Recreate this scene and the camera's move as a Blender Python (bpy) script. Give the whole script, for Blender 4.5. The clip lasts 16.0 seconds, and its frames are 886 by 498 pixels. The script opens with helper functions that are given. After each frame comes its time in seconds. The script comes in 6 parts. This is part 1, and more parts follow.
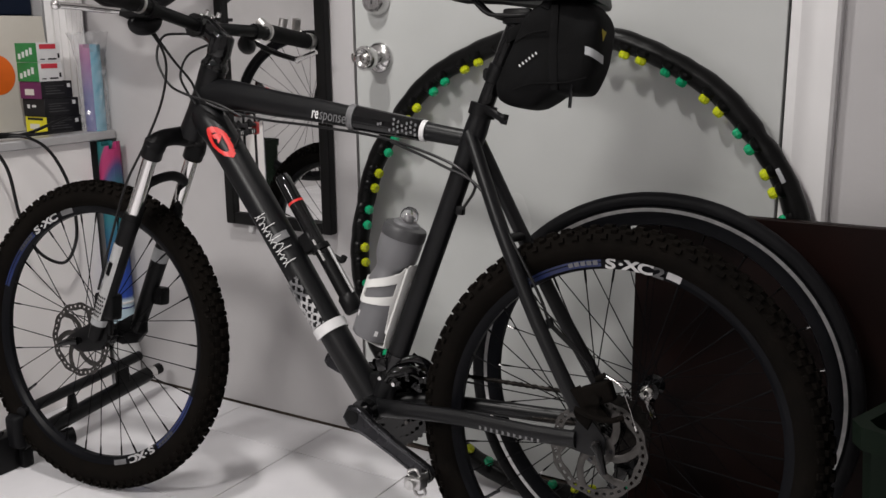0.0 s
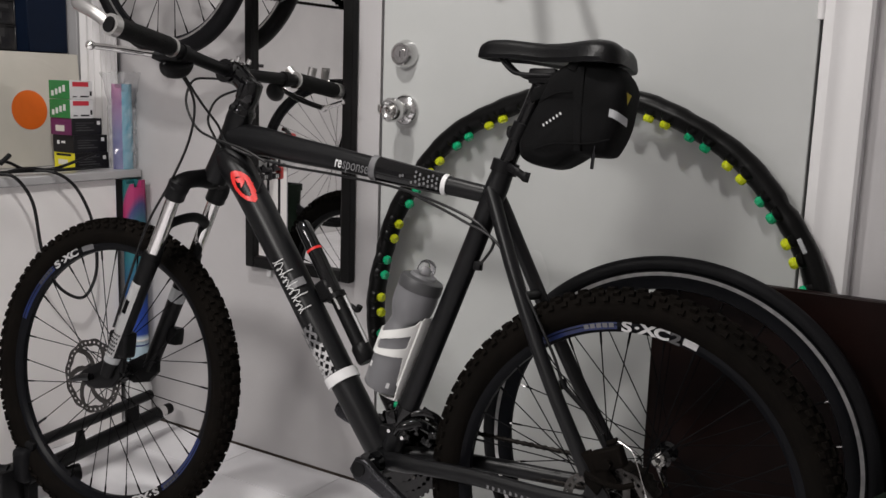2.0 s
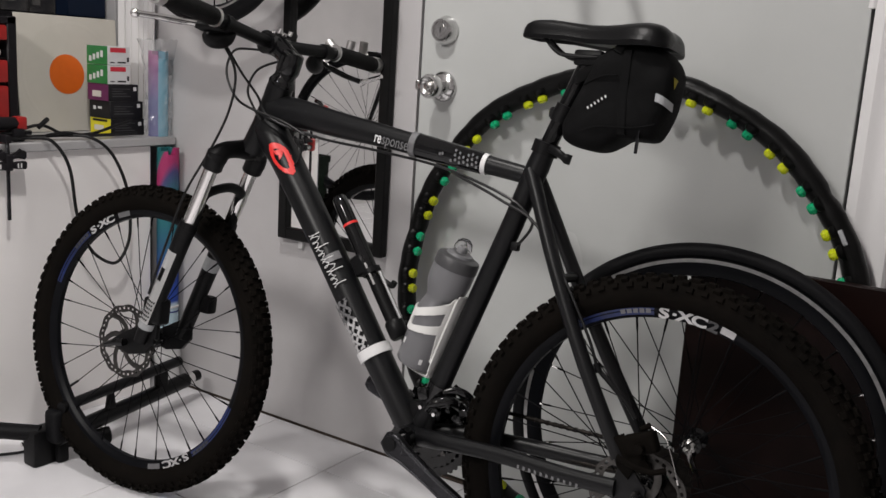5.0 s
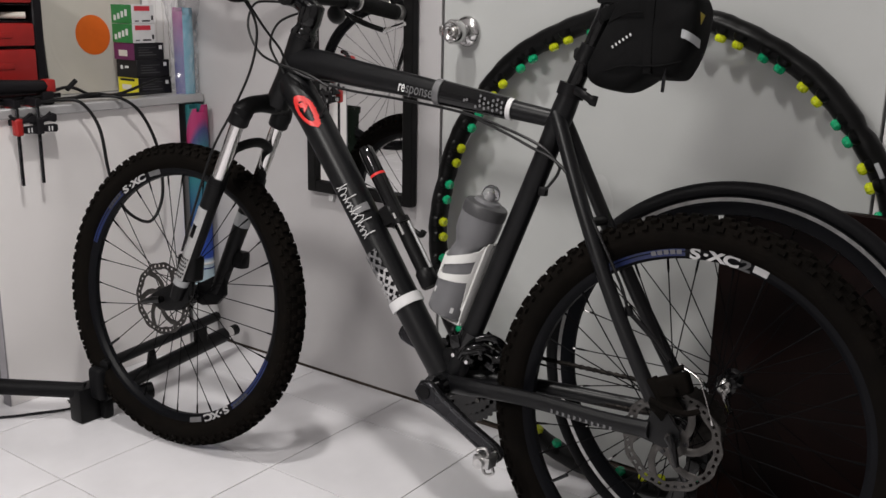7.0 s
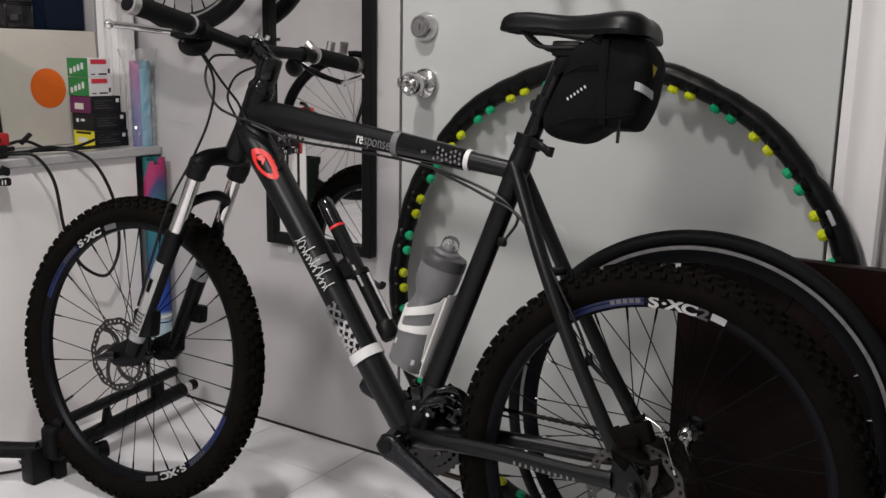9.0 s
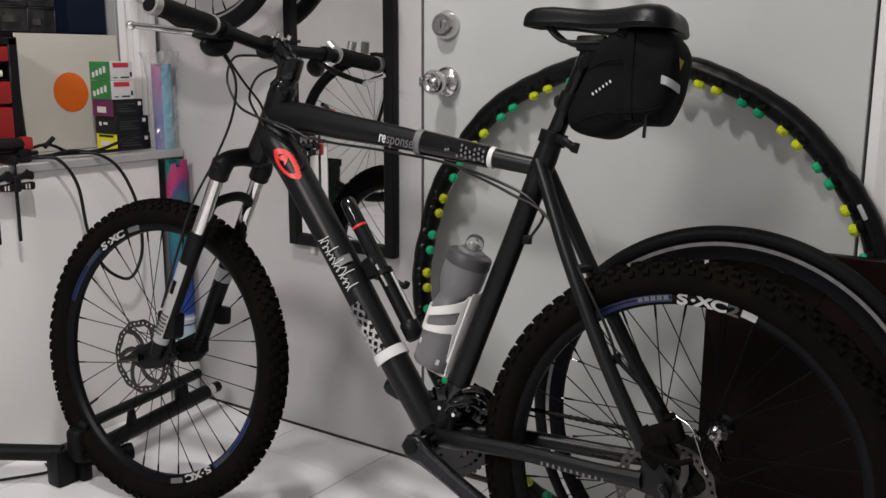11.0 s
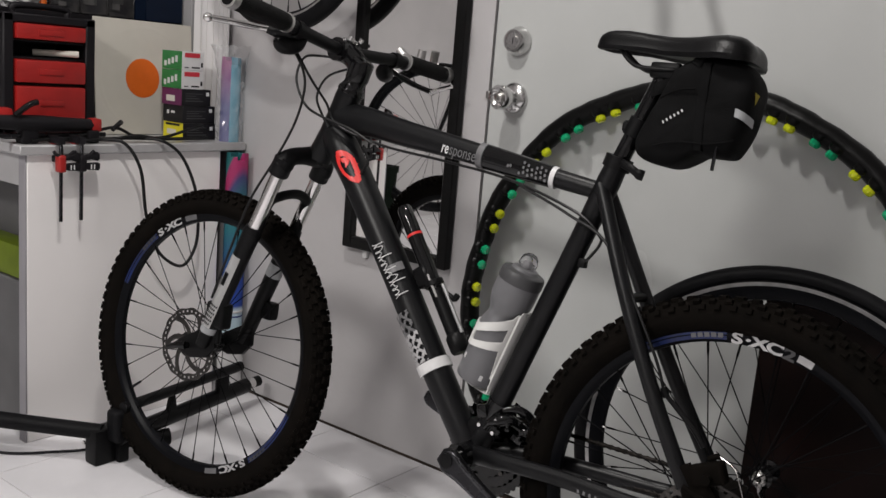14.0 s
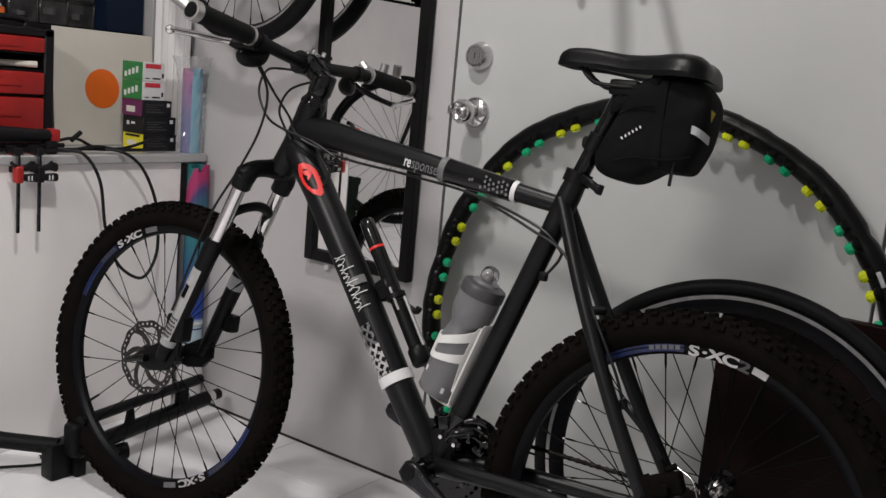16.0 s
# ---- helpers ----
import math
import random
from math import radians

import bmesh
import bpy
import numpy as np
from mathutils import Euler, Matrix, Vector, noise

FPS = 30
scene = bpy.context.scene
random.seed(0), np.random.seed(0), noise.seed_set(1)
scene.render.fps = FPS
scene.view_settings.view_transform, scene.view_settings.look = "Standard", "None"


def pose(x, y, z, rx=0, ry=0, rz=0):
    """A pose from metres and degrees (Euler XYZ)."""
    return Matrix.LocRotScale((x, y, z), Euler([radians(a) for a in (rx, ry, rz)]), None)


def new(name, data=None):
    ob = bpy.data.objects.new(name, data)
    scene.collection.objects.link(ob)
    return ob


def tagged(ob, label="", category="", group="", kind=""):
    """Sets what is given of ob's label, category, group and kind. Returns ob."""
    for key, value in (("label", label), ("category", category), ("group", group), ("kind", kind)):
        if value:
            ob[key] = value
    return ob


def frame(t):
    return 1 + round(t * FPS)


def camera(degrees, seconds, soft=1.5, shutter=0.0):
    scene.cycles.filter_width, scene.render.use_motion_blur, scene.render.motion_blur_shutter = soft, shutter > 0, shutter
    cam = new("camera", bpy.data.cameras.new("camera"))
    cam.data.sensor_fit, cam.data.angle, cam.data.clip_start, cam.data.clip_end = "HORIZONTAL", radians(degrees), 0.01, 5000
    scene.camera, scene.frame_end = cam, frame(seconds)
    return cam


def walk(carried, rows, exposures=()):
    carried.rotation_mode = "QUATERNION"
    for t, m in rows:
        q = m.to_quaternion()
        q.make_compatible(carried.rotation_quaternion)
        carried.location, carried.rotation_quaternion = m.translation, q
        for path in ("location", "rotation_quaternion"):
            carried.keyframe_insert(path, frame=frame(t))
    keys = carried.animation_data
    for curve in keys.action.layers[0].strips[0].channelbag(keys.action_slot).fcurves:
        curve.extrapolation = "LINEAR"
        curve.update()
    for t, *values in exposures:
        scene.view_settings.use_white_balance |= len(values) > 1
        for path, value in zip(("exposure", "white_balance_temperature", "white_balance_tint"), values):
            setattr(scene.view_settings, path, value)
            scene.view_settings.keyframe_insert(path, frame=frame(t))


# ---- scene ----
cam = camera(50.63, 16.0, soft=1.5)
# seconds, x, y, z, heading, pitch, lean
ROWS = [
    (0.0, 0.0231, -1.7559, 0.9690, 30.967, -12.876, 0.642),
    (0.5, 0.0252, -1.7468, 0.9671, 32.585, -11.175, -0.795),
    (1.0, 0.0335, -1.7471, 0.9654, 33.042, -11.161, -1.477),
    (1.5, 0.0266, -1.7471, 0.9700, 31.901, -10.566, -1.701),
    (2.0, 0.0236, -1.7500, 0.9742, 32.192, -9.795, -1.857),
    (2.5, 0.0177, -1.7491, 0.9777, 33.392, -9.317, -1.969),
    (3.0, 0.0079, -1.7495, 0.9776, 34.593, -9.770, -1.479),
    (3.5, 0.0001, -1.7642, 0.9856, 34.181, -10.533, -2.143),
    (4.0, 0.0111, -1.7807, 0.9895, 34.774, -10.022, -3.679),
    (4.5, 0.0064, -1.7775, 0.9826, 32.430, -9.824, -3.993),
    (5.0, -0.0046, -1.7679, 0.9800, 33.255, -11.407, -3.617),
    (5.2, -0.0101, -1.7650, 0.9781, 34.372, -12.113, -3.434),
    (7.3, 0.0067, -1.7530, 0.9794, 35.373, -14.674, -1.073),
    (7.5, 0.0031, -1.7563, 0.9821, 34.814, -14.345, -1.038),
    (8.0, 0.0158, -1.7597, 0.9862, 33.926, -12.450, -1.248),
    (8.2, 0.0104, -1.7576, 0.9919, 33.233, -11.257, -1.508),
    (10.5, 0.0028, -1.7341, 0.9649, 33.991, -12.899, 0.289),
    (11.0, -0.0063, -1.7390, 0.9739, 34.459, -11.543, -0.248),
    (11.5, -0.0115, -1.7399, 0.9759, 35.285, -7.201, -3.977),
    (12.0, -0.0145, -1.7381, 0.9760, 36.369, -7.387, -5.174),
    (12.5, -0.0175, -1.7388, 0.9725, 37.094, -8.410, -5.815),
    (13.0, -0.0196, -1.7392, 0.9667, 37.561, -10.492, -5.748),
    (13.5, -0.0272, -1.7395, 0.9693, 37.977, -12.284, -5.214),
    (14.0, -0.0222, -1.7365, 0.9724, 37.442, -10.882, -4.765),
    (14.5, -0.0238, -1.7403, 0.9744, 36.834, -10.087, -4.771),
    (15.0, -0.0262, -1.7421, 0.9719, 36.986, -10.256, -5.195),
    (15.5, -0.0133, -1.7474, 0.9771, 36.556, -11.155, -5.346),
    (16.0, -0.0172, -1.7462, 0.9774, 35.100, -9.982, -5.335),
]
walk(cam, [(t, pose(x, y, z, 90 + pitch, 0, yaw) @ pose(0, 0, 0, 0, 0, -roll)) for t, x, y, z, yaw, pitch, roll in ROWS], [(0.0, 0.0), (5.0, -0.04), (8.0, -0.04), (10.5, -0.01), (11.0, -0.04), (12.0, -0.15), (16.0, -0.13)])

# ---- light: ceiling lamps of the room ----
world = bpy.data.worlds.new("world")
scene.world = world
world.use_nodes = True
world.node_tree.nodes["Background"].inputs[0].default_value = (0.8, 0.85, 1.0, 1)
world.node_tree.nodes["Background"].inputs[1].default_value = 0.008


def ceiling_lamp(x, y, watts, sx, sy, colour=(1.0, 0.96, 0.93)):
    d = bpy.data.lights.new("ceiling_lamp_light", "AREA")
    d.shape, d.size, d.size_y, d.energy, d.color = "RECTANGLE", sx, sy, watts, colour
    ob = new("ceiling_lamp_light", d)
    ob.matrix_world = pose(x, y, 2.37)
    return ob


ceiling_lamp(-1.12, -0.95, 20.5, 0.11, 0.11)
ceiling_lamp(-1.30, -2.90, 63, 0.60, 0.60)


# ---- materials ----
def mat(name, colour, rough=0.5, metal=0.0, spec=0.5, vary=0.0, scale=20.0, bump=0.0, bscale=60.0, colour2=None, coat=0.0, detail=4.0, random_tint=0.0):
    m = bpy.data.materials.new(name)
    m.use_nodes = True
    nt = m.node_tree
    b = nt.nodes["Principled BSDF"]
    b.inputs["Base Color"].default_value = (*colour, 1)
    b.inputs["Roughness"].default_value = rough
    b.inputs["Metallic"].default_value = metal
    b.inputs["Specular IOR Level"].default_value = spec
    b.inputs["Coat Weight"].default_value = coat
    if vary or bump or colour2:
        tc = nt.nodes.new("ShaderNodeTexCoord")
    if vary or colour2:
        n = nt.nodes.new("ShaderNodeTexNoise")
        n.inputs["Scale"].default_value, n.inputs["Detail"].default_value = scale, detail
        nt.links.new(tc.outputs["Object"], n.inputs["Vector"])
        r = nt.nodes.new("ShaderNodeValToRGB")
        c2 = colour2 or tuple(c * (1 - vary) for c in colour)
        r.color_ramp.elements[0].position, r.color_ramp.elements[1].position = 0.35, 0.68
        r.color_ramp.elements[0].color, r.color_ramp.elements[1].color = (*c2, 1), (*colour, 1)
        nt.links.new(n.outputs["Fac"], r.inputs["Fac"])
        out = r.outputs["Color"]
        if random_tint:
            oi = nt.nodes.new("ShaderNodeObjectInfo")
            hs = nt.nodes.new("ShaderNodeHueSaturation")
            mr = nt.nodes.new("ShaderNodeMapRange")
            mr.inputs["To Min"].default_value, mr.inputs["To Max"].default_value = 1 - random_tint, 1 + random_tint
            nt.links.new(oi.outputs["Random"], mr.inputs["Value"])
            nt.links.new(mr.outputs["Result"], hs.inputs["Value"])
            nt.links.new(out, hs.inputs["Color"])
            out = hs.outputs["Color"]
        nt.links.new(out, b.inputs["Base Color"])
        rr = nt.nodes.new("ShaderNodeMapRange")
        rr.inputs["To Min"].default_value, rr.inputs["To Max"].default_value = min(1, rough * 1.15), rough * 0.88
        nt.links.new(n.outputs["Fac"], rr.inputs["Value"])
        nt.links.new(rr.outputs["Result"], b.inputs["Roughness"])
    if bump:
        n2 = nt.nodes.new("ShaderNodeTexNoise")
        n2.inputs["Scale"].default_value, n2.inputs["Detail"].default_value = bscale, 5
        nt.links.new(tc.outputs["Object"], n2.inputs["Vector"])
        bp = nt.nodes.new("ShaderNodeBump")
        bp.inputs["Strength"].default_value, bp.inputs["Distance"].default_value = bump, 0.004
        nt.links.new(n2.outputs["Fac"], bp.inputs["Height"])
        nt.links.new(bp.outputs["Normal"], b.inputs["Normal"])
    return m


def clear(name, colour, rough=0.05, ior=1.45, amount=1.0):
    m = mat(name, colour, rough)
    b = m.node_tree.nodes["Principled BSDF"]
    b.inputs["Transmission Weight"].default_value = amount
    b.inputs["IOR"].default_value = ior
    return m


WALL = mat("wall_paint", (0.505, 0.492, 0.496), 0.42, vary=0.11, scale=3.0, bump=0.10, bscale=80)
DOORP = mat("door_paint", (0.518, 0.530, 0.520), 0.26, vary=0.10, scale=2.6, bump=0.06, bscale=45, spec=0.6)
TRIM = mat("trim_paint", (0.74, 0.73, 0.73), 0.35, vary=0.05, scale=4, bump=0.03)
TILE = mat("floor_tile", (0.83, 0.82, 0.845), 0.18, vary=0.13, scale=4, bump=0.03, bscale=25, spec=0.5, random_tint=0.03)
GROUT = mat("tile_grout", (0.50, 0.47, 0.46), 0.9, vary=0.3, scale=30)
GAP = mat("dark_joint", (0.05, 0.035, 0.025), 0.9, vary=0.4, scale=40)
CEIL = mat("ceiling_paint", (0.75, 0.74, 0.73), 0.8, vary=0.04, scale=3)
FRAME = mat("matte_black_paint", (0.0042, 0.0044, 0.0052), 0.36, spec=0.27, vary=0.15, scale=8, bump=0.02, bscale=400)
GLOSSB = mat("gloss_black_metal", (0.0040, 0.0040, 0.0045), 0.07, spec=0.42, vary=0.1, scale=20)
EDGE = mat("worn_silver_edge", (0.64, 0.635, 0.63), 0.34, metal=1.0, vary=0.3, scale=60)
PLAST = mat("black_plastic", (0.0045, 0.0045, 0.005), 0.40, spec=0.16, vary=0.2, scale=40, bump=0.05, bscale=300)
RUBBER = mat("tyre_rubber", (0.0042, 0.0036, 0.0031), 0.9, spec=0.04, vary=0.3, scale=25, bump=0.15, bscale=180, colour2=(0.0064, 0.0052, 0.0043))
RUBBERS = mat("smooth_rubber", (0.0050, 0.0050, 0.006), 0.55, spec=0.14, vary=0.2, scale=30, bump=0.05, bscale=200)
GRIPM = mat("grip_rubber", (0.006, 0.006, 0.006), 0.6, spec=0.2, vary=0.2, scale=50, bump=0.3, bscale=500)
RIMB = mat("black_anodised_rim", (0.0035, 0.0038, 0.0052), 0.36, spec=0.10, vary=0.15, scale=14)
STEEL = mat("steel", (0.092, 0.088, 0.084), 0.34, metal=1.0, vary=0.35, scale=40)
SPOKE = mat("black_spoke", (0.0040, 0.0040, 0.0045), 0.6, spec=0.04)
SPOKES = mat("dark_spoke", (0.0035, 0.0035, 0.004), 0.55, spec=0.04)
CHROME = mat("chrome", (0.80, 0.79, 0.78), 0.10, metal=1.0, vary=0.03, scale=10)
SATIN = mat("satin_nickel", (0.55, 0.54, 0.52), 0.26, metal=1.0, vary=0.1, scale=30)
KNOBM = mat("worn_chrome", (0.66, 0.655, 0.65), 0.17, metal=1.0, vary=0.08, scale=40)
ALU = mat("brushed_aluminium", (0.62, 0.61, 0.60), 0.40, metal=1.0, vary=0.08, scale=60)
DARKALU = mat("dark_grey_alloy", (0.036, 0.036, 0.040), 0.27, metal=0.8, vary=0.2, scale=30)
CHAINM = mat("oiled_chain", (0.024, 0.021, 0.019), 0.48, metal=0.9, vary=0.5, scale=120)
WHITEP = mat("white_decal", (0.72, 0.72, 0.72), 0.4, vary=0.06, scale=60)
GREYP = mat("grey_decal", (0.15, 0.15, 0.155), 0.4, vary=0.2, scale=80)
DIMP = mat("faint_grey_decal", (0.045, 0.045, 0.047), 0.4)
BLUEP = mat("blue_decal", (0.006, 0.020, 0.115), 0.35, vary=0.5, scale=30)
RIMTEXT = mat("dulled_white_print", (0.46, 0.455, 0.46), 0.4, vary=0.12, scale=120)
REDP = mat("red_decal", (0.72, 0.025, 0.022), 0.4, vary=0.1, scale=60)
SADM = mat("saddle_leather", (0.0045, 0.0045, 0.005), 0.34, spec=0.15, vary=0.2, scale=20, bump=0.10, bscale=350)
CLOTH = mat("black_nylon", (0.0042, 0.0042, 0.0045), 0.75, spec=0.10, vary=0.3, scale=25, bump=0.4, bscale=700)
REFLECT = mat("grey_reflective_tape", (0.36, 0.37, 0.38), 0.45, vary=0.1, scale=90)
YELP = mat("yellow_tag", (0.55, 0.45, 0.02), 0.5)
BOTTLE = mat("smoky_bottle_plastic", (0.150, 0.150, 0.158), 0.30, vary=0.08, scale=12, spec=0.5)
BOTTLEC = mat("frosted_bottle_plastic", (0.36, 0.36, 0.37), 0.3, vary=0.08, scale=12)
CAPG = mat("grey_cap", (0.055, 0.055, 0.058), 0.45, vary=0.1, scale=30)
CAGE = mat("white_cage_plastic", (0.74, 0.74, 0.72), 0.38, vary=0.06, scale=20)
CLEARP = clear("clear_cap", (0.93, 0.93, 0.95), 0.08)
BALLY = clear("yellow_green_plastic", (0.90, 1.0, 0.03), 0.05, amount=0.50)
BALLG = clear("green_plastic", (0.02, 0.60, 0.27), 0.05, amount=0.50)
TAPE = mat("black_wrap", (0.0040, 0.0040, 0.0040), 0.32, spec=0.15, vary=0.2, scale=15, bump=0.25, bscale=45)
DARKWOOD = mat("dark_brown_wood", (0.0088, 0.0031, 0.0024), 0.42, spec=0.10, vary=0.45, scale=9, bump=0.04, bscale=40)
DARKGREEN = mat("dark_green_plastic", (0.0028, 0.0070, 0.0036), 0.5, spec=0.07, vary=0.2, scale=15)
DESKW = mat("white_laminate", (0.89, 0.865, 0.855), 0.38, vary=0.04, scale=3, bump=0.02)
DESKG = mat("grey_laminate", (0.42, 0.415, 0.42), 0.35, vary=0.08, scale=12)
DESKE = mat("grey_edge_band", (0.30, 0.29, 0.31), 0.45, vary=0.1, scale=10)
TOOLB = mat("black_case_plastic", (0.008, 0.007, 0.009), 0.5, spec=0.25, vary=0.2, scale=18)
TOOLR = mat("red_drawer_plastic", (0.40, 0.016, 0.014), 0.40, vary=0.25, scale=16)
ORANGE = mat("orange_label", (0.80, 0.15, 0.010), 0.5, vary=0.05, scale=40)
PAPER = mat("aged_white_paper", (0.66, 0.63, 0.56), 0.75, vary=0.10, scale=6, bump=0.05, bscale=40)
CARDG = mat("green_card", (0.025, 0.20, 0.05), 0.5, vary=0.1, scale=50)
CARDW = mat("white_card", (0.68, 0.68, 0.68), 0.5, vary=0.05, scale=50)
CARDR = mat("red_card", (0.55, 0.03, 0.05), 0.5)
CARDP = mat("purple_card", (0.13, 0.018, 0.085), 0.5, vary=0.1, scale=50)
CARDB = mat("black_card", (0.010, 0.0095, 0.011), 0.45, spec=0.3, vary=0.1, scale=50)
CARDY = mat("yellow_card", (0.70, 0.62, 0.02), 0.5, vary=0.05, scale=50)
NAVY = mat("navy_blue_plastic", (0.004, 0.010, 0.027), 0.5, spec=0.2, vary=0.15, scale=10)
SMOKE = mat("smoky_drawer_plastic", (0.014, 0.014, 0.017), 0.25, vary=0.75, scale=26, colour2=(0.048, 0.046, 0.045))
MIRROR = mat("mirror_silver", (0.86, 0.86, 0.85), 0.015, metal=1.0)
MFRAME = mat("black_mirror_frame", (0.005, 0.0048, 0.005), 0.5, spec=0.2, vary=0.2, scale=20, bump=0.04, bscale=150)
LIME = mat("lime_yellow_plastic", (0.15, 0.21, 0.006), 0.5, vary=0.3, scale=10)
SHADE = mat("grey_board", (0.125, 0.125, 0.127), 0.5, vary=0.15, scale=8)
CABLE = mat("black_cable", (0.006, 0.006, 0.0065), 0.4, spec=0.3)
LAMPW = mat("lit_diffuser", (0.8, 0.8, 0.8), 0.5)
LAMPW.node_tree.nodes["Principled BSDF"].inputs["Emission Color"].default_value = (1.0, 0.96, 0.93, 1)
LAMPW.node_tree.nodes["Principled BSDF"].inputs["Emission Strength"].default_value = 2.5
BRAKEY = mat("grey_cable", (0.3, 0.3, 0.3), 0.4, metal=0.6)


# ---- mesh helpers ----
def part(name, bm, material, parent=None, label="", smooth=True):
    me = bpy.data.meshes.new(name)
    bm.normal_update()
    bm.to_mesh(me)
    bm.free()
    me.materials.append(material)
    if smooth:
        me.shade_smooth()
        me.set_sharp_from_angle(angle=radians(38))
    ob = new(name, me)
    if parent:
        ob.parent = parent
    if label:
        ob["label"] = label
    return ob


def share(name, ob, parent, m):
    """Another object on the same mesh, at the local pose m."""
    o = new(name, ob.data)
    o.parent = parent
    o.matrix_basis = m
    return o


def thing(name, label, category, m=None, group="", kind=""):
    ob = new(name)
    ob.empty_display_size = 0.1
    if m is not None:
        ob.matrix_world = m
    return tagged(ob, label, category, group, kind)


def box(x0, x1, y0, y1, z0, z1, bevel=0.0, seg=1, bm=None):
    bm2 = bmesh.new()
    bmesh.ops.create_cube(bm2, size=1)
    for v in bm2.verts:
        v.co = (x0 + (v.co.x + 0.5) * (x1 - x0), y0 + (v.co.y + 0.5) * (y1 - y0), z0 + (v.co.z + 0.5) * (z1 - z0))
    if bevel:
        bmesh.ops.bevel(bm2, geom=bm2.edges[:], offset=bevel, segments=seg, affect="EDGES", profile=0.6)
    return join(bm, bm2)


def join(bm, other):
    if bm is None:
        return other
    me = bpy.data.meshes.new("tmp")
    other.to_mesh(me)
    other.free()
    bm.from_mesh(me)
    bpy.data.meshes.remove(me)
    return bm


def spline(points, n=8):
    """A smooth line through the points."""
    p = [Vector(q) for q in points]
    if len(p) < 3:
        return p
    p = [2 * p[0] - p[1]] + p + [2 * p[-1] - p[-2]]
    out = []
    for i in range(1, len(p) - 2):
        for k in range(n):
            t = k / n
            a, b, c, d = p[i - 1], p[i], p[i + 1], p[i + 2]
            out.append(0.5 * (2 * b + (c - a) * t + (2 * a - 5 * b + 4 * c - d) * t * t + (3 * b - a - 3 * c + d) * t ** 3))
    return out + [p[-2]]


def sweep(points, radius, seg=14, flat=1.0, up=None, closed=False, bm=None, cap=True):
    """A tube along the points; radius: one number or one for each point; flat: the section's second half-axis over the first."""
    bm2 = bmesh.new()
    p = [Vector(q) for q in points]
    n = len(p)
    rs = radius if isinstance(radius, (list, tuple)) else [radius] * n
    rings = []
    side = None
    for i in range(n):
        if closed:
            d = (p[(i + 1) % n] - p[i - 1]).normalized()
        else:
            d = (p[min(i + 1, n - 1)] - p[max(i - 1, 0)]).normalized()
        ref = Vector(up) if up else (side if side else (Vector((0, 0, 1)) if abs(d.z) < 0.9 else Vector((0, 1, 0))))
        side = (ref - d * ref.dot(d)).normalized()
        other = d.cross(side)
        rings.append([bm2.verts.new(p[i] + side * (rs[i] * math.cos(a)) + other * (rs[i] * flat * math.sin(a))) for a in (2 * math.pi * k / seg for k in range(seg))])
    m = n if closed else n - 1
    for i in range(m):
        a, b = rings[i], rings[(i + 1) % n]
        for k in range(seg):
            bm2.faces.new((a[k], a[(k + 1) % seg], b[(k + 1) % seg], b[k]))
    if cap and not closed:
        bm2.faces.new(rings[0][::-1])
        bm2.faces.new(rings[-1])
    bmesh.ops.recalc_face_normals(bm2, faces=bm2.faces[:])
    return join(bm, bm2)


def lathe(profile, seg=32, m=None, bm=None, closed=False):
    """Turns (radius, height) round z, then moves by m; closed: the profile closes on itself."""
    bm2 = bmesh.new()
    rings = []
    for r, h in profile:
        if r < 1e-6:
            rings.append([bm2.verts.new((0, 0, h))])
        else:
            rings.append([bm2.verts.new((r * math.cos(2 * math.pi * k / seg), r * math.sin(2 * math.pi * k / seg), h)) for k in range(seg)])
    pairs = list(zip(rings, rings[1:]))
    if closed:
        pairs.append((rings[-1], rings[0]))
    for a, b in pairs:
        for k in range(seg):
            k2 = (k + 1) % seg
            if len(a) == 1 and len(b) == 1:
                continue
            if len(a) == 1:
                bm2.faces.new((a[0], b[k2], b[k]))
            elif len(b) == 1:
                bm2.faces.new((a[k], a[k2], b[0]))
            else:
                bm2.faces.new((a[k], a[k2], b[k2], b[k]))
    bmesh.ops.recalc_face_normals(bm2, faces=bm2.faces[:])
    if m is not None:
        bmesh.ops.transform(bm2, matrix=m, verts=bm2.verts[:])
    return join(bm, bm2)


def plate(outline, y0, y1, bevel=0.0, seg=2, bm=None, holes=()):
    """A plate with an outline in x and z, from y0 to y1."""
    bm2 = bmesh.new()
    vs = [bm2.verts.new((x, y0, z)) for x, z in outline]
    f = bm2.faces.new(vs)
    g = bmesh.ops.extrude_face_region(bm2, geom=[f])
    bmesh.ops.translate(bm2, vec=(0, y1 - y0, 0), verts=[v for v in g["geom"] if isinstance(v, bmesh.types.BMVert)])
    bmesh.ops.recalc_face_normals(bm2, faces=bm2.faces[:])
    if bevel:
        big = [f for f in bm2.faces if len(f.verts) > 4 or abs(f.normal.y) > 0.9]
        es = {e for f in big for e in f.edges}
        bmesh.ops.bevel(bm2, geom=list(es), offset=bevel, segments=seg, affect="EDGES", profile=0.6)
    return join(bm, bm2)


def along(a, b):
    """A pose at a whose z points to b."""
    a, b = Vector(a), Vector(b)
    return Matrix.Translation(a) @ (b - a).to_track_quat("Z", "Y").to_matrix().to_4x4()


def rod(a, b, r, seg=12, bm=None, r2=None):
    l = (Vector(b) - Vector(a)).length
    return lathe([(0, 0), (r, 0), (r2 or r, l), (0, l)], seg, along(a, b), bm)


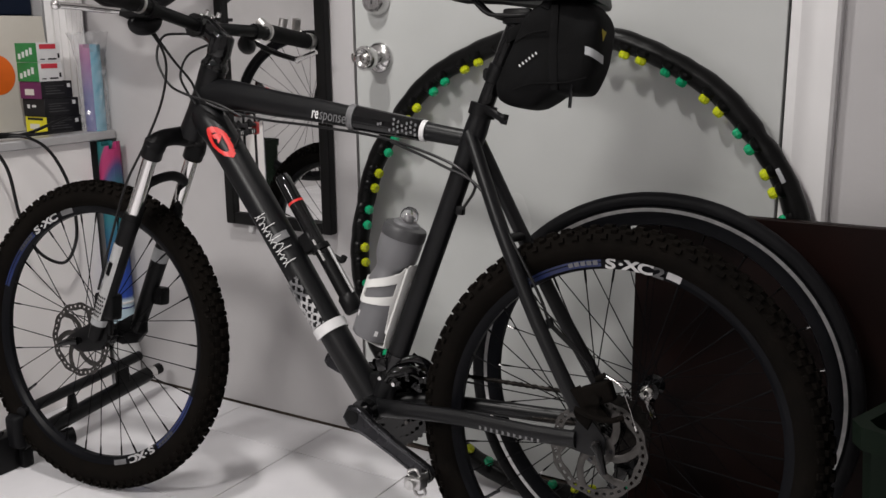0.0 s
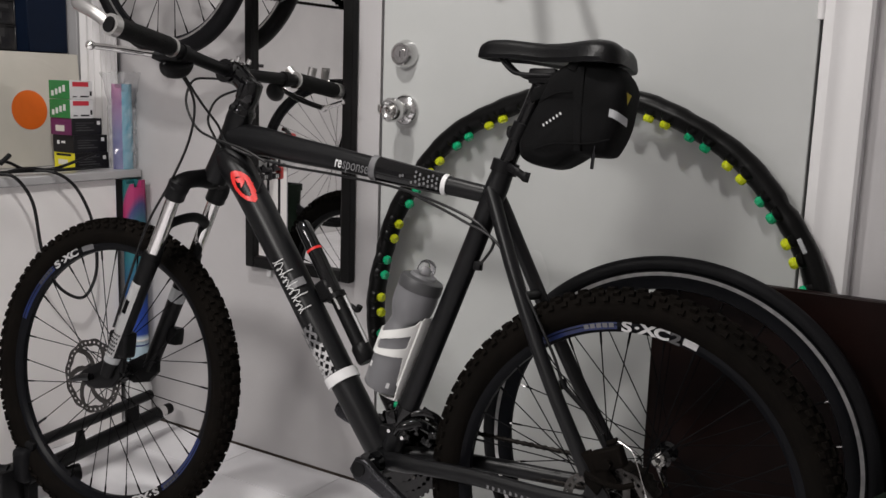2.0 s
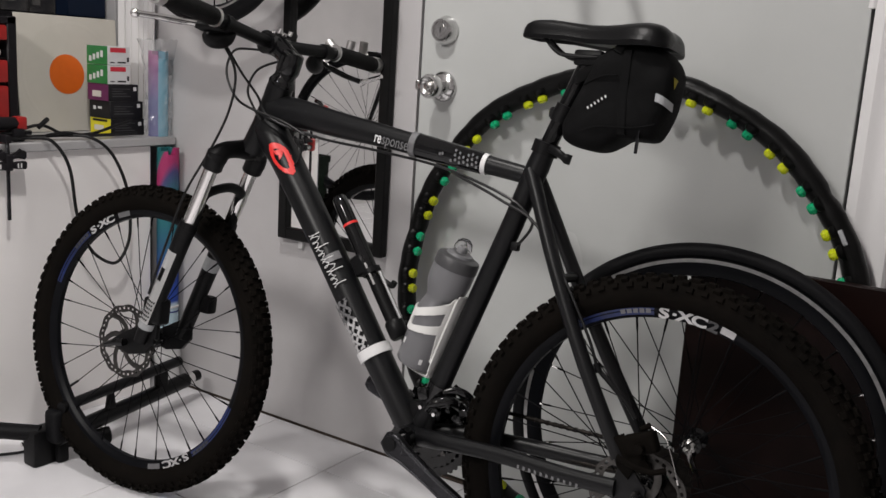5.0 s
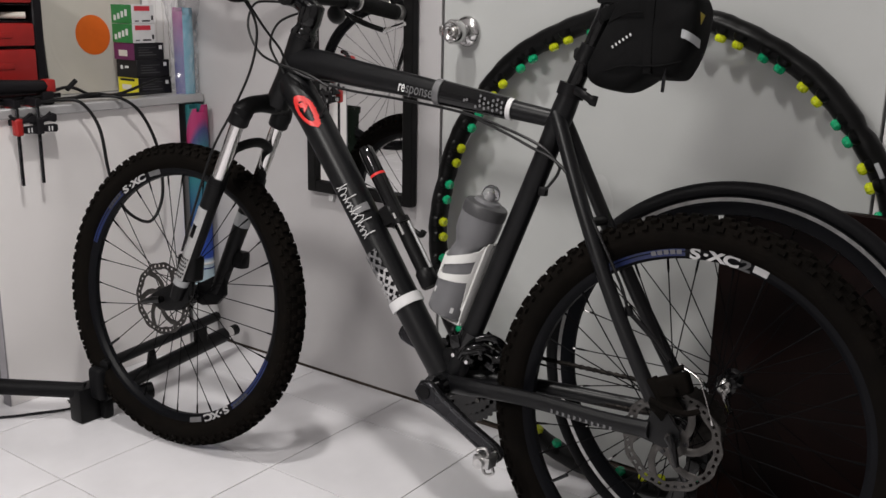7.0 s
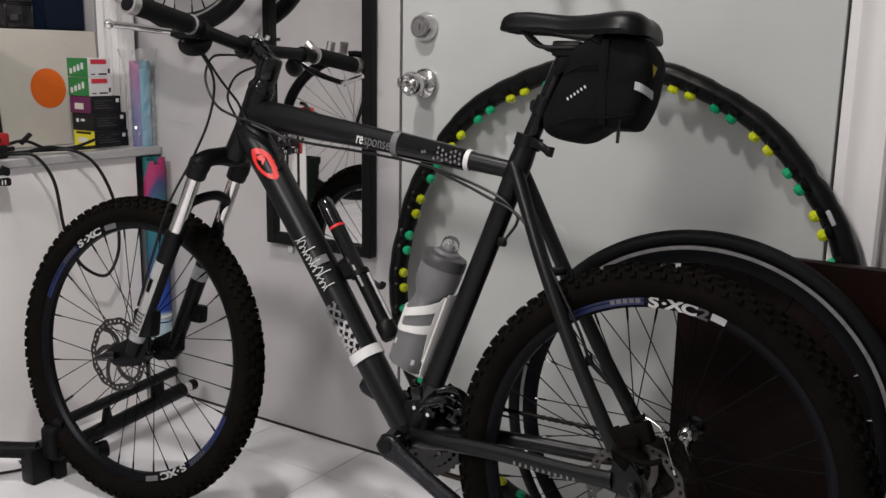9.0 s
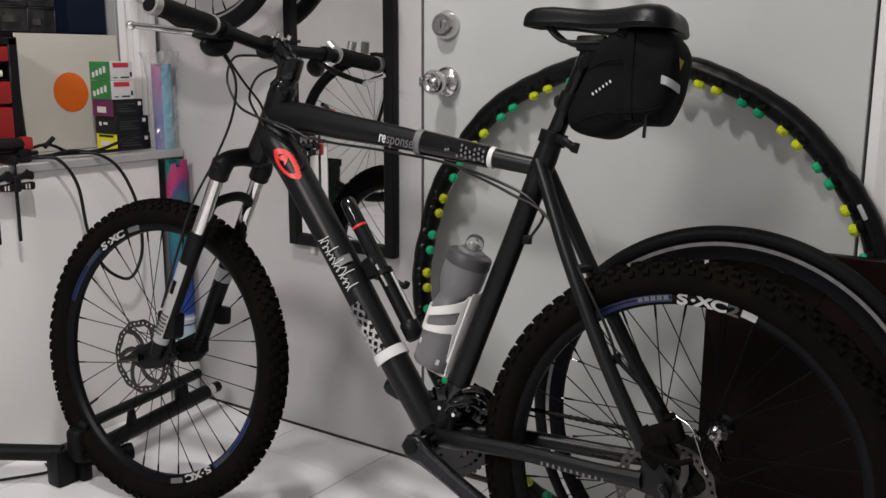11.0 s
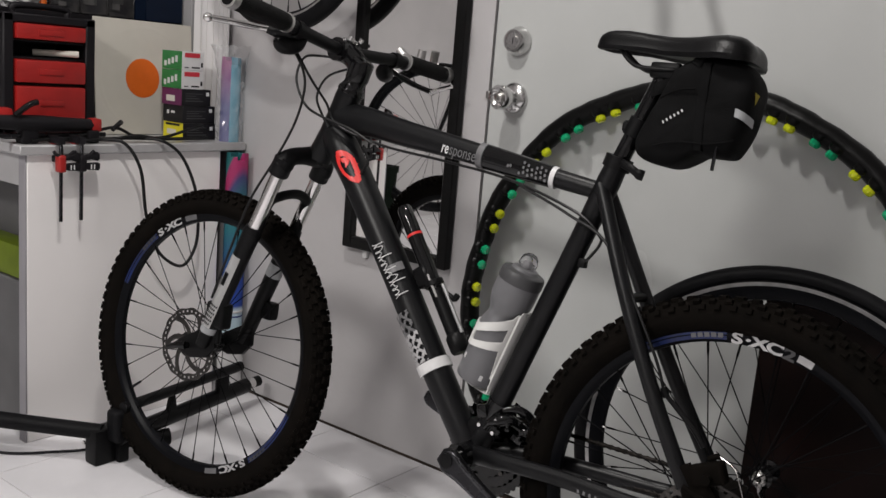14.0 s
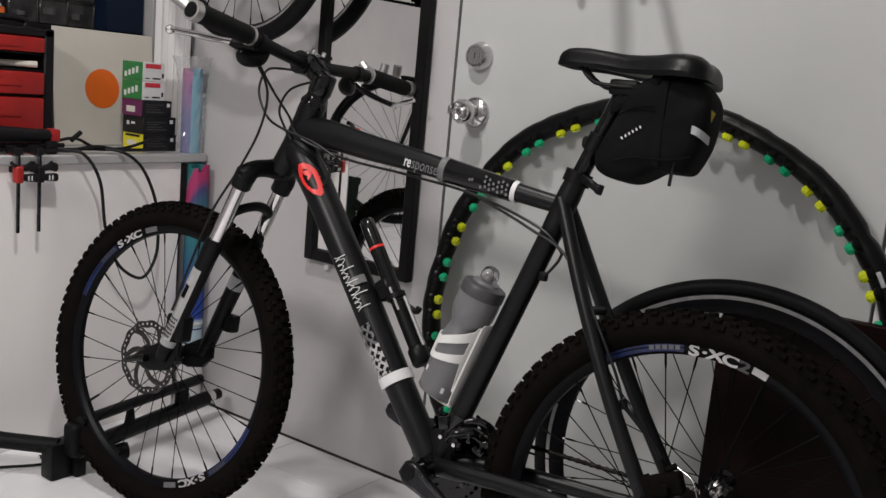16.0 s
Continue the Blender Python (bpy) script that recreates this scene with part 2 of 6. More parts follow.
def words(body, size, m, material, parent, name="lettering", depth=0.0002, shear=0.0, bold=0.0):
    cu = bpy.data.curves.new(name, "FONT")
    cu.body, cu.size, cu.extrude, cu.align_x, cu.shear = body, size, depth, "CENTER", shear
    cu.resolution_u, cu.offset = 3, bold
    cu.materials.append(material)
    ob = new(name, cu)
    ob.parent = parent
    ob.matrix_basis = m
    return ob


def side_text(u, w, v, angle):
    """Pose for writing on the left side of the bicycle: it reads along -x, turned by angle."""
    return pose(u, w, v, 90, 0, 180) @ pose(0, 0, 0, 0, 0, angle)


# ---- the room ----
XL, XR, YB, HI = -3.90, 1.25, -4.6, 2.42
DL, DR, DH = -1.257, -0.321, 2.04


def room():
    f = tagged(part("floor", box(XL - 0.1, XR + 0.1, YB - 0.1, 0.1, -0.08, -0.003), GROUT, None, "", False), "white glossy square ceramic tile floor with thin joints", "floor", kind="structure")
    w = bmesh.new()
    box(XL - 0.1, DL - 0.004, 0.0, 0.12, 0.010, HI, bm=w)
    box(DR + 0.004, XR + 0.1, 0.0, 0.12, 0.0, HI, bm=w)
    box(DL - 0.004, DR + 0.004, 0.0, 0.12, DH + 0.004, HI, bm=w)
    tagged(part("wall_north", w, WALL, None, "", False), "smooth white painted wall with door opening", "wall", kind="structure")
    tagged(part("wall_west", box(XL - 0.12, XL, YB, 0, 0, HI), WALL, None, "", False), "plain white painted wall", "wall", kind="structure")
    tagged(part("wall_east", box(XR, XR + 0.12, YB, 0, 0, HI), WALL, None, "", False), "plain white painted wall", "wall", kind="structure")
    tagged(part("wall_south", box(XL - 0.12, XR + 0.12, YB - 0.12, YB, 0, HI), WALL, None, "", False), "plain white painted wall", "wall", kind="structure")
    tagged(part("ceiling", box(XL - 0.12, XR + 0.12, YB - 0.12, 0.12, HI, HI + 0.1), CEIL, None, "", False), "plain white painted ceiling", "ceiling", kind="structure")
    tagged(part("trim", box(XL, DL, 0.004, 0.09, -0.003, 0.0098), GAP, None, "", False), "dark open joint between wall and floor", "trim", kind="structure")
    # door
    d = thing("door_1", "closed flush white painted door with chrome knob and deadbolt", "door", kind="structure")
    part("door_leaf", box(DL + 0.002, DR - 0.002, 0.001, 0.045, 0.012, DH, 0.0015), DOORP, d)
    part("threshold", box(DL, DR, -0.001, 0.09, -0.003, 0.006, 0.001), GAP, d, "dark worn threshold")
    for z in (1.16, 1.80, 0.25):
        b = rod((DR + 0.001, -0.008, z - 0.05), (DR + 0.001, -0.008, z + 0.05), 0.0075)
        for k in range(4):
            rod((DR + 0.001, -0.008, z - 0.05 + 0.022 + k * 0.02), (DR + 0.001, -0.008, z - 0.05 + 0.0235 + k * 0.02), 0.0081, bm=b)
        part("hinge", b, TRIM, d, "hinge painted over in white")
    kx, kz = -1.189, 0.9213
    to_room = pose(kx, 0.0, kz, 90)
    part("rosette", lathe([(0, 0), (0.0335, 0), (0.034, 0.004), (0.031, 0.009), (0.024, 0.012), (0.015, 0.014), (0.013, 0.03)], 40, to_room), KNOBM, d)
    part("knob", lathe([(0.012, 0.028), (0.014, 0.034), (0.024, 0.040), (0.0272, 0.050), (0.0265, 0.060), (0.0225, 0.066), (0.0205, 0.0665), (0.0185, 0.0635), (0.014, 0.060), (0.0, 0.060)], 40, to_room), KNOBM, d)
    part("keyhole", lathe([(0.0, 0.0595), (0.0095, 0.0595), (0.0098, 0.0645), (0.0075, 0.0660), (0.0, 0.0662)], 20, to_room), SATIN, d)
    part("strike_plate", box(DL - 0.010, DL + 0.001, -0.003, 0.004, kz - 0.010, kz + 0.010, 0.002), SATIN, d, "dull metal latch plate")
    bolt = pose(kx - 0.002, 0.0, kz + 0.122, 90)
    part("deadbolt", lathe([(0, 0), (0.0315, 0), (0.0322, 0.003), (0.0305, 0.008), (0.0255, 0.023), (0.0235, 0.0255), (0.0195, 0.0258), (0.0185, 0.0240), (0.0125, 0.0238), (0.0122, 0.0250), (0, 0.0252)], 40, bolt), KNOBM, d)
    part("deadbolt_cylinder", box(-0.0012, 0.0012, -0.007, 0.007, 0.0245, 0.0258, 0.0004), DARKALU, d).matrix_basis = bolt
    # casing on the hinge side
    prof = [(0.0, 0.012), (0.012, 0.016), (0.018, 0.020), (0.026, 0.018), (0.034, 0.014), (0.056, 0.016), (0.066, 0.022), (0.076, 0.024), (0.082, 0.019), (0.084, 0.0)]
    bm2 = bmesh.new()
    lo = [bm2.verts.new((DR + 0.006 + x, -y, 0)) for x, y in [(0, 0)] + prof]
    hi = [bm2.verts.new((v.co.x, v.co.y, DH + 0.05)) for v in lo]
    for i in range(len(lo)):
        j = (i + 1) % len(lo)
        bm2.faces.new((lo[i], lo[j], hi[j], hi[i]))
    bm2.faces.new(hi)
    bmesh.ops.recalc_face_normals(bm2, faces=bm2.faces[:])
    tagged(part("trim_casing", bm2, TRIM), "white painted moulded wooden door casing", "door casing", kind="structure")
    for i, (x, y) in enumerate(((-1.12, -0.95), (-1.30, -2.90))):
        l = thing("ceiling_light", "flat white square ceiling light", "ceiling light", pose(x, y, 0), "ceiling lights")
        s = 0.065 if i == 0 else 0.32
        b = box(-s - 0.02, s + 0.02, -s - 0.02, s + 0.02, 2.385, HI - 0.001, 0.004)
        part("housing", b, TRIM, l)
        part("diffuser", box(-s, s, -s, s, 2.374, 2.3845, 0.003), LAMPW, l, "glowing white diffuser")


room()


# ---- the desk and what stands on it ----
DX, DY0, DY1, DT0, DT1 = -2.083, -0.634, -0.082, 0.701, 0.724
XB = -2.74


def desk():
    d = thing("desk", "white laminate desk with a grey top against the wall", "desk")
    part("desktop", box(XB, DX + 0.012, DY0 - 0.022, -0.004, DT0, DT1, 0.003), DESKG, d, "grey laminate top")
    part("front_panel", box(DX - 0.028, DX, DY0, DY1, 0.0, DT0, 0.0015), DESKW, d)
    part("edge_band", box(DX - 0.030, DX - 0.0005, DY0 - 0.004, DY0 - 0.0002, 0.0, DT0, 0.0005), DESKE, d, "grey edge band")
    part("apron", box(XB + 0.03, DX - 0.032, DY0 - 0.002, DY0 + 0.018, DT0 - 0.075, DT0, 0.001), DESKG, d)
    part("side_panel", box(XB, XB + 0.03, DY0, DY1, 0.0, DT0, 0.001), DESKW, d)
    part("inner_board", box(XB + 0.03, DX - 0.03, DY0 + 0.10, DY0 + 0.12, 0.0, DT0 - 0.0005, 0.001), SHADE, d, "dark grey board under the top")
    tagged(part("grey_carton", box(-2.50, -2.13, DY0 + 0.02, DY0 + 0.098, 0.0, 0.385, 0.003, 1), SHADE), "dark grey carton standing under the desk", "carton")
    tagged(part("storage_tub", box(-2.47, -2.135, DY0 + 0.025, DY0 + 0.095, 0.386, 0.470, 0.012, 2), LIME), "lime yellow plastic tub standing on a carton under the desk", "tub")


desk()


def hutch():
    h = thing("hutch", "white shelf unit with a dark shelf standing on the desk", "shelf unit")
    part("end_board", box(-2.72, -2.310, -0.022, -0.003, DT1, 1.60, 0.0015), DESKG, h, "grey end board")
    b = bmesh.new()
    n = 26
    lo = [b.verts.new((-2.304 + 0.158 * i / n, -0.016 - 0.005 * math.sin(i * 1.3) - 0.003 * math.sin(i * 2.9), DT1)) for i in range(n + 1)]
    hi = [b.verts.new((v.co.x + 0.003 * math.sin(v.co.x * 90), v.co.y + 0.002 * math.sin(v.co.x * 170), 1.60)) for v in lo]
    for i in range(n):
        b.faces.new((lo[i], lo[i + 1], hi[i + 1], hi[i]))
    bmesh.ops.recalc_face_normals(b, faces=b.faces[:])
    bmesh.ops.solidify(b, geom=b.faces[:], thickness=0.002)
    tagged(part("plastic_sheet", b, TRIM), "folded white plastic sheet hanging beside the shelf", "plastic sheet")
    part("shelf", box(-2.72, -2.342, -0.80, -0.024, 1.022, 1.034, 0.0015), TOOLB, h, "thin black shelf")
    part("back_board", box(-2.738, -2.722, -0.80, -0.003, DT1, 1.60, 0.001), SHADE, h)


hutch()


def parts_cabinet():
    c = thing("small_parts_cabinet", "dark cabinet of smoky clear small drawers on the shelf", "drawer cabinet")
    y0, y1, x1 = -0.402, -0.150, -2.40
    part("body", box(-2.56, x1 - 0.012, y0 - 0.006, y1 + 0.006, 1.0345, 1.40), TOOLB, c)
    rng = random.Random(4)
    cards = [mat("drawer_card_" + w, col, 0.6, vary=0.4, scale=40) for w, col in (("pale", (0.085, 0.082, 0.08)), ("grey", (0.04, 0.039, 0.04)), ("dark", (0.012, 0.012, 0.014)))]
    h, wd = 0.0665, (y1 - y0) / 3
    tray = None
    for r in range(5):
        for k in range(3):
            at = pose(x1 - 0.012 + rng.uniform(0, 0.006), y0 + k * wd, 1.0375 + r * (h + 0.002))
            if tray is None:
                b = box(0, 0.010, 0.002, wd - 0.002, 0.0, h, 0.002)
                box(0.010, 0.015, 0.002, wd - 0.002, 0.0, 0.004, 0.001, bm=b)
                box(0.010, 0.015, 0.002, wd - 0.002, h - 0.004, h, 0.001, bm=b)
                box(0.010, 0.015, 0.002, 0.005, 0.0, h, 0.001, bm=b)
                box(0.010, 0.015, wd - 0.005, wd - 0.002, 0.0, h, 0.001, bm=b)
                dr = tray = part("drawer", b, SMOKE, c, "smoky clear drawer")
                tray.matrix_basis = at
            else:
                dr = share("drawer", tray, c, at)
            for q in range(3):
                ya, za = rng.uniform(0.008, wd - 0.045), rng.uniform(0.006, h - 0.030)
                part("label_card", box(0.0101, 0.0112 + 0.0006 * q, ya, ya + rng.uniform(0.018, 0.036), za, za + rng.uniform(0.010, 0.024), 0.0004), cards[rng.randrange(3)], dr)
    n = thing("document_box", "navy blue plastic box standing on the shelf", "box")
    part("body", box(-2.54, -2.345, -0.150, -0.026, 1.0345, 1.40, 0.003), NAVY, n)
    part("rim", box(-2.542, -2.343, -0.152, -0.024, 1.385, 1.402, 0.002), NAVY, n)
    # white and orange odds and ends beside the cabinet
    b = bmesh.new()
    bmesh.ops.create_icosphere(b, subdivisions=4, radius=1.0)
    for v in b.verts:
        q = v.co.copy()
        f = 1 + 0.45 * noise.noise(q * 2.6) + 0.22 * noise.noise(q * 6.0)
        v.co = Vector((-2.425 + q.x * 0.034 * f, -0.468 + q.y * 0.058 * f, max(1.0346, 1.060 + q.z * 0.030 * f)))
    tagged(part("crumpled_bag", b, CARDW), "crumpled white plastic bag on the shelf", "plastic bag")
    tagged(part("small_jar", lathe([(0, 0), (0.012, 0), (0.013, 0.004), (0.013, 0.03), (0.010, 0.034), (0, 0.034)], 16, pose(-2.41, -0.405 - 0.014, 1.0345)), ORANGE), "small orange plastic jar on the shelf", "jar")


parts_cabinet()


def tool_chest():
    c = thing("tool_chest", "black plastic tool chest with red drawers, one missing", "tool chest", pose(-2.2, -0.51, DT1 + 0.0005))
    w, hh, dp = 0.118, 0.295, 0.15
    b = box(-dp, 0, -w, -w + 0.026, 0, hh, 0.003)
    box(-dp, 0, w - 0.026, w, 0, hh, 0.003, bm=b)
    box(-dp, 0, -w, w, hh - 0.022, hh, 0.004, bm=b)
    box(-dp, 0, -w, w, 0, 0.035, 0.003, bm=b)
    box(-dp, -dp + 0.008, -w, w, 0, hh, 0.001, bm=b)
    for z in (0.230, 0.190, 0.128):
        box(-dp + 0.01, -0.012, -w + 0.02, w - 0.02, z, z + 0.004, bm=b)
    part("case", b, TOOLB, c)
    part("carry_handle", sweep(spline([(-0.05, -0.07, hh), (-0.05, -0.06, hh + 0.018), (-0.05, 0.06, hh + 0.018), (-0.05, 0.07, hh)], 5), 0.008, 10), TOOLB, c)
    for z0, z1 in ((0.236, 0.272), (0.134, 0.188), (0.048, 0.126)):
        f = box(-0.09, 0.006, -w + 0.029, w - 0.029, z0, z1, 0.005, 2)
        dr = part("drawer", f, TOOLR, c, "red plastic drawer")
        zc = (z0 + z1) / 2
        part("grip", box(0.004, 0.009, -0.034, 0.030, zc - 0.008, zc + 0.007, 0.003, 2), TOOLR, dr)
    # loose tools in the open bay
    part("contents", rod((-0.05, -0.02, 0.205), (-0.005, 0.075, 0.207), 0.008), PAPER, c, "rolled paper in the open bay")


tool_chest()


def record():
    m = pose(-2.285, -0.178, DT1 + 0.001, 0, -4.5, 0)
    r = thing("record_sleeve", "aged white record sleeve with orange label showing, leaning upright", "record", m)
    part("sleeve", box(-0.004, 0.0, -0.1555, 0.1555, 0.0, 0.308, 0.001), PAPER, r)
    part("record_label", lathe([(0, 0), (0.053, 0), (0.053, 0.0006), (0.0035, 0.0006), (0.0035, 0.0002), (0, 0.0002)], 48, pose(0.0003, -0.010, 0.1535, 0, 90)), ORANGE, r)
    part("worn_ring", lathe([(0.134, 0.0), (0.138, 0.00015), (0.142, 0.00015), (0.146, 0.0)], 64, pose(0.0002, 0.0, 0.150, 0, 90)), PAPER, r, "worn ring pressed into the paper")
    k = thing("dark_folder", "thin dark folder leaning behind the record sleeve", "folder", pose(-2.292, -0.172, DT1 + 0.001, 0, -4.5, 0))
    part("cover", box(-0.016, -0.0003, -0.148, 0.162, 0, 0.306, 0.002), TOOLB, k)


record()


def cartons():
    x0, x1 = -2.232, -2.145

    def carton(z0, z1, ya, yb, end, side, label, bars=(), end_bars=()):
        c = thing("small_carton", label, "carton", group="cartons on the desk")
        part("side_face", box(x0, x1, ya + 0.0006, yb, z0 + 0.0004, z1, 0.0008), side, c)
        part("end_face", box(x0, x1 - 0.0006, ya, ya + 0.0006, z0 + 0.0006, z1 - 0.0002), end, c)
        for y0, y1, za, zb, mm in bars:
            part("print", box(x1 - 0.0004, x1 + 0.0005, y0, y1, z0 + za, z0 + zb), mm, c)
        for p0, p1, za, zb, mm in end_bars:
            part("print", box(p0, p1, ya - 0.0005, ya + 0.0004, z0 + za, z0 + zb), mm, c)
    z = DT1
    small = ((0.012, 0.015), (0.019, 0.0215), (0.026, 0.028), (0.032, 0.034))
    text = lambda ya, yb: tuple((ya, yb - 0.012 * (i % 3), a, b, DIMP) for i, (a, b) in enumerate(small))
    carton(z, z + 0.045, -0.163, -0.054, CARDY, CARDB, "yellow and black printed carton in a stack", text(-0.150, -0.085) + ((-0.074, -0.064, 0.026, 0.036, CARDW),), ((-2.215, -2.175, 0.012, 0.026, PAPER), (-2.222, -2.16, 0.036, 0.042, CARDB)))
    carton(z + 0.045, z + 0.092, -0.165, -0.058, CARDB, CARDB, "black printed carton in a stack", text(-0.152, -0.09) + ((-0.078, -0.068, 0.030, 0.040, CARDW),), ((-2.215, -2.205, 0.022, 0.032, CARDW), (-2.196, -2.18, 0.025, 0.031, CARDW)))
    carton(z + 0.092, z + 0.137, -0.170, -0.074, CARDP, CARDB, "purple and black printed carton in a stack", text(-0.157, -0.1) + ((-0.090, -0.080, 0.028, 0.038, CARDW),), ((-2.212, -2.175, 0.010, 0.026, PAPER),))
    for k in range(2):
        z0 = z + 0.137 + k * 0.050
        slant = tuple((-2.222 + 0.016 * i, -2.212 + 0.016 * i, 0.008 + 0.004 * i, 0.022 + 0.005 * i, CARDW) for i in range(4))
        carton(z0, z0 + 0.0495, -0.172, -0.101, CARDG, CARDW, "green and white printed carton on a stack", ((-0.163, -0.114, 0.034, 0.046, CARDR), (-0.140, -0.114, 0.006, 0.010, CARDB), (-0.110, -0.104, 0.010, 0.022, CARDB), (-0.163, -0.15, 0.006, 0.009, DIMP)), slant)


cartons()


def rolls():
    # thin clear film: mostly see-through, with sharp gloss on its creases
    PLASTIC = mat("clear_film", (0.55, 0.55, 0.56), 0.10, spec=1.0)
    nt = PLASTIC.node_tree
    see, mix = nt.nodes.new("ShaderNodeBsdfTransparent"), nt.nodes.new("ShaderNodeMixShader")
    mix.inputs[0].default_value = 0.30
    nt.links.new(see.outputs[0], mix.inputs[1])
    nt.links.new(nt.nodes["Principled BSDF"].outputs[0], mix.inputs[2])
    nt.links.new(mix.outputs[0], nt.nodes["Material Output"].inputs["Surface"])

    def fade(name, low, high, z0, z1):
        """Printed foam whose colour runs from one end to the other."""
        m = mat(name, low, 0.6)
        n = m.node_tree
        tc, sx, ra = n.nodes.new("ShaderNodeTexCoord"), n.nodes.new("ShaderNodeSeparateXYZ"), n.nodes.new("ShaderNodeMapRange")
        cr = n.nodes.new("ShaderNodeValToRGB")
        cr.color_ramp.elements[0].color, cr.color_ramp.elements[1].color = (*low, 1), (*high, 1)
        ra.inputs["From Min"].default_value, ra.inputs["From Max"].default_value = z0, z1
        n.links.new(tc.outputs["Object"], sx.inputs[0])
        n.links.new(sx.outputs["Z"], ra.inputs["Value"])
        n.links.new(ra.outputs["Result"], cr.inputs["Fac"])
        n.links.new(cr.outputs["Color"], n.nodes["Principled BSDF"].inputs["Base Color"])
        return m

    def roll(name, x, y, z0, z1, r, cols, label, film):
        t = thing(name, label, "rolled mat", pose(x, y, 0))
        n = len(cols)
        for i, c in enumerate(cols):
            a0, a1 = 2 * math.pi * i / n, 2 * math.pi * (i + 1) / n + 0.01
            b = bmesh.new()
            pts = [(0, 0)] + [(r * (1 - 0.03 * (k % 2)) * math.cos(a0 + (a1 - a0) * k / 8), r * math.sin(a0 + (a1 - a0) * k / 8)) for k in range(9)]
            lo = [b.verts.new((px, py, z0)) for px, py in pts]
            hi = [b.verts.new((px, py, z1 - 0.01 * (i % 3))) for px, py in pts]
            for k in range(len(pts)):
                k2 = (k + 1) % len(pts)
                b.faces.new((lo[k], lo[k2], hi[k2], hi[k]))
            b.faces.new(hi)
            bmesh.ops.recalc_face_normals(b, faces=b.faces[:])
            part("layer", b, c, t)
        if film:
            rng = random.Random(3)
            bm2 = bmesh.new()
            rings = []
            zs = [z0 + (z1 + 0.03 - z0) * k / 18 for k in range(19)]
            for k, z in enumerate(zs):
                rr = r + 0.003 if z < z1 - 0.05 else r + 0.003 + (z - z1 + 0.05) * 0.22
                rings.append([bm2.verts.new(((rr + rng.uniform(0, 0.011)) * math.cos(a), (rr + rng.uniform(0, 0.011)) * math.sin(a), z + rng.uniform(-0.006, 0.006))) for a in (2 * math.pi * j / 26 for j in range(26))])
            for a, b in zip(rings, rings[1:]):
                for j in range(26):
                    bm2.faces.new((a[j], a[(j + 1) % 26], b[(j + 1) % 26], b[j]))
            o = part("clear_wrap", bm2, PLASTIC, t, "crinkled clear plastic wrap", False)
            o.visible_shadow = False
        else:
            for za, zb, mm in ((0.245, 0.252, CARDW), (0.232, 0.236, deep)):
                part("paper_band", lathe([(r + 0.0006 + (0.0004 if mm is CARDW else 0), za), (r + 0.0012 + (0.0004 if mm is CARDW else 0), za + 0.001), (r + 0.0012 + (0.0004 if mm is CARDW else 0), zb - 0.001), (r + 0.0006, zb)], 32), mm, t, "printed paper band")
            b = lathe([(r + 0.002, 0.0005), (r + 0.006, 0.02), (r + 0.003, 0.06), (r + 0.007, 0.10), (r + 0.003, 0.12), (r + 0.005, 0.14), (r + 0.002, 0.165)], 28)
            for v in b.verts:
                v.co += v.co.normalized() * 0.004 * noise.noise(v.co * 70)
                v.co.z = max(v.co.z, 0.0005)
            part("bag_end", b, CARDW, t, "crumpled white plastic bag end", False)
        return t
    blue = fade("blue_foam", (0.015, 0.04, 0.30), (0.04, 0.15, 0.48), 0.80, 0.95)
    sky = mat("light_blue_foam", (0.05, 0.32, 0.46), 0.6, vary=0.2, scale=20)
    viol = fade("violet_foam", (0.012, 0.018, 0.20), (0.30, 0.03, 0.19), 0.82, 0.95)
    deep = mat("deep_blue_print", (0.012, 0.022, 0.19), 0.5, vary=0.2, scale=20)
    roll("foam_roll", -2.108, -0.036, DT1 + 0.0005, 0.955, 0.0265, [sky, sky, blue, blue, viol, viol, viol, viol, sky], "blue and violet foam roll in clear plastic standing on the desk", True)
    cloth = mat("teal_pink_print", (0.015, 0.13, 0.15), 0.6)
    nt = cloth.node_tree
    tc, sx = nt.nodes.new("ShaderNodeTexCoord"), nt.nodes.new("ShaderNodeSeparateXYZ")
    ma, r1, r2 = nt.nodes.new("ShaderNodeMath"), nt.nodes.new("ShaderNodeValToRGB"), nt.nodes.new("ShaderNodeValToRGB")
    mx = nt.nodes.new("ShaderNodeMixRGB")
    ma.operation = "MULTIPLY_ADD"
    ma.inputs[1].default_value = -2.19
    nt.links.new(tc.outputs["Object"], sx.inputs[0])
    nt.links.new(sx.outputs["X"], ma.inputs[0])
    nt.links.new(sx.outputs["Z"], ma.inputs[2])
    nt.links.new(ma.outputs[0], r1.inputs[0])
    nt.links.new(sx.outputs["Z"], r2.inputs[0])
    for ramp, stops in ((r1, ((0.50, (0.015, 0.15, 0.17)), (0.57, (0.05, 0.05, 0.16)), (0.60, (0.36, 0.025, 0.12)), (0.648, (0.36, 0.025, 0.12)), (0.660, (0.012, 0.12, 0.13)))), (r2, ((0.22, (0.42, 0.55, 0.62)), (0.255, (0.45, 0.55, 0.62)), (0.265, (0.012, 0.05, 0.30)), (0.34, (0.012, 0.05, 0.30)), (0.42, (0.02, 0.10, 0.20))))):
        el = ramp.color_ramp.elements
        while len(el) < len(stops):
            el.new(0.5)
        for q, (pos, col) in zip(el, stops):
            q.position, q.color = pos, (*col, 1)
    step = nt.nodes.new("ShaderNodeMapRange")
    step.inputs["From Min"].default_value, step.inputs["From Max"].default_value = 0.42, 0.50
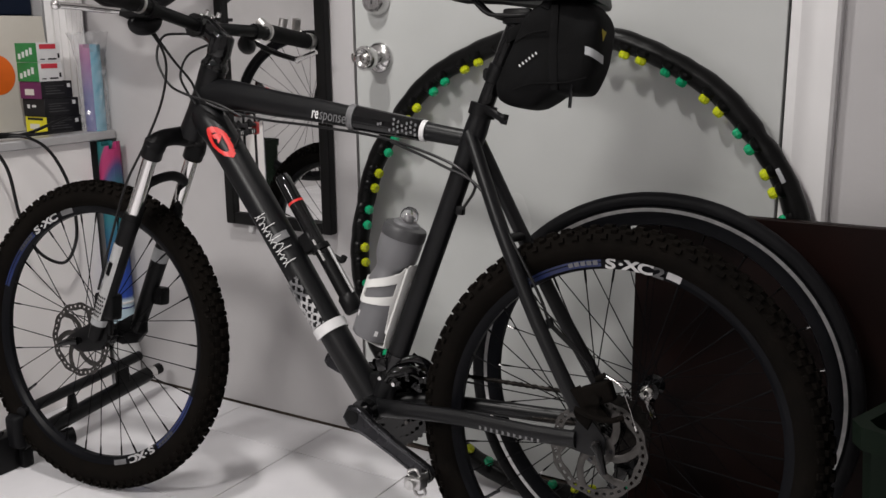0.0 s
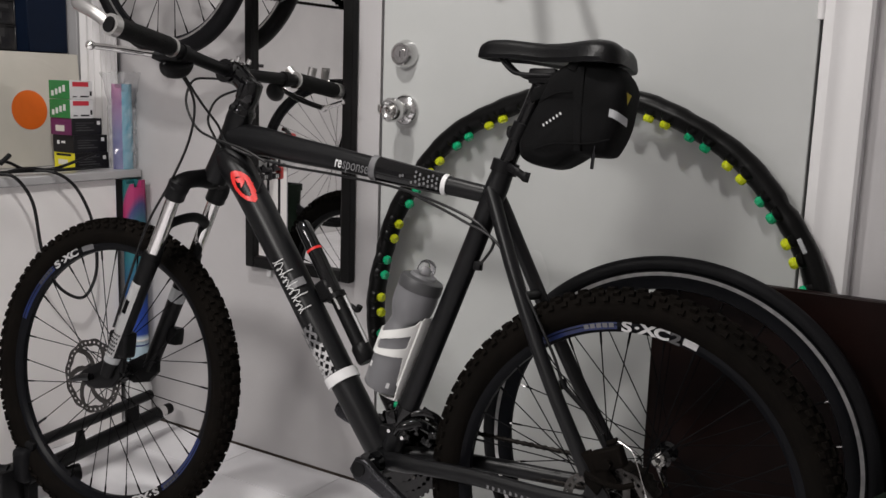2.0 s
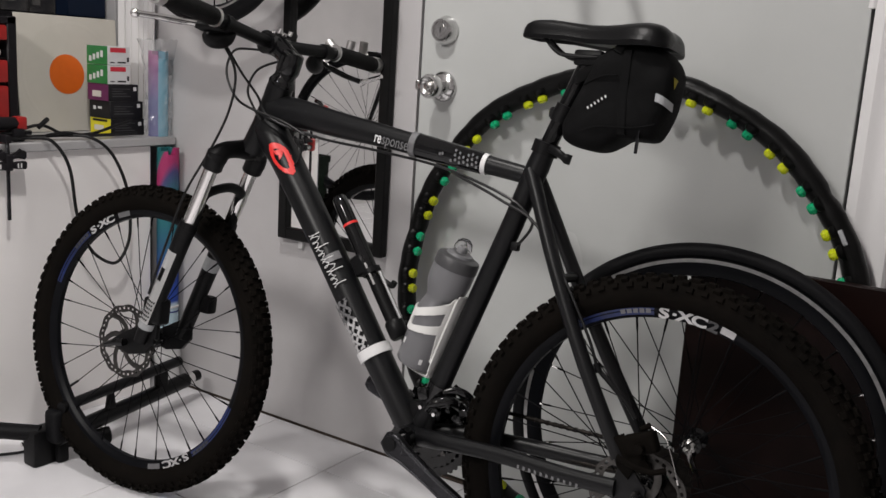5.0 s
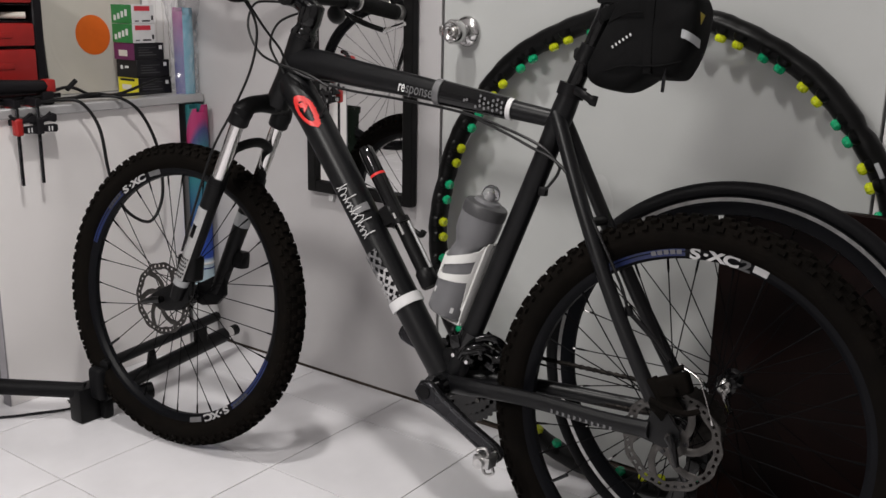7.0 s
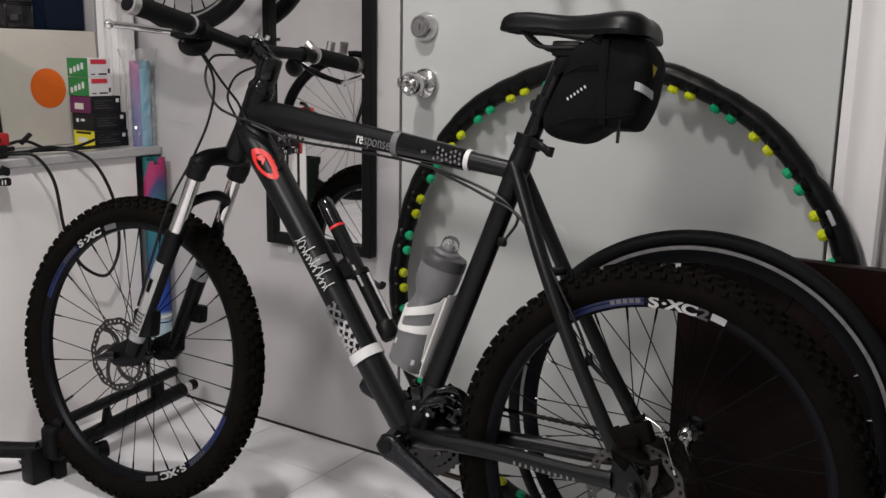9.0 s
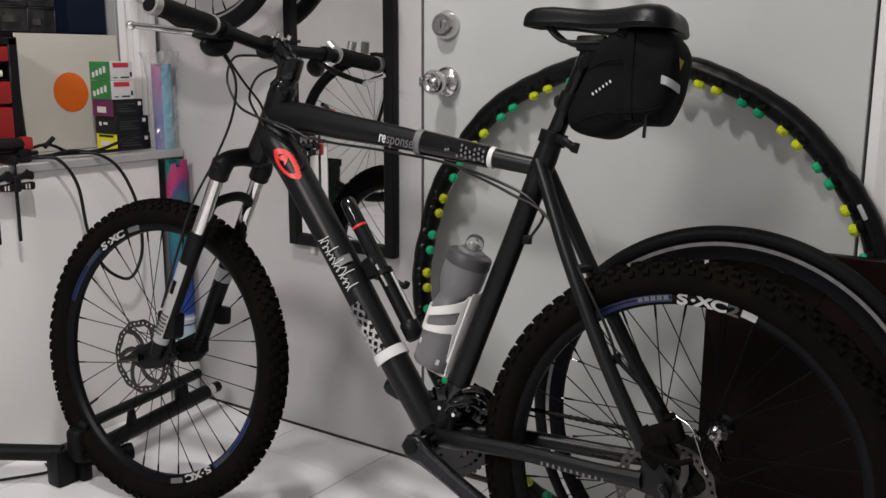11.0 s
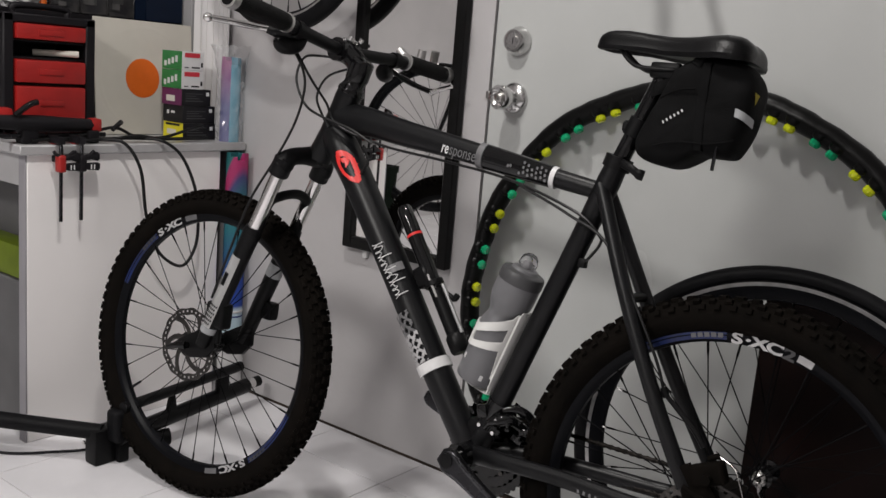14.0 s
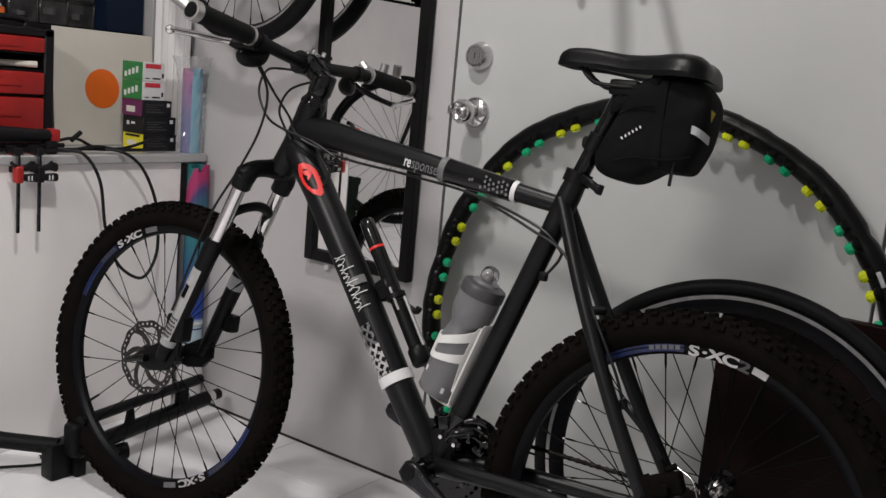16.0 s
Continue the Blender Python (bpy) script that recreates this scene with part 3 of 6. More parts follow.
    nt.links.new(sx.outputs["Z"], step.inputs["Value"])
    nt.links.new(step.outputs["Result"], mx.inputs[0])
    nt.links.new(r2.outputs[0], mx.inputs[1])
    nt.links.new(r1.outputs[0], mx.inputs[2])
    nt.links.new(mx.outputs[0], nt.nodes["Principled BSDF"].inputs["Base Color"])
    roll("yoga_mat", -2.062, -0.040, 0.0, 0.698, 0.030, [cloth] * 9, "teal and pink rolled mat standing between desk and wall", False)


rolls()


def bar_clamp_hanging(y, red):
    c = thing("bar_clamp", "black bar clamp with orange trigger clamped on the desk edge", "clamp", pose(-2.056, y, 0), "bar clamps")
    part("bar", box(-0.003, 0.003, -0.0035, 0.0035, 0.545, 0.745, 0.0006), DARKALU, c)
    part("fixed_jaw", box(-0.045, 0.006, -0.008, 0.008, 0.727, 0.745, 0.003, 2), TOOLB, c)
    part("jaw_pad", box(-0.040, -0.020, -0.007, 0.007, 0.7245, 0.731, 0.002), TOOLR, c, "red pad")
    part("sliding_head", box(-0.010, 0.012, -0.011, 0.009, 0.662, 0.703, 0.007, 3), TOOLR if red else TOOLB, c)
    part("lower_jaw", box(-0.040, 0.0, -0.008, 0.008, 0.684, 0.699, 0.003, 2), TOOLB, c)
    part("trigger", plate([(0.004, 0.690), (0.020, 0.692), (0.036, 0.688), (0.041, 0.693), (0.041, 0.706), (0.036, 0.709), (0.022, 0.703), (0.006, 0.699)], -0.007, 0.007, 0.002), TOOLB, c, "black trigger").matrix_basis = pose(0.005, 0, 0, 0, 0, 90)
    lo = part("trigger", plate([(0.006, 0.670), (0.012, 0.667), (0.038, 0.665), (0.042, 0.669), (0.042, 0.681), (0.038, 0.684), (0.014, 0.683), (0.006, 0.681)], -0.007, 0.007, 0.002), TOOLB, c, "black trigger")
    lo.matrix_basis = pose(0.005, 0, 0, 0, 0, 90)
    for yy in (0.017, 0.025):
        part("stripe", box(0.0118, 0.0126, yy, yy + 0.003, 0.669, 0.680), CARDW, c, "pale stripe")
    part("thumb_release", sweep(spline([(0.004, 0.006, 0.698), (0.004, 0.018, 0.702), (0.004, 0.030, 0.711)], 4), 0.0042, 8), TOOLB, c)
    part("handle", sweep(spline([(0.004, -0.004, 0.700), (0.004, -0.016, 0.706), (0.004, -0.020, 0.712)], 4), 0.004, 8), TOOLB, c)
    return c


bar_clamp_hanging(-0.566, True)
bar_clamp_hanging(-0.514, False)


def lying_clamp():
    c = thing("long_bar_clamp", "long black bar clamp with red ends lying on the desk", "clamp")
    part("body", sweep([(-2.10, -0.70, 0.775), (-2.10, -0.60, 0.772), (-2.105, -0.50, 0.768), (-2.11, -0.455, 0.768)], [0.016, 0.019, 0.016, 0.014], 12), TOOLB, c)
    part("bar", rod((-2.10, -0.70, 0.744), (-2.11, -0.42, 0.744), 0.006), DARKALU, c)
    part("end_cap", box(-2.125, -2.095, -0.462, -0.436, 0.752, 0.784, 0.006, 2), TOOLR, c, "red end")
    part("red_head", box(-2.13, -2.098, -0.70, -0.655, 0.762, 0.806, 0.010, 2), TOOLR, c, "red head")
    part("base_jaw", box(-2.125, -2.09, -0.64, -0.60, DT1 + 0.0005, 0.762, 0.006, 2), TOOLB, c)
    part("rear_jaw", box(-2.125, -2.09, -0.475, -0.445, DT1 + 0.0005, 0.756, 0.006, 2), TOOLB, c)
    part("lever", sweep(spline([(-2.085, -0.66, 0.79), (-2.08, -0.63, 0.815), (-2.08, -0.61, 0.822)], 4), 0.007, 10), GLOSSB, c)


lying_clamp()


def cables():
    a = [(-2.14, -0.60, 0.735), (-2.09, -0.50, 0.732), (-2.085, -0.44, 0.734), (-2.055, -0.40, 0.728), (-2.042, -0.362, 0.664), (-2.04, -0.345, 0.55), (-2.04, -0.318, 0.47), (-2.04, -0.281, 0.425), (-2.04, -0.230, 0.403), (-2.04, -0.195, 0.44), (-2.04, -0.183, 0.50), (-2.04, -0.194, 0.60), (-2.045, -0.235, 0.69), (-2.06, -0.284, 0.731), (-2.10, -0.33, 0.735), (-2.12, -0.45, 0.732)]
    c = thing("power_cord", "black power cord looping down over the desk edge", "cord")
    part("cord", sweep(spline(a, 6), 0.0042, 10), CABLE, c)
    k = [(-2.09, -0.62, 0.733), (-2.10, -0.50, 0.74), (-2.105, -0.40, 0.762), (-2.11, -0.33, 0.738), (-2.10, -0.26, 0.737), (-2.105, -0.18, 0.755), (-2.115, -0.12, 0.768)]
    d = thing("flat_cable", "bundled black cable lying along the desk edge", "cable")
    part("cord", sweep(spline(k, 6), 0.004, 8), CABLE, d)
    part("loop", sweep(spline([(-2.10, -0.40, 0.733), (-2.095, -0.34, 0.742), (-2.09, -0.28, 0.735), (-2.10, -0.20, 0.733), (-2.12, -0.10, 0.732)], 6), 0.0045, 8), CABLE, d)
    part("plug", rod((-2.10, -0.405, 0.757), (-2.108, -0.375, 0.776), 0.006), CABLE, d)
    f = thing("floor_cable", "thin grey cable lying on the tiles beside the desk", "cable")
    part("cord", sweep(spline([(-2.16, -0.76, 0.004), (-2.05, -0.70, 0.004), (-1.99, -0.62, 0.004), (-1.95, -0.54, 0.004), (-1.98, -0.45, 0.004)], 8), 0.0035, 8), DARKALU, f)


cables()


# ---- mirror on the wall ----
def mirror():
    m = thing("wall_mirror", "tall black framed mirror hanging on the wall", "mirror")
    x0, x1, z0, z1, fw = -1.660, -1.323, 0.507, 1.72, 0.029
    b = box(x0, x0 + fw, -0.026, -0.002, z0, z1, 0.003)
    part("frame_stile", b, MFRAME, m)
    part("frame_stile", box(x1 - fw, x1, -0.026, -0.002, z0, z1, 0.003), MFRAME, m)
    part("frame_rail", box(x0 + fw - 0.001, x1 - fw + 0.001, -0.0255, -0.002, z0, z0 + fw, 0.003), MFRAME, m)
    part("frame_rail", box(x0 + fw - 0.001, x1 - fw + 0.001, -0.0255, -0.002, z1 - fw, z1, 0.003), MFRAME, m)
    part("mirror_glass", box(x0 + fw - 0.002, x1 - fw + 0.002, -0.014, -0.006, z0 + fw - 0.002, z1 - fw + 0.002), MIRROR, m, "mirror glass", False)
    part("hook", box(x0 + 0.06, x0 + 0.075, -0.012, -0.001, z0 - 0.022, z0 + 0.003, 0.002), CARDW, m, "small white clip")


mirror()


# ---- wheels ----
def knobby_tyre(parent, R, r):
    t = part("tyre", lathe([((R - 0.006) - r + r * math.cos(a), r * 0.96 * math.sin(a)) for a in (2 * math.pi * k / 18 for k in range(18))], 96, pose(0, 0, 0, 90), closed=True), RUBBER, parent, "knobby black rubber tyre")
    b = bmesh.new()
    n = 84
    for k in range(n):
        a = 2 * math.pi * k / n
        for off, ang, ln, wd, hh in ((0, 0.20, 0.015, 0.009, 0.0065), (0, -0.20, 0.015, 0.009, 0.0065), (0.5, 0.62, 0.012, 0.009, 0.006), (0.5, -0.62, 0.012, 0.009, 0.006), (0.1, 1.05, 0.011, 0.010, 0.0045), (0.1, -1.05, 0.011, 0.010, 0.0045)):
            c = bmesh.new()
            bmesh.ops.create_cube(c, size=1)
            for v in c.verts:
                s = 0.84 if v.co.z > 0 else 1.0
                v.co = (v.co.x * ln * s * (1.0 if k % 2 else 0.85), v.co.y * wd * s, v.co.z * hh)
            m = pose(0, 0, 0, 0, math.degrees(a + off * 2 * math.pi / n)) @ pose(0, 0, R - 0.006 - r) @ pose(0, 0, 0, -math.degrees(ang)) @ pose(0, 0, r + hh * 0.32)
            c.transform(m)
            me = KNOB[0]
            c.to_mesh(me)
            c.free()
            b.from_mesh(me)
    part("tread", b, RUBBER, parent, "rows of square tread knobs", False)
    return t


KNOB = [bpy.data.meshes.new("knob_tmp")]


def rim(parent, ro, ri, w, material, label):
    pr = [(ro, w * 0.55), (ro - 0.002, w * 0.5), (ro - 0.010, w * 0.5), (ri + 0.006, w * 0.40), (ri, w * 0.2), (ri, -w * 0.2), (ri + 0.006, -w * 0.40), (ro - 0.010, -w * 0.5), (ro - 0.002, -w * 0.5), (ro, -w * 0.55), (ro - 0.006, -w * 0.3), (ro - 0.006, w * 0.3)]
    return part("rim", lathe(pr, 96, pose(0, 0, 0, 90), closed=True), material, parent, label)


def spokes(parent, n, ri, rh, wh, material, cross=0.9, r=0.00105, start=0.0, flip=1):
    first = None
    for k in range(n):
        a = 2 * math.pi * k / n + radians(start)
        s = flip if k % 2 else -flip
        d = cross * flip * (1 if (k // 2) % 2 else -1)
        p = Vector((ri * math.sin(a), 0.004 * s, ri * math.cos(a)))
        q = Vector((rh * math.sin(a + d), wh * s, rh * math.cos(a + d)))
        l = (p - q).length
        if first is None:
            first = part("spoke", lathe([(0, 0), (r, 0), (r, 0.9), (r * 1.9, 0.93), (r * 1.9, 1.0), (0, 1.0)], 6), material, parent)
            first.matrix_basis = along(q, p) @ Matrix.Diagonal((1, 1, l, 1))
        else:
            share("spoke", first, parent, along(q, p) @ Matrix.Diagonal((1, 1, l, 1)))


def rotor(parent, r, y, dz=0.0):
    """A disc with a perforated, scalloped ring and curved arms."""
    b = bmesh.new()
    n = 72
    ro, ri = r, r * 0.80
    def ring(rad, ph, amp, cnt):
        return [(rad + amp * math.cos(cnt * 2 * math.pi * k / n + ph)) for k in range(n)]
    outer, inner = ring(ro - 0.0015, 0, 0.0015, 12), ring(ri, 0.5, 0.0016, 12)
    mids = [ri + (ro - ri) * f for f in (0.33, 0.62)]
    rows = [inner, [mids[0]] * n, [mids[1]] * n, outer]
    vs = {}
    for j, row in enumerate(rows):
        for k in range(n):
            a = 2 * math.pi * k / n
            for s in (0, 1):
                vs[j, k, s] = b.verts.new((row[k] * math.sin(a), y + (0.0009 if s else -0.0009), row[k] * math.cos(a)))
    def hole(j, k):
        return j == 1 and k % 2 == 0 and 0 <= j < 3
    for k in range(n):
        k2 = (k + 1) % n
        for j in range(3):
            if hole(j, k):
                for e in (((j, k), (j + 1, k)), ((j + 1, k), (j + 1, k2)), ((j + 1, k2), (j, k2)), ((j, k2), (j, k))):
                    b.faces.new((vs[(*e[0], 0)], vs[(*e[1], 0)], vs[(*e[1], 1)], vs[(*e[0], 1)]))
                continue
            for s in (0, 1):
                b.faces.new((vs[j, k, s], vs[j, k2, s], vs[j + 1, k2, s], vs[j + 1, k, s]))
        for j in (0, 3):
            b.faces.new((vs[j, k, 0], vs[j, k2, 0], vs[j, k2, 1], vs[j, k, 1]))
    arms = []
    for k in range(6):
        a = 2 * math.pi * k / 6
        pts = [Vector(((0.022 + (ri - 0.020) * f) * math.sin(a + 0.75 * f), y, (0.022 + (ri - 0.020) * f) * math.cos(a + 0.75 * f))) for f in (0, 0.25, 0.5, 0.75, 1)]
        arms.append(sweep(pts, [0.0010] * 5, 8, flat=6.0, up=(0, 1, 0)))
    bmesh.ops.recalc_face_normals(b, faces=b.faces[:])
    o = part("brake_disc", b, STEEL, parent, "perforated steel brake disc")
    o.matrix_basis = pose(0, 0, dz)
    for b in arms:
        part("disc_arm", b, STEEL, parent).matrix_basis = pose(0, 0, dz)
    part("disc_carrier", lathe([(0.014, -0.001), (0.027, -0.001), (0.027, 0.001), (0.014, 0.001)], 32, pose(0, y, 0, 90), closed=True), STEEL, parent).matrix_basis = pose(0, 0, dz)
    bolt0 = None
    for k in range(6):
        a = 2 * math.pi * (k + 0.5) / 6
        m = pose(0.022 * math.sin(a), y, 0.022 * math.cos(a) + dz)
        if bolt0 is None:
            bolt0 = part("bolt", lathe([(0, 0), (0.0035, 0), (0.0035, 0.003), (0, 0.003)], 8, pose(0, 0, 0, -90)), DARKALU, parent)
            bolt0.matrix_basis = m
        else:
            share("bolt", bolt0, parent, m)
    return o


def arc_strip(r0, r1, a0, a1, y, n=16, bulge=0.0):
    """A thin band on a wheel's left side, from angle a0 to a1 (degrees, from the top towards the front)."""
    b = bmesh.new()
    rows = []
    for k in range(n + 1):
        a = radians(a0 + (a1 - a0) * k / n)
        rows.append([b.verts.new((r * math.sin(a), yy, r * math.cos(a))) for r, yy in ((r0, y - bulge), (r1, y))])
    for p, q in zip(rows, rows[1:]):
        b.faces.new((p[0], p[1], q[1], q[0]))
    g = bmesh.ops.extrude_face_region(b, geom=b.faces[:])
    bmesh.ops.translate(b, vec=(0, 0.0005, 0), verts=[v for v in g["geom"] if isinstance(v, bmesh.types.BMVert)])
    bmesh.ops.recalc_face_normals(b, faces=b.faces[:])
    return b


RO, RI, RIMW = 0.289, 0.268, 0.028


def rim_decal(parent, start, size):
    """Blue fade, plain brand block, model lettering and end bar; start: degrees from the top, read rearwards."""
    y0, bl = RIMW * 0.5 + 0.0006, 0.0020
    part("rim_decal", arc_strip(RI + 0.0045, RO - 0.002, start + 30, start - 1, y0 - 0.0002, 20, bl), BLUEP, parent, "blue fading decal")
    letters = (("S", 4.9), ("·", 2.0), ("X", 4.9), ("C", 4.6), ("2", 4.6))
    a = start - 2.0
    for k in range(5):
        part("brand_block", arc_strip(RI + 0.0075, RO - 0.0065, start + 10.3 - k * 2.15, start + 8.7 - k * 2.15, y0 + 0.0002, 2, bl * 0.6), DIMP if size else GREYP, parent, "plain brand block")
    for ch, wdt in letters:
        m = pose(0, y0 + 0.0016, 0, 0, a - wdt / 2, 0) @ pose(0, 0, RI + 0.0020, 90, 0, 180) @ Matrix.Diagonal((1.55, 0.95, 1, 1))
        if not (size and ch == "2"):
            words(ch, 0.0235, m, RIMTEXT if ch != "2" else DIMP, parent, "lettering", 0.0003, bold=0.0009)
        a -= wdt
    part("end_bar", arc_strip(RI + 0.005, RO - 0.003, a + (2 if size else -0.2), a - 5.0, y0 + 0.0002, 5, bl), RIMTEXT if not size else GREYP, parent, "pale bar of the decal")


def bike_wheel(name, parent, u, label, decals, front, turn=0.0):
    hw = 0.050 if front else 0.066
    prof = [(0, -hw), (0.009, -hw), (0.009, -hw + 0.012), (0.024, -hw + 0.016), (0.024, -hw + 0.02), (0.016, -hw + 0.024), (0.014, 0.0), (0.016, hw - 0.034), (0.026, hw - 0.030), (0.026, hw - 0.026), (0.020, hw - 0.016), (0.010, hw - 0.010), (0.010, hw), (0, hw)]
    w = part(name, lathe(prof, 28, pose(0, 0, 0, -90)), GLOSSB, parent, label)
    w.matrix_basis = pose(u, 0, 0.34, 0, 0, turn)
    knobby_tyre(w, 0.340, 0.0275)
    rim(w, RO, RI, RIMW, RIMB, "black anodised rim")
    spokes(w, 32, RI + 0.002, 0.028, hw - 0.028, SPOKE, 1.3, start=2.5, flip=-1)
    rotor(w, 0.080, 0.056 if front else 0.060, 0.0 if front else -0.010)
    for s, sz in decals:
        rim_decal(w, s, sz)
    part("reflector_valve", rod((RI * math.sin(2.2), 0, RI * math.cos(2.2)), ((RI - 0.035) * math.sin(2.2), 0, (RI - 0.035) * math.cos(2.2)), 0.003, 8), DARKALU, w, "black valve stem")
    return w


# ---- the mountain bicycle ----
def mountain_bike():
    ph, ln = radians(2.818), radians(-7.878)
    U = Vector((-math.cos(ph), -math.sin(ph), 0))
    L0 = Vector((math.sin(ph), -math.cos(ph), 0))
    V = Vector((0, 0, math.cos(ln))) + L0 * math.sin(ln)
    W = L0 * math.cos(ln) - Vector((0, 0, math.sin(ln)))
    m = Matrix((( U.x, W.x, V.x, -0.4713), (U.y, W.y, V.y, -0.4545), (U.z, W.z, V.z, 0.0), (0, 0, 0, 1)))
    k = thing("mountain_bike", "matte black hardtail mountain bike leaning its handlebar on the wall", "bicycle", m)
    # frame
    f = part("frame", sweep([(0.8535, 0, 0.922), (0.860, 0, 0.905), (0.866, 0, 0.890), (0.889, 0, 0.835), (0.905, 0, 0.795), (0.911, 0, 0.780)], [0.026, 0.0265, 0.025, 0.023, 0.025, 0.0255], 24, up=(0, 1, 0)), FRAME, k, "matte black aluminium frame")
    part("top_tube", sweep(spline([(0.866, 0, 0.866), (0.80, 0, 0.866), (0.70, 0, 0.853), (0.59, 0, 0.841), (0.45, 0, 0.823), (0.283, 0, 0.802)], 5), [0.034 - 0.019 * (i / 25) ** 0.8 for i in range(26)], 22, flat=0.78, up=(0, 0, 1)), FRAME, f)
    part("down_tube", sweep(spline([(0.880, 0, 0.835), (0.845, 0, 0.800), (0.80, 0, 0.750), (0.688, 0, 0.612), (0.551, 0, 0.4385), (0.455, 0, 0.322)], 5), [0.027, 0.029, 0.031, 0.0325, 0.033] + [0.0325 - 0.006 * (i / 20) for i in range(21)], 24, up=(0, 1, 0)), FRAME, f)
    part("seat_tube", sweep([(0.262, 0, 0.852), (0.272, 0, 0.82), (0.30, 0, 0.73), (0.37, 0, 0.515), (0.436, 0, 0.310)], [0.0185, 0.0205, 0.019, 0.019, 0.020], 20, up=(0, 1, 0)), FRAME, f)
    part("bottom_bracket_shell", rod((0.440, -0.038, 0.307), (0.440, 0.038, 0.307), 0.024, 24), FRAME, f)
    for s in (1, -1):
        part("seat_stay", sweep(spline([(0.280, 0.008 * s, 0.812), (0.263, 0.016 * s, 0.782), (0.200, 0.036 * s, 0.66), (0.121, 0.053 * s, 0.52), (0.036, 0.066 * s, 0.388)], 5), [0.014, 0.0135, 0.013, 0.0125] + [0.0122] * 17, 16), FRAME, f)
        part("chain_stay", sweep(spline([(0.43, 0.022 * s, 0.312), (0.37, 0.040 * s, 0.322), (0.25, 0.046 * s, 0.331), (0.12, 0.058 * s, 0.334), (0.035, 0.066 * s, 0.340)], 5), [0.0165] * 6 + [0.014] * 15, 16, flat=0.72, up=(0, 0, 1)), FRAME, f)
        part("dropout", plate([(0.055, 0.405), (0.035, 0.40), (-0.012, 0.350), (-0.012, 0.325), (0.01, 0.318), (0.05, 0.325), (0.062, 0.345), (0.040, 0.355), (0.036, 0.37)], 0.0635 * s - 0.003, 0.0635 * s + 0.003, 0.001), FRAME, f)
    part("stay_bridge", rod((0.190, -0.037, 0.642), (0.190, 0.037, 0.642), 0.008), FRAME, f)
    part("seat_collar", sweep([(0.2645, 0, 0.842), (0.2595, 0, 0.862)], 0.0235, 22, up=(0, 1, 0)), PLAST, f, "black seat clamp")
    part("seat_lever", sweep(spline([(0.246, 0.020, 0.852), (0.225, 0.030, 0.845), (0.212, 0.028, 0.838), (0.204, 0.024, 0.836)], 4), [0.007] * 8 + [0.009] * 5, 10, flat=0.6), PLAST, f)
    part("cable_guide", box(0.283, 0.297, 0.0, 0.014, 0.672, 0.688, 0.003, 2), PLAST, f)
    # graphics on the tubes
    tt = math.degrees(math.atan2(0.841 - 0.802, 0.59 - 0.283))
    def on_tube(name, p, q, r0, r1, mm, label, flat=1.0, up=(0, 1, 0)):
        part(name, sweep([p, q], [r0, r1], 24, flat=flat, up=up), mm, f, label)
    on_tube("white_band", (0.5575, 0, 0.4445), (0.5455, 0, 0.4295), 0.0328, 0.0326, WHITEP, "white band round the down tube")
    on_tube("white_band", (0.376, 0, 0.8135), (0.367, 0, 0.8124), 0.0192, 0.0190, WHITEP, "white band round the top tube", 0.78, (0, 0, 1))
    on_tube("grey_band", (0.527, 0, 0.8330), (0.514, 0, 0.8314), 0.0237, 0.0233, GREYP, "grey band round the top tube", 0.78, (0, 0, 1))
    on_tube("clear_film", (0.512, 0, 0.8313), (0.378, 0, 0.8138), 0.0228, 0.0193, GLOSSB, "glossy protective film on the top tube", 0.78, (0, 0, 1))
    thin = Matrix.Diagonal((0.60, 1, 1, 1))
    words("re", 0.030, side_text(0.5930, 0.0212, 0.8275, -tt) @ thin, WHITEP, f, bold=0.0003)
    words("sponse", 0.030, side_text(0.5545, 0.0208, 0.8225, -tt) @ thin @ Matrix.Diagonal((1.18, 1, 1, 1)), GREYP, f)
    # small honeycomb of tiles that fades up each tube
    rng = random.Random(2)
    cg = part("honeycomb_cell", plate([(0.0026 * math.cos(a), 0.0030 * math.sin(a)) for a in (math.pi / 3 * j + 0.5 for j in range(6))], 0, 0.0005), GREYP, f, "small grey honeycomb print")
    cg.matrix_basis = pose(0.457, 0.0186, 0.8215)
    for i in range(9):
        for j in range(-1, 2):
            if rng.random() < i * 0.07:
                continue
            p = (0.383 + i * 0.0085, 0.0150 + 0.00042 * i + (0.0012 if j == 0 else -0.0008), 0.8138 + i * 0.00108 + j * 0.0085 + (0.003 if i % 2 else 0))
            share("honeycomb_cell", cg, f, pose(*p))
    # handwritten style brand mark as a plain looping line
    sig = []
    e = Vector((0.626, 0, 0.780))
    d = Vector((0.780, 0, -0.626))
    axis0 = Vector((0.688, 0.0, 0.612))
    rng = random.Random(11)
    n, loops = 150, 13
    tall = {0: 1.9, 1: 1.3, 3: 2.3, 6: 2.0, 8: 1.7, 9: 2.2, 12: 2.0}
    for i in range(n):
        t = i / (n - 1) * loops
        size = 0.0062 * (tall.get(int(t), 0.85) + 0.25 * rng.uniform(-1, 1))
        ph2 = 2 * math.pi * t
        c = -0.001 - 0.006 * t / loops - size * (1 - math.cos(ph2)) + 0.008
        a = 0.034 - 0.116 * t / loops + 0.0034 * math.sin(ph2) * (1 if int(t) % 3 else -0.6)
        q = axis0 + e * a + d * c
        q.y = math.sqrt(max(1e-6, 0.0334 ** 2 - c * c))
        sig.append(q)
    part("script_mark", sweep(spline(sig, 2), 0.00075, 5), WHITEP, f, "white handwritten brand mark")

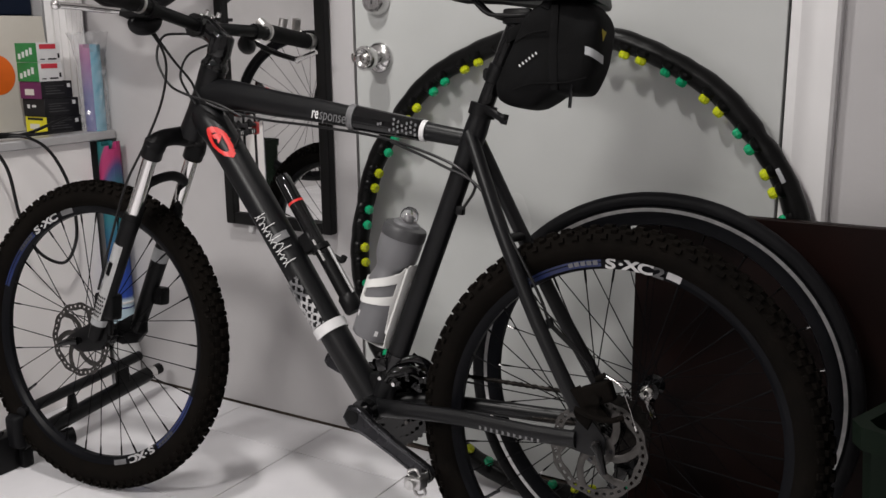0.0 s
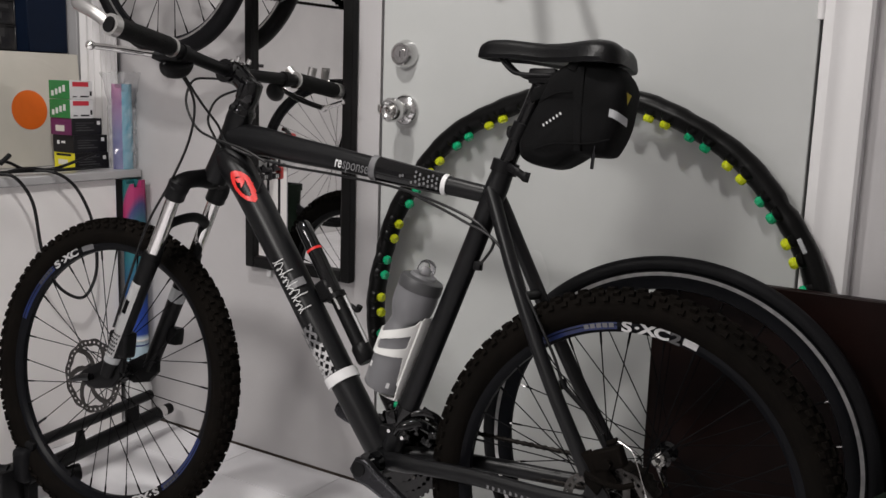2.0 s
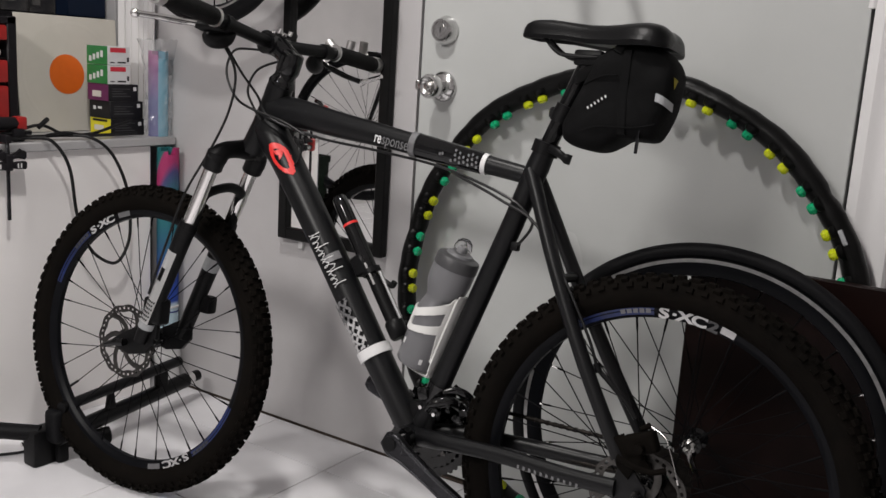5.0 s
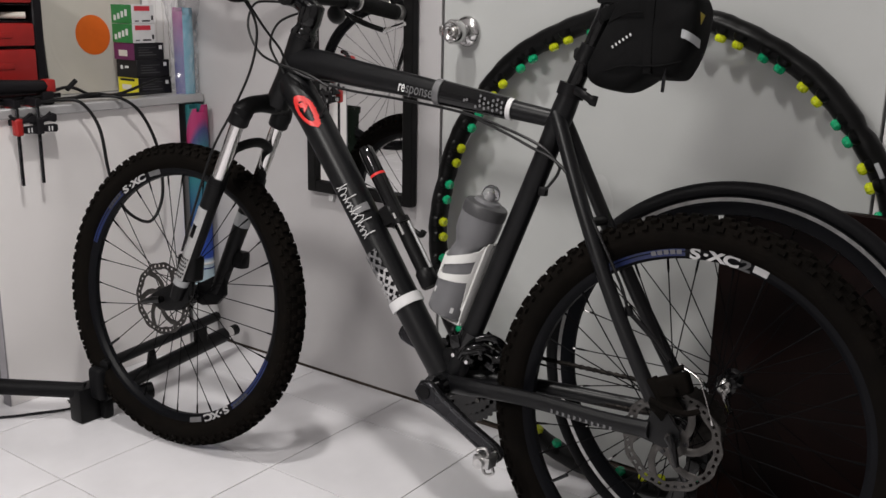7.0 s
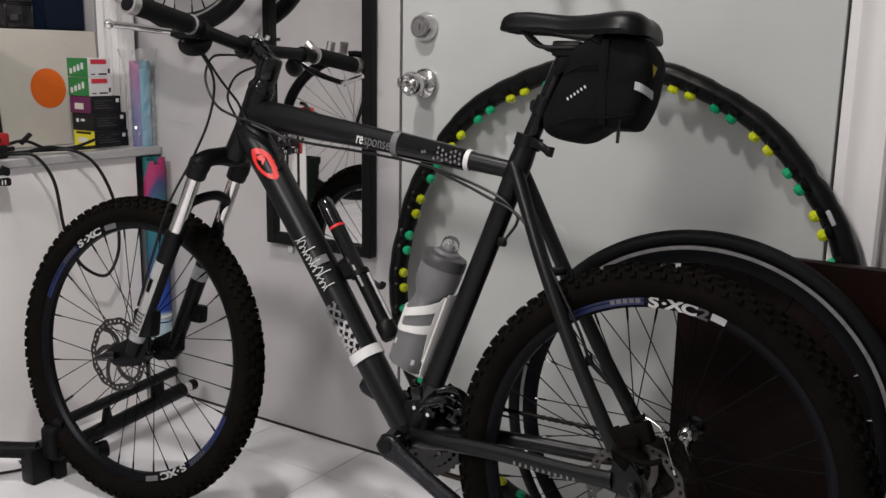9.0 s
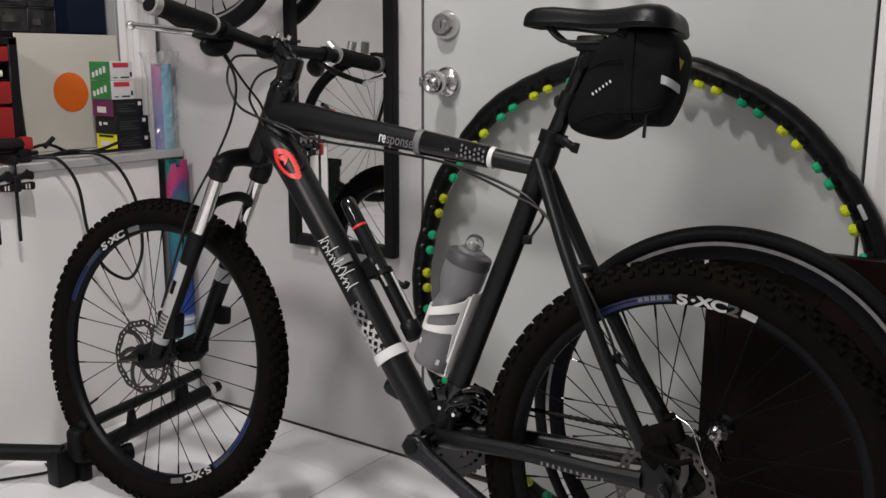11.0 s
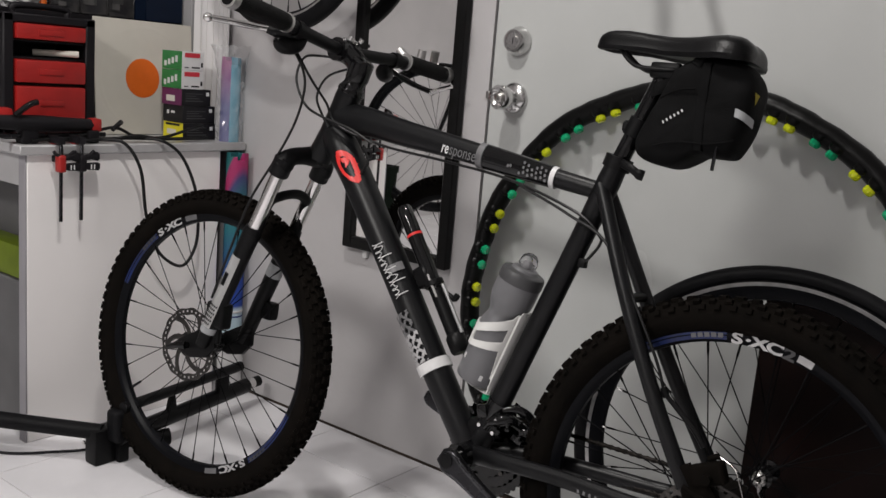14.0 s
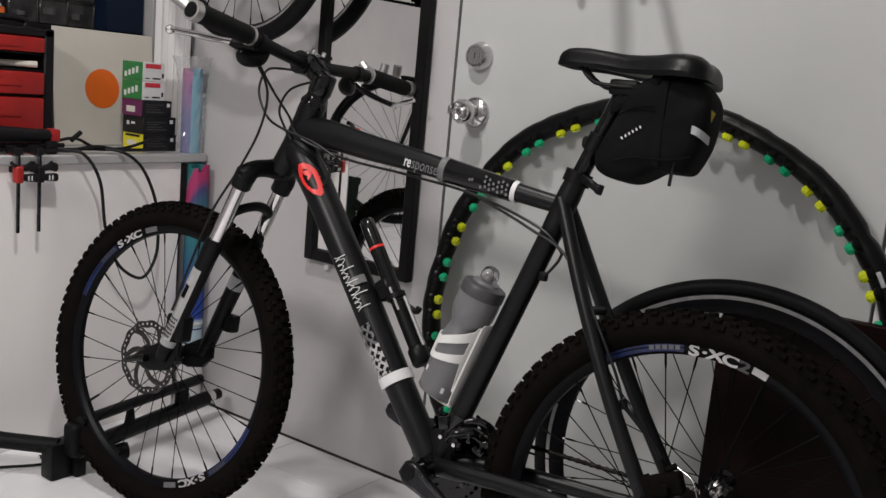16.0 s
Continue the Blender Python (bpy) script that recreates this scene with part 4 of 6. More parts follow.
    def inside(pts, x, y):
        r = False
        for (x0, y0), (x1, y1) in zip(pts, pts[1:] + pts[:1]):
            if (y0 > y) != (y1 > y) and x < (x1 - x0) * (y - y0) / (y1 - y0) + x0:
                r = not r
        return r

    def decal(keep, centre, a0, a1, c0, c1, rad, mm, lab, step=0.0011):
        """A print that follows the down tube; a runs along it and c across it."""
        b = bmesh.new()
        grid = {}

        def vert(i, k):
            if (i, k) not in grid:
                c = c0 + k * step
                grid[i, k] = b.verts.new(centre + e * (a0 + i * step) + d * c + Vector((0, math.sqrt(max(1e-6, rad * rad - c * c)), 0)))
            return grid[i, k]
        for i in range(int((a1 - a0) / step)):
            for k in range(int((c1 - c0) / step)):
                if keep(a0 + (i + 0.5) * step, c0 + (k + 0.5) * step):
                    b.faces.new((vert(i, k), vert(i + 1, k), vert(i + 1, k + 1), vert(i, k + 1)))
        bmesh.ops.recalc_face_normals(b, faces=b.faces[:])
        bmesh.ops.solidify(b, geom=b.faces[:], thickness=0.0003)
        part("tube_decal", b, mm, f, lab)
    def lattice(a, c):
        p, q = (a / 0.0205 + c / 0.0180) % 1, (a / 0.0205 - c / 0.0180) % 1
        worn = noise.noise(Vector((a * 160, c * 160, 0))) > 0.42
        return (min(p, 1 - p) < 0.19 or min(q, 1 - q) < 0.19) and not worn
    decal(lambda a, c: lattice(a, c), axis0, -0.211, -0.152, -0.012, 0.0312, 0.0333, RIMTEXT, "white lattice print on the down tube", 0.0012)
    decal(lambda a, c: lattice(a, c), axis0, -0.152, -0.108, -0.010, 0.0312, 0.0333, GREYP, "fading grey lattice print", 0.0012)
    decal(lambda a, c: True, axis0, -0.034, -0.018, -0.030, -0.004, 0.0334, GREYP, "grey patch on the down tube", 0.002)
    # red emblem near the head tube
    outer = [(0.031, -0.005), (0.022, 0.000), (0.009, 0.003), (-0.008, 0.0025), (-0.024, -0.002), (-0.038, -0.009), (-0.050, -0.021), (-0.046, -0.026), (-0.030, -0.0285), (-0.010, -0.0295), (0.008, -0.028), (0.020, -0.023), (0.029, -0.014)]
    inner = [(-0.009 + (x + 0.009) * 0.64, -0.0135 + (z + 0.0135) * 0.58) for x, z in outer]
    hook = [(0.014, -0.006), (0.010, -0.020), (0.000, -0.021), (-0.006, -0.016), (-0.010, -0.010), (0.000, -0.0125), (0.004, -0.008)]
    decal(lambda a, c: inside(outer, a, c) and (not inside(inner, a, c) or inside(hook, a, c)), Vector((0.823, 0, 0.772)), -0.052, 0.033, -0.0300, 0.004, 0.0345, REDP, "red eye-shaped emblem")
    # chain stay lettering as plain blocks
    for i in range(11):
        part("brand_block", box(-0.0020, 0.0020, -0.0002, 0.0004, -0.0030, 0.0030), GREYP, f, "plain grey brand block").matrix_basis = pose(0.205 - i * 0.0108, 0.0590 + i * 0.0010, 0.3255 + i * 0.0001)
    # wheels
    bike_wheel("rear_wheel", k, 0.0, "rear wheel with knobby tyre and black rim", [(7.6, False), (-172.3, False)], False)
    bike_wheel("front_wheel", k, 1.157, "front wheel with knobby tyre and black rim", [(42.7, True), (-139.5, True)], True, 3.6)
    # rear axle, caliper, cassette, derailleur
    part("rear_axle", rod((0, -0.078, 0.34), (0, 0.078, 0.34), 0.006, 14), STEEL, k)
    part("axle_lever", sweep([(0, 0.078, 0.34), (-0.008, 0.082, 0.332), (-0.02, 0.084, 0.30)], [0.008, 0.007, 0.005], 10), GLOSSB, k, "quick release lever")
    rc = part("rear_caliper", box(-0.026, 0.026, 0.050, 0.076, -0.017, 0.017, 0.007, 3), RUBBER, k, "black disc brake caliper")
    rc.matrix_basis = pose(0.006, 0, 0.418, 0, 24)
    part("caliper_bracket", plate([(0.050, 0.418), (0.034, 0.428), (0.020, 0.410), (0.000, 0.404), (-0.016, 0.388), (-0.010, 0.374), (0.008, 0.378), (0.016, 0.360), (0.036, 0.375)], 0.0655, 0.0735, 0.002), RUBBER, rc).matrix_basis = rc.matrix_basis.inverted()
    part("brake_arm", sweep(spline([(0.034, 0.084, 0.394), (0.008, 0.090, 0.388), (-0.022, 0.090, 0.386), (-0.044, 0.086, 0.394)], 4), 0.0045, 12, flat=0.6), RUBBER, rc, "black brake arm").matrix_basis = rc.matrix_basis.inverted()
    part("pad_adjuster", rod((0.002, 0.074, 0.414), (0.002, 0.090, 0.414), 0.0075, 18), RUBBER, rc).matrix_basis = rc.matrix_basis.inverted()
    part("barrel", sweep([(0.010, 0.064, 0.440), (-0.004, 0.062, 0.449)], 0.0045, 12), RUBBER, rc).matrix_basis = rc.matrix_basis.inverted()
    part("cable_tail", sweep(spline([(-0.004, 0.062, 0.448), (-0.029, 0.066, 0.438), (-0.041, 0.070, 0.420), (-0.050, 0.070, 0.400), (-0.060, 0.070, 0.376)], 6), 0.0008, 8), SATIN, rc, "bare steel cable tail").matrix_basis = rc.matrix_basis.inverted()
    part("tail_cap", rod((-0.0585, 0.070, 0.380), (-0.061, 0.070, 0.373), 0.0018, 8), CHROME, rc).matrix_basis = rc.matrix_basis.inverted()
    b = bmesh.new()
    for i in range(8):
        r = 0.056 - i * 0.0048
        n = 26 - i * 2
        pts = []
        for q in range(n * 2):
            a = math.pi * q / n
            rr = r + (0.003 if q % 2 else -0.001)
            pts.append((rr * math.cos(a), 0.34 + rr * math.sin(a)))
        plate(pts, -0.034 - i * 0.0046, -0.0322 - i * 0.0046, bm=b)
    part("cassette", b, CHAINM, k, "steel rear sprockets", False)
    part("rear_derailleur", box(-0.03, 0.01, -0.085, -0.060, 0.255, 0.320, 0.008, 2), PLAST, k)
    part("derailleur_cage", plate([(-0.022, 0.270), (0.0, 0.272), (0.032, 0.190), (0.028, 0.172), (0.010, 0.176)], -0.055, -0.050, 0.002), GLOSSB, k)
    # crank
    hub = Vector((0.440, 0.0, 0.307))
    ca = (Vector((0.297, 0, 0.238)) - hub).normalized()
    cr = part("crankset", rod((0.440, -0.085, 0.307), (0.440, 0.088, 0.307), 0.013, 20), GLOSSB, k, "grey crank with three chainrings")
    end = hub + ca * 0.170
    def arm(y, tip, lab):
        dd = (tip - hub).normalized()
        sd = Vector((-dd.z, 0, dd.x))
        wds = [(0.0, 0.021), (0.06, 0.021), (0.2, 0.0165), (0.55, 0.0135), (0.9, 0.0145), (1.0, 0.0135)]
        left = [hub + dd * (0.17 * t) + sd * wv for t, wv in wds]
        right = [hub + dd * (0.17 * t) - sd * wv for t, wv in wds]
        tipc = [hub + dd * (0.17 + 0.011) + sd * 0.006, hub + dd * (0.17 + 0.011) - sd * 0.006]
        backc = [hub - dd * 0.017 - sd * 0.012, hub - dd * 0.017 + sd * 0.012]
        pts = left + tipc + right[::-1] + backc
        part("crank_arm", plate([(p.x, p.z) for p in pts], y - 0.008, y + 0.008, 0.0045, 3), DARKALU, cr, lab)
        yo = y + (0.0078 if y > 0 else -0.0078)
        for sg in (1, -1):
            ridge = [hub + dd * (0.17 * t) + sd * (sg * (wv - 0.0042)) + Vector((0, yo, 0)) for t, wv in wds[1:]]
            part("crank_ridge", sweep(spline(ridge, 4), 0.0026, 8), DARKALU, cr)
        part("pedal_eye", lathe([(0.0065, 0), (0.0125, 0), (0.0130, 0.002), (0.0115, 0.0035), (0.0075, 0.0035)], 24, pose(tip.x, yo, tip.z, -90 if y > 0 else 90), closed=True), GLOSSB, cr)
    arm(0.080, end, "dark grey alloy crank arm")
    far = Vector((0.608, 0, 0.357))
    arm(-0.080, far, "dark grey alloy crank arm")
    part("crank_bolt", rod((0.440, 0.086, 0.307), (0.440, 0.090, 0.307), 0.013, 24), PLAST, cr)
    for r, y in ((0.084, -0.056), (0.068, -0.049), (0.048, -0.042)):
        n = int(r * 2 * math.pi / 0.0127)
        pts = []
        for q in range(n * 4):
            a = 2 * math.pi * q / (n * 4)
            rr = r + (0.0035 if q % 4 in (1, 2) else 0.0)
            pts.append((0.440 + rr * math.cos(a), 0.307 + rr * math.sin(a)))
        part("chainring", plate(pts, y - 0.0012, y + 0.0012), GLOSSB, cr, "black toothed chainring", False)
    for a in range(5):
        t = 2 * math.pi * a / 5
        part("chainring_bolt", rod((0.440 + 0.052 * math.cos(t), -0.038, 0.307 + 0.052 * math.sin(t)), (0.440 + 0.052 * math.cos(t), -0.033, 0.307 + 0.052 * math.sin(t)), 0.004, 12), STEEL, cr, "steel chainring bolt")
    def pedal(c, s, mm):
        part("pedal", rod(c, c + Vector((0, 0.055 * s, 0)), 0.0080, 18), mm, cr, "small clipless pedal")
        b = sweep(spline([c + Vector((-0.014, 0.030 * s, -0.007)), c + Vector((-0.017, 0.030 * s, -0.018)), c + Vector((-0.003, 0.030 * s, -0.023)), c + Vector((0.005, 0.030 * s, -0.011))], 4), 0.0028, 8)
        sweep(spline([c + Vector((0.013, 0.030 * s, 0.006)), c + Vector((0.016, 0.030 * s, 0.015)), c + Vector((0.002, 0.030 * s, 0.019)), c + Vector((-0.006, 0.030 * s, 0.010))], 4), 0.0028, 8, bm=b)
        part("pedal_clip", b, EDGE, cr, "steel pedal clip")
        part("pedal_body", box(c.x - 0.016, c.x + 0.016, min(c.y + 0.018 * s, c.y + 0.046 * s), max(c.y + 0.018 * s, c.y + 0.046 * s), c.z - 0.010, c.z + 0.010, 0.004, 2), mm, cr)
    pedal(end + Vector((0, 0.090, 0)), 1, EDGE)
    pedal(far + Vector((0, -0.090, 0)), -1, DARKALU)
    # chain
    for up_run in (True, False):
        ch = bmesh.new()
        a, b2 = (Vector((0.440, -0.049, 0.377)), Vector((0.0, -0.049, 0.384))) if up_run else (Vector((0.40, -0.049, 0.313)), Vector((0.03, -0.049, 0.334)))
        n = 34
        dd = (b2 - a).normalized()
        for i in range(n):
            p = a.lerp(b2, (i + 0.5) / n)
            yy = 0.0028 if i % 2 else 0.0018
            for s in (1, -1):
                sweep([p - dd * 0.0085 + Vector((0, yy * s, 0)), p + Vector((0, yy * s, 0)), p + dd * 0.0085 + Vector((0, yy * s, 0))], [0.0042, 0.0028, 0.0042], 8, flat=0.4, up=(0, 0, 1), bm=ch)
        part("chain_run", ch, CHAINM, k, "oily steel chain")
    part("front_derailleur", sweep(spline([(0.40, -0.045, 0.40), (0.37, -0.052, 0.38), (0.355, -0.052, 0.34)], 4), 0.008, 8, flat=0.5), GLOSSB, k)
    part("derailleur_clamp", sweep([(0.402, 0, 0.412), (0.414, 0, 0.376)], 0.0222, 20, up=(0, 1, 0)), GLOSSB, k)
    part("derailleur_linkage", sweep(spline([(0.408, 0.022, 0.366), (0.396, 0.026, 0.380), (0.372, 0.012, 0.388), (0.356, -0.010, 0.374)], 4), [0.009] * 4 + [0.011] * 5 + [0.009] * 4, 14), GLOSSB, k)
    part("derailleur_arm", sweep(spline([(0.388, 0.012, 0.400), (0.366, 0.004, 0.408), (0.346, -0.012, 0.396), (0.338, -0.026, 0.368)], 4), 0.0075, 12, flat=0.5), GLOSSB, k)
    rng = random.Random(21)
    for i in range(9):
        u, w, v = 0.398 - 0.0085 * i + rng.uniform(-0.004, 0.004), rng.uniform(0.006, 0.030) - 0.003 * i, 0.350 + rng.uniform(-0.012, 0.034)
        part("linkage_plate", box(-0.011, 0.011, -0.003, 0.003, -0.006, 0.006, 0.0022, 2), GLOSSB, k).matrix_basis = pose(u, w, v, rng.uniform(-20, 20), rng.uniform(-70, 70), rng.uniform(-30, 30))
        part("pivot_pin", lathe([(0, -0.004), (0.0045, -0.004), (0.0050, 0.004), (0.0032, 0.006), (0, 0.006)], 12, pose(u - 0.006, w + 0.005, v + 0.004, -90)), GLOSSB, k)
    part("clamp_ear", box(-0.010, 0.010, -0.006, 0.006, -0.012, 0.012, 0.004, 2), GLOSSB, k).matrix_basis = pose(0.424, 0.020, 0.392, 0, 18)
    part("shell_cup", rod((0.440, 0.036, 0.307), (0.440, 0.056, 0.307), 0.0235, 24), GLOSSB, k, "glossy bearing cup")
    part("cable_guide", box(0.424, 0.456, -0.014, 0.014, 0.330, 0.372, 0.008, 2), PLAST, k)
    for p in ((0.417, 0.034, 0.371), (0.385, 0.040, 0.366)):
        part("cable_bolt", rod(p, (p[0], p[1] + 0.005, p[2]), 0.0035, 12), CHROME, k)
    # seatpost, saddle
    sp = part("seatpost", sweep([(0.2595, 0, 0.855), (0.208, 0, 1.000)], 0.0148, 20, up=(0, 1, 0)), GLOSSB, k, "black seatpost")
    part("shim_band", sweep([(0.2445, 0, 0.897), (0.234, 0, 0.926)], 0.0185, 20, up=(0, 1, 0)), PLAST, sp)
    part("band_tab", box(0.243, 0.262, -0.01, 0.012, 0.902, 0.922, 0.004), PLAST, sp)
    part("post_clamp", box(0.178, 0.228, -0.020, 0.020, 0.992, 1.018, 0.006, 2), PLAST, sp)
    sd = part("saddle", saddle(), SADM, k, "smooth black padded saddle")
    for s in (1, -1):
        part("saddle_rail", sweep(spline([(0.288, 0.010 * s, 1.036), (0.262, 0.018 * s, 1.014), (0.235, 0.022 * s, 1.006), (0.16, 0.022 * s, 1.008), (0.10, 0.032 * s, 1.026), (0.08, 0.036 * s, 1.034)], 4), 0.0036, 8), PLAST, sd)
    # fork
    fk = part("fork", sweep([(0.857, 0, 0.922), (0.915, 0, 0.772)], 0.0145, 16, up=(0, 1, 0)), PLAST, k, "black suspension fork with chrome stanchions")
    part("crown", sweep(spline([(0.944, 0.070, 0.752), (0.931, 0.056, 0.775), (0.922, 0.0, 0.782), (0.931, -0.044, 0.775), (0.944, -0.055, 0.752)], 5), [0.021, 0.021, 0.021, 0.020, 0.019, 0.018, 0.018, 0.018, 0.019, 0.021, 0.022, 0.021, 0.019, 0.018, 0.018, 0.018, 0.019, 0.020, 0.021, 0.021, 0.021], 16, flat=0.85), PLAST, fk)
    top, low = Vector((0.944, 0, 0.758)), Vector((1.100, 0, 0.352))
    dd = (low - top).normalized()
    for s in (1, -1):
        y = Vector((0, 0.066 if s > 0 else -0.051, 0))
        part("crown_clamp", sweep([top + y - dd * 0.016, top + y - dd * 0.012, top + y + dd * 0.022, top + y + dd * 0.026], [0.017, 0.021, 0.021, 0.018], 20), PLAST, fk)
        part("stanchion", sweep([top + y, top + y + dd * 0.16], 0.0142, 18), CHROME, fk, "chrome stanchion")
        part("wiper_seal", sweep([top + y + dd * 0.146, top + y + dd * 0.164], [0.0175, 0.019], 18), PLAST, fk)
        part("lower_leg", sweep([top + y + dd * q for q in (0.160, 0.19, 0.30, 0.40, 0.435)], [0.0195, 0.0185, 0.0175, 0.0165, 0.014], 20), PLAST, fk)
        part("fork_end", plate([(1.070, 0.398), (1.105, 0.388), (1.150, 0.364), (1.186, 0.342), (1.184, 0.326), (1.135, 0.316), (1.090, 0.326), (1.066, 0.352)], (0.058 if s > 0 else -0.047) - 0.005, (0.058 if s > 0 else -0.047) + 0.005, 0.002), PLAST, fk)
    p0 = top + dd * 0.17
    part("fork_arch", sweep(spline([p0 + Vector((-0.012, 0.062, 0)), Vector((0.976, 0.058, 0.670)), Vector((0.962, 0.045, 0.690)), Vector((0.958, 0, 0.700)), Vector((0.962, -0.036, 0.690)), Vector((0.976, -0.047, 0.670)), p0 + Vector((-0.012, -0.050, 0))], 5), 0.011, 12, flat=0.8), PLAST, fk)
    y = Vector((0, 0.066, 0))
    def leg_patch(t0, t1, half, mm, lab, r=0.0186):
        b = bmesh.new()
        rows = []
        sdv = Vector((0, 1, 0))
        acr = dd.cross(sdv)
        for i in range(9):
            t = t0 + (t1 - t0) * i / 8
            rr = 0.0191 - 0.00909 * (t - 0.19) + (0.0005 if r > 0.0188 else 0.0)
            rows.append([b.verts.new(top + y + dd * t + sdv * (rr * math.cos(c)) + acr * (rr * math.sin(c))) for c in (half[0] + (half[1] - half[0]) * j / 6 for j in range(7))])
        for q1, q2 in zip(rows, rows[1:]):
            for j in range(6):
                b.faces.new((q1[j], q1[j + 1], q2[j + 1], q2[j]))
        g = bmesh.ops.solidify(b, geom=b.faces[:], thickness=-0.0005)
        part("leg_decal", b, mm, fk, lab)
    leg_patch(0.215, 0.395, (-0.75, 0.85), WHITEP, "white fork decal")
    part("leg_band", sweep([top + y + dd * 0.386, top + y + dd * 0.400], 0.0178, 20), REFLECT, fk, "silver band on the fork leg")
    cell2 = None
    for i in range(6):
        for j in range(-2, 3):
            c = (j + (0.5 if i % 2 else 0)) * 0.26
            acr = dd.cross(Vector((0, 1, 0)))
            nrm = Vector((0, 1, 0)) * math.cos(c) + acr * math.sin(c)
            p = top + y + dd * (0.335 + i * 0.0085) + nrm * (0.0192 - 0.00909 * (0.145 + i * 0.0085))
            x = nrm.cross(dd)
            mm = Matrix(((x.x, nrm.x, dd.x, p.x), (x.y, nrm.y, dd.y, p.y), (x.z, nrm.z, dd.z, p.z), (0, 0, 0, 1)))
            if cell2 is None:
                cell2 = part("decal_cell", plate([(0.0018 * math.cos(q), 0.0028 * math.sin(q)) for q in (math.pi / 3 * w for w in range(6))], 0, 0.0005), FRAME, fk, "small black print")
                cell2.matrix_basis = mm
            else:
                share("decal_cell", cell2, fk, mm)
    leg_patch(0.255, 0.285, (-0.25, 0.35), FRAME, "black mark on the fork decal", 0.019)
    part("front_axle", rod((1.147, -0.066, 0.34), (1.147, 0.070, 0.34), 0.007, 14), GLOSSB, fk)
    part("axle_lever", sweep([(1.147, 0.070, 0.34), (1.162, 0.078, 0.338), (1.190, 0.078, 0.328)], [0.009, 0.008, 0.006], 10), GLOSSB, fk)
    part("front_caliper", box(1.045, 1.098, 0.040, 0.074, 0.395, 0.450, 0.009, 3), PLAST, fk, "black disc brake caliper")
    part("caliper_mount", box(1.060, 1.110, 0.050, 0.062, 0.36, 0.41, 0.006, 2), PLAST, fk)
    part("adjuster", box(1.025, 1.055, -0.074, -0.046, 0.415, 0.455, 0.008, 2), PLAST, fk)
    part("leg_band", sweep([top + Vector((0, -0.051, 0)) + dd * 0.232, top + Vector((0, -0.051, 0)) + dd * 0.262], 0.0184, 20), REFLECT, fk, "silver band on the fork leg")
    # cockpit
    hb = part("handlebar", sweep(spline([(0.866, -0.335, 1.012), (0.872, -0.20, 1.014), (0.880, -0.08, 1.004), (0.884, 0, 0.999), (0.880, 0.08, 1.004), (0.872, 0.20, 1.016), (0.866, 0.335, 1.024)], 5), 0.0125, 16), PLAST, k, "black riser handlebar")
    part("headset", sweep([(0.8545, 0, 0.919), (0.852, 0, 0.925), (0.850, 0, 0.931), (0.8485, 0, 0.935), (0.845, 0, 0.944)], [0.0275, 0.0275, 0.024, 0.0215, 0.0215], 22, up=(0, 1, 0)), GLOSSB, k)
    part("stem", sweep(spline([(0.836, 0, 0.964), (0.852, 0, 0.980), (0.868, 0, 0.991), (0.884, 0, 0.999)], 4), [0.021, 0.0215, 0.0218, 0.0216, 0.0212, 0.0210, 0.0210, 0.0212, 0.0216, 0.0220, 0.0226, 0.0230, 0.0232], 26, up=(0, 1, 0)), GLOSSB, k, "glossy black stem")
    part("steerer_clamp", sweep([(0.8455, 0, 0.940), (0.8445, 0, 0.943), (0.8435, 0, 0.947), (0.835, 0, 0.978), (0.834, 0, 0.982), (0.8328, 0, 0.985), (0.832, 0, 0.9865)], [0.0195, 0.0225, 0.0238, 0.0238, 0.0228, 0.0200, 0.014], 28, up=(0, 1, 0)), GLOSSB, k)
    part("stem_faceplate", rod((0.886, -0.026, 0.999), (0.886, 0.026, 0.999), 0.0235, 22), GLOSSB, k)
    for yy in (-0.016, 0.016):
        for zz in (1.019, 1.024):
            part("stem_bolt", rod((0.872 + (1.021 - zz) * 3, yy, zz - 0.004), (0.868 + (1.021 - zz) * 3, yy, zz + 0.004), 0.0048, 12), CHROME, k)
    for s in (1, -1):
        z0 = 1.0245 if s > 0 else 1.0115
        pin, pout = Vector((0.8725, 0.185 * s, 1.0155 if s > 0 else 1.0135)), Vector((0.866, 0.318 * s, z0))
        g = part("grip", sweep([pin.lerp(pout, q) for q in (0, 0.3, 0.7, 1)], [0.0165, 0.0170, 0.0170, 0.0165], 20), GRIPM, hb, "black rubber grip")
        b = bmesh.new()
        for i in range(22):
            t = 0.06 + i * 0.04
            q = pin.lerp(pout, t)
            q2 = pin.lerp(pout, t + 0.018)
            sweep([q, q2], 0.0176, 18, bm=b)
        part("grip_ribs", b, GRIPM, hb)
        part("grip_ring", sweep([pin.lerp(pout, -0.04), pin.lerp(pout, 0.0)], 0.0185, 22), ALU, hb, "silver clamp ring")
        part("grip_ring", sweep([pin.lerp(pout, 1.0), pin.lerp(pout, 1.11)], 0.0188, 22), ALU, hb, "silver clamp ring")
        part("bar_plug", sweep([pin.lerp(pout, 1.108), pin.lerp(pout, 1.116)], 0.0135, 20), CABLE, hb, "hollow dark tube end")
        be = pin.lerp(pout, 1.05)
        if s > 0:
            horn = ((0.012, 0, 0.004), (0.045, 0.006, 0.022), (0.085, 0.004, 0.036), (0.108, -0.014, 0.046), (0.112, -0.034, 0.052))
        else:
            horn = ((0.010, 0, 0.0), (0.034, 0, 0.002), (0.060, 0, 0.008), (0.074, 0.002, 0.024), (0.070, 0.004, 0.052))
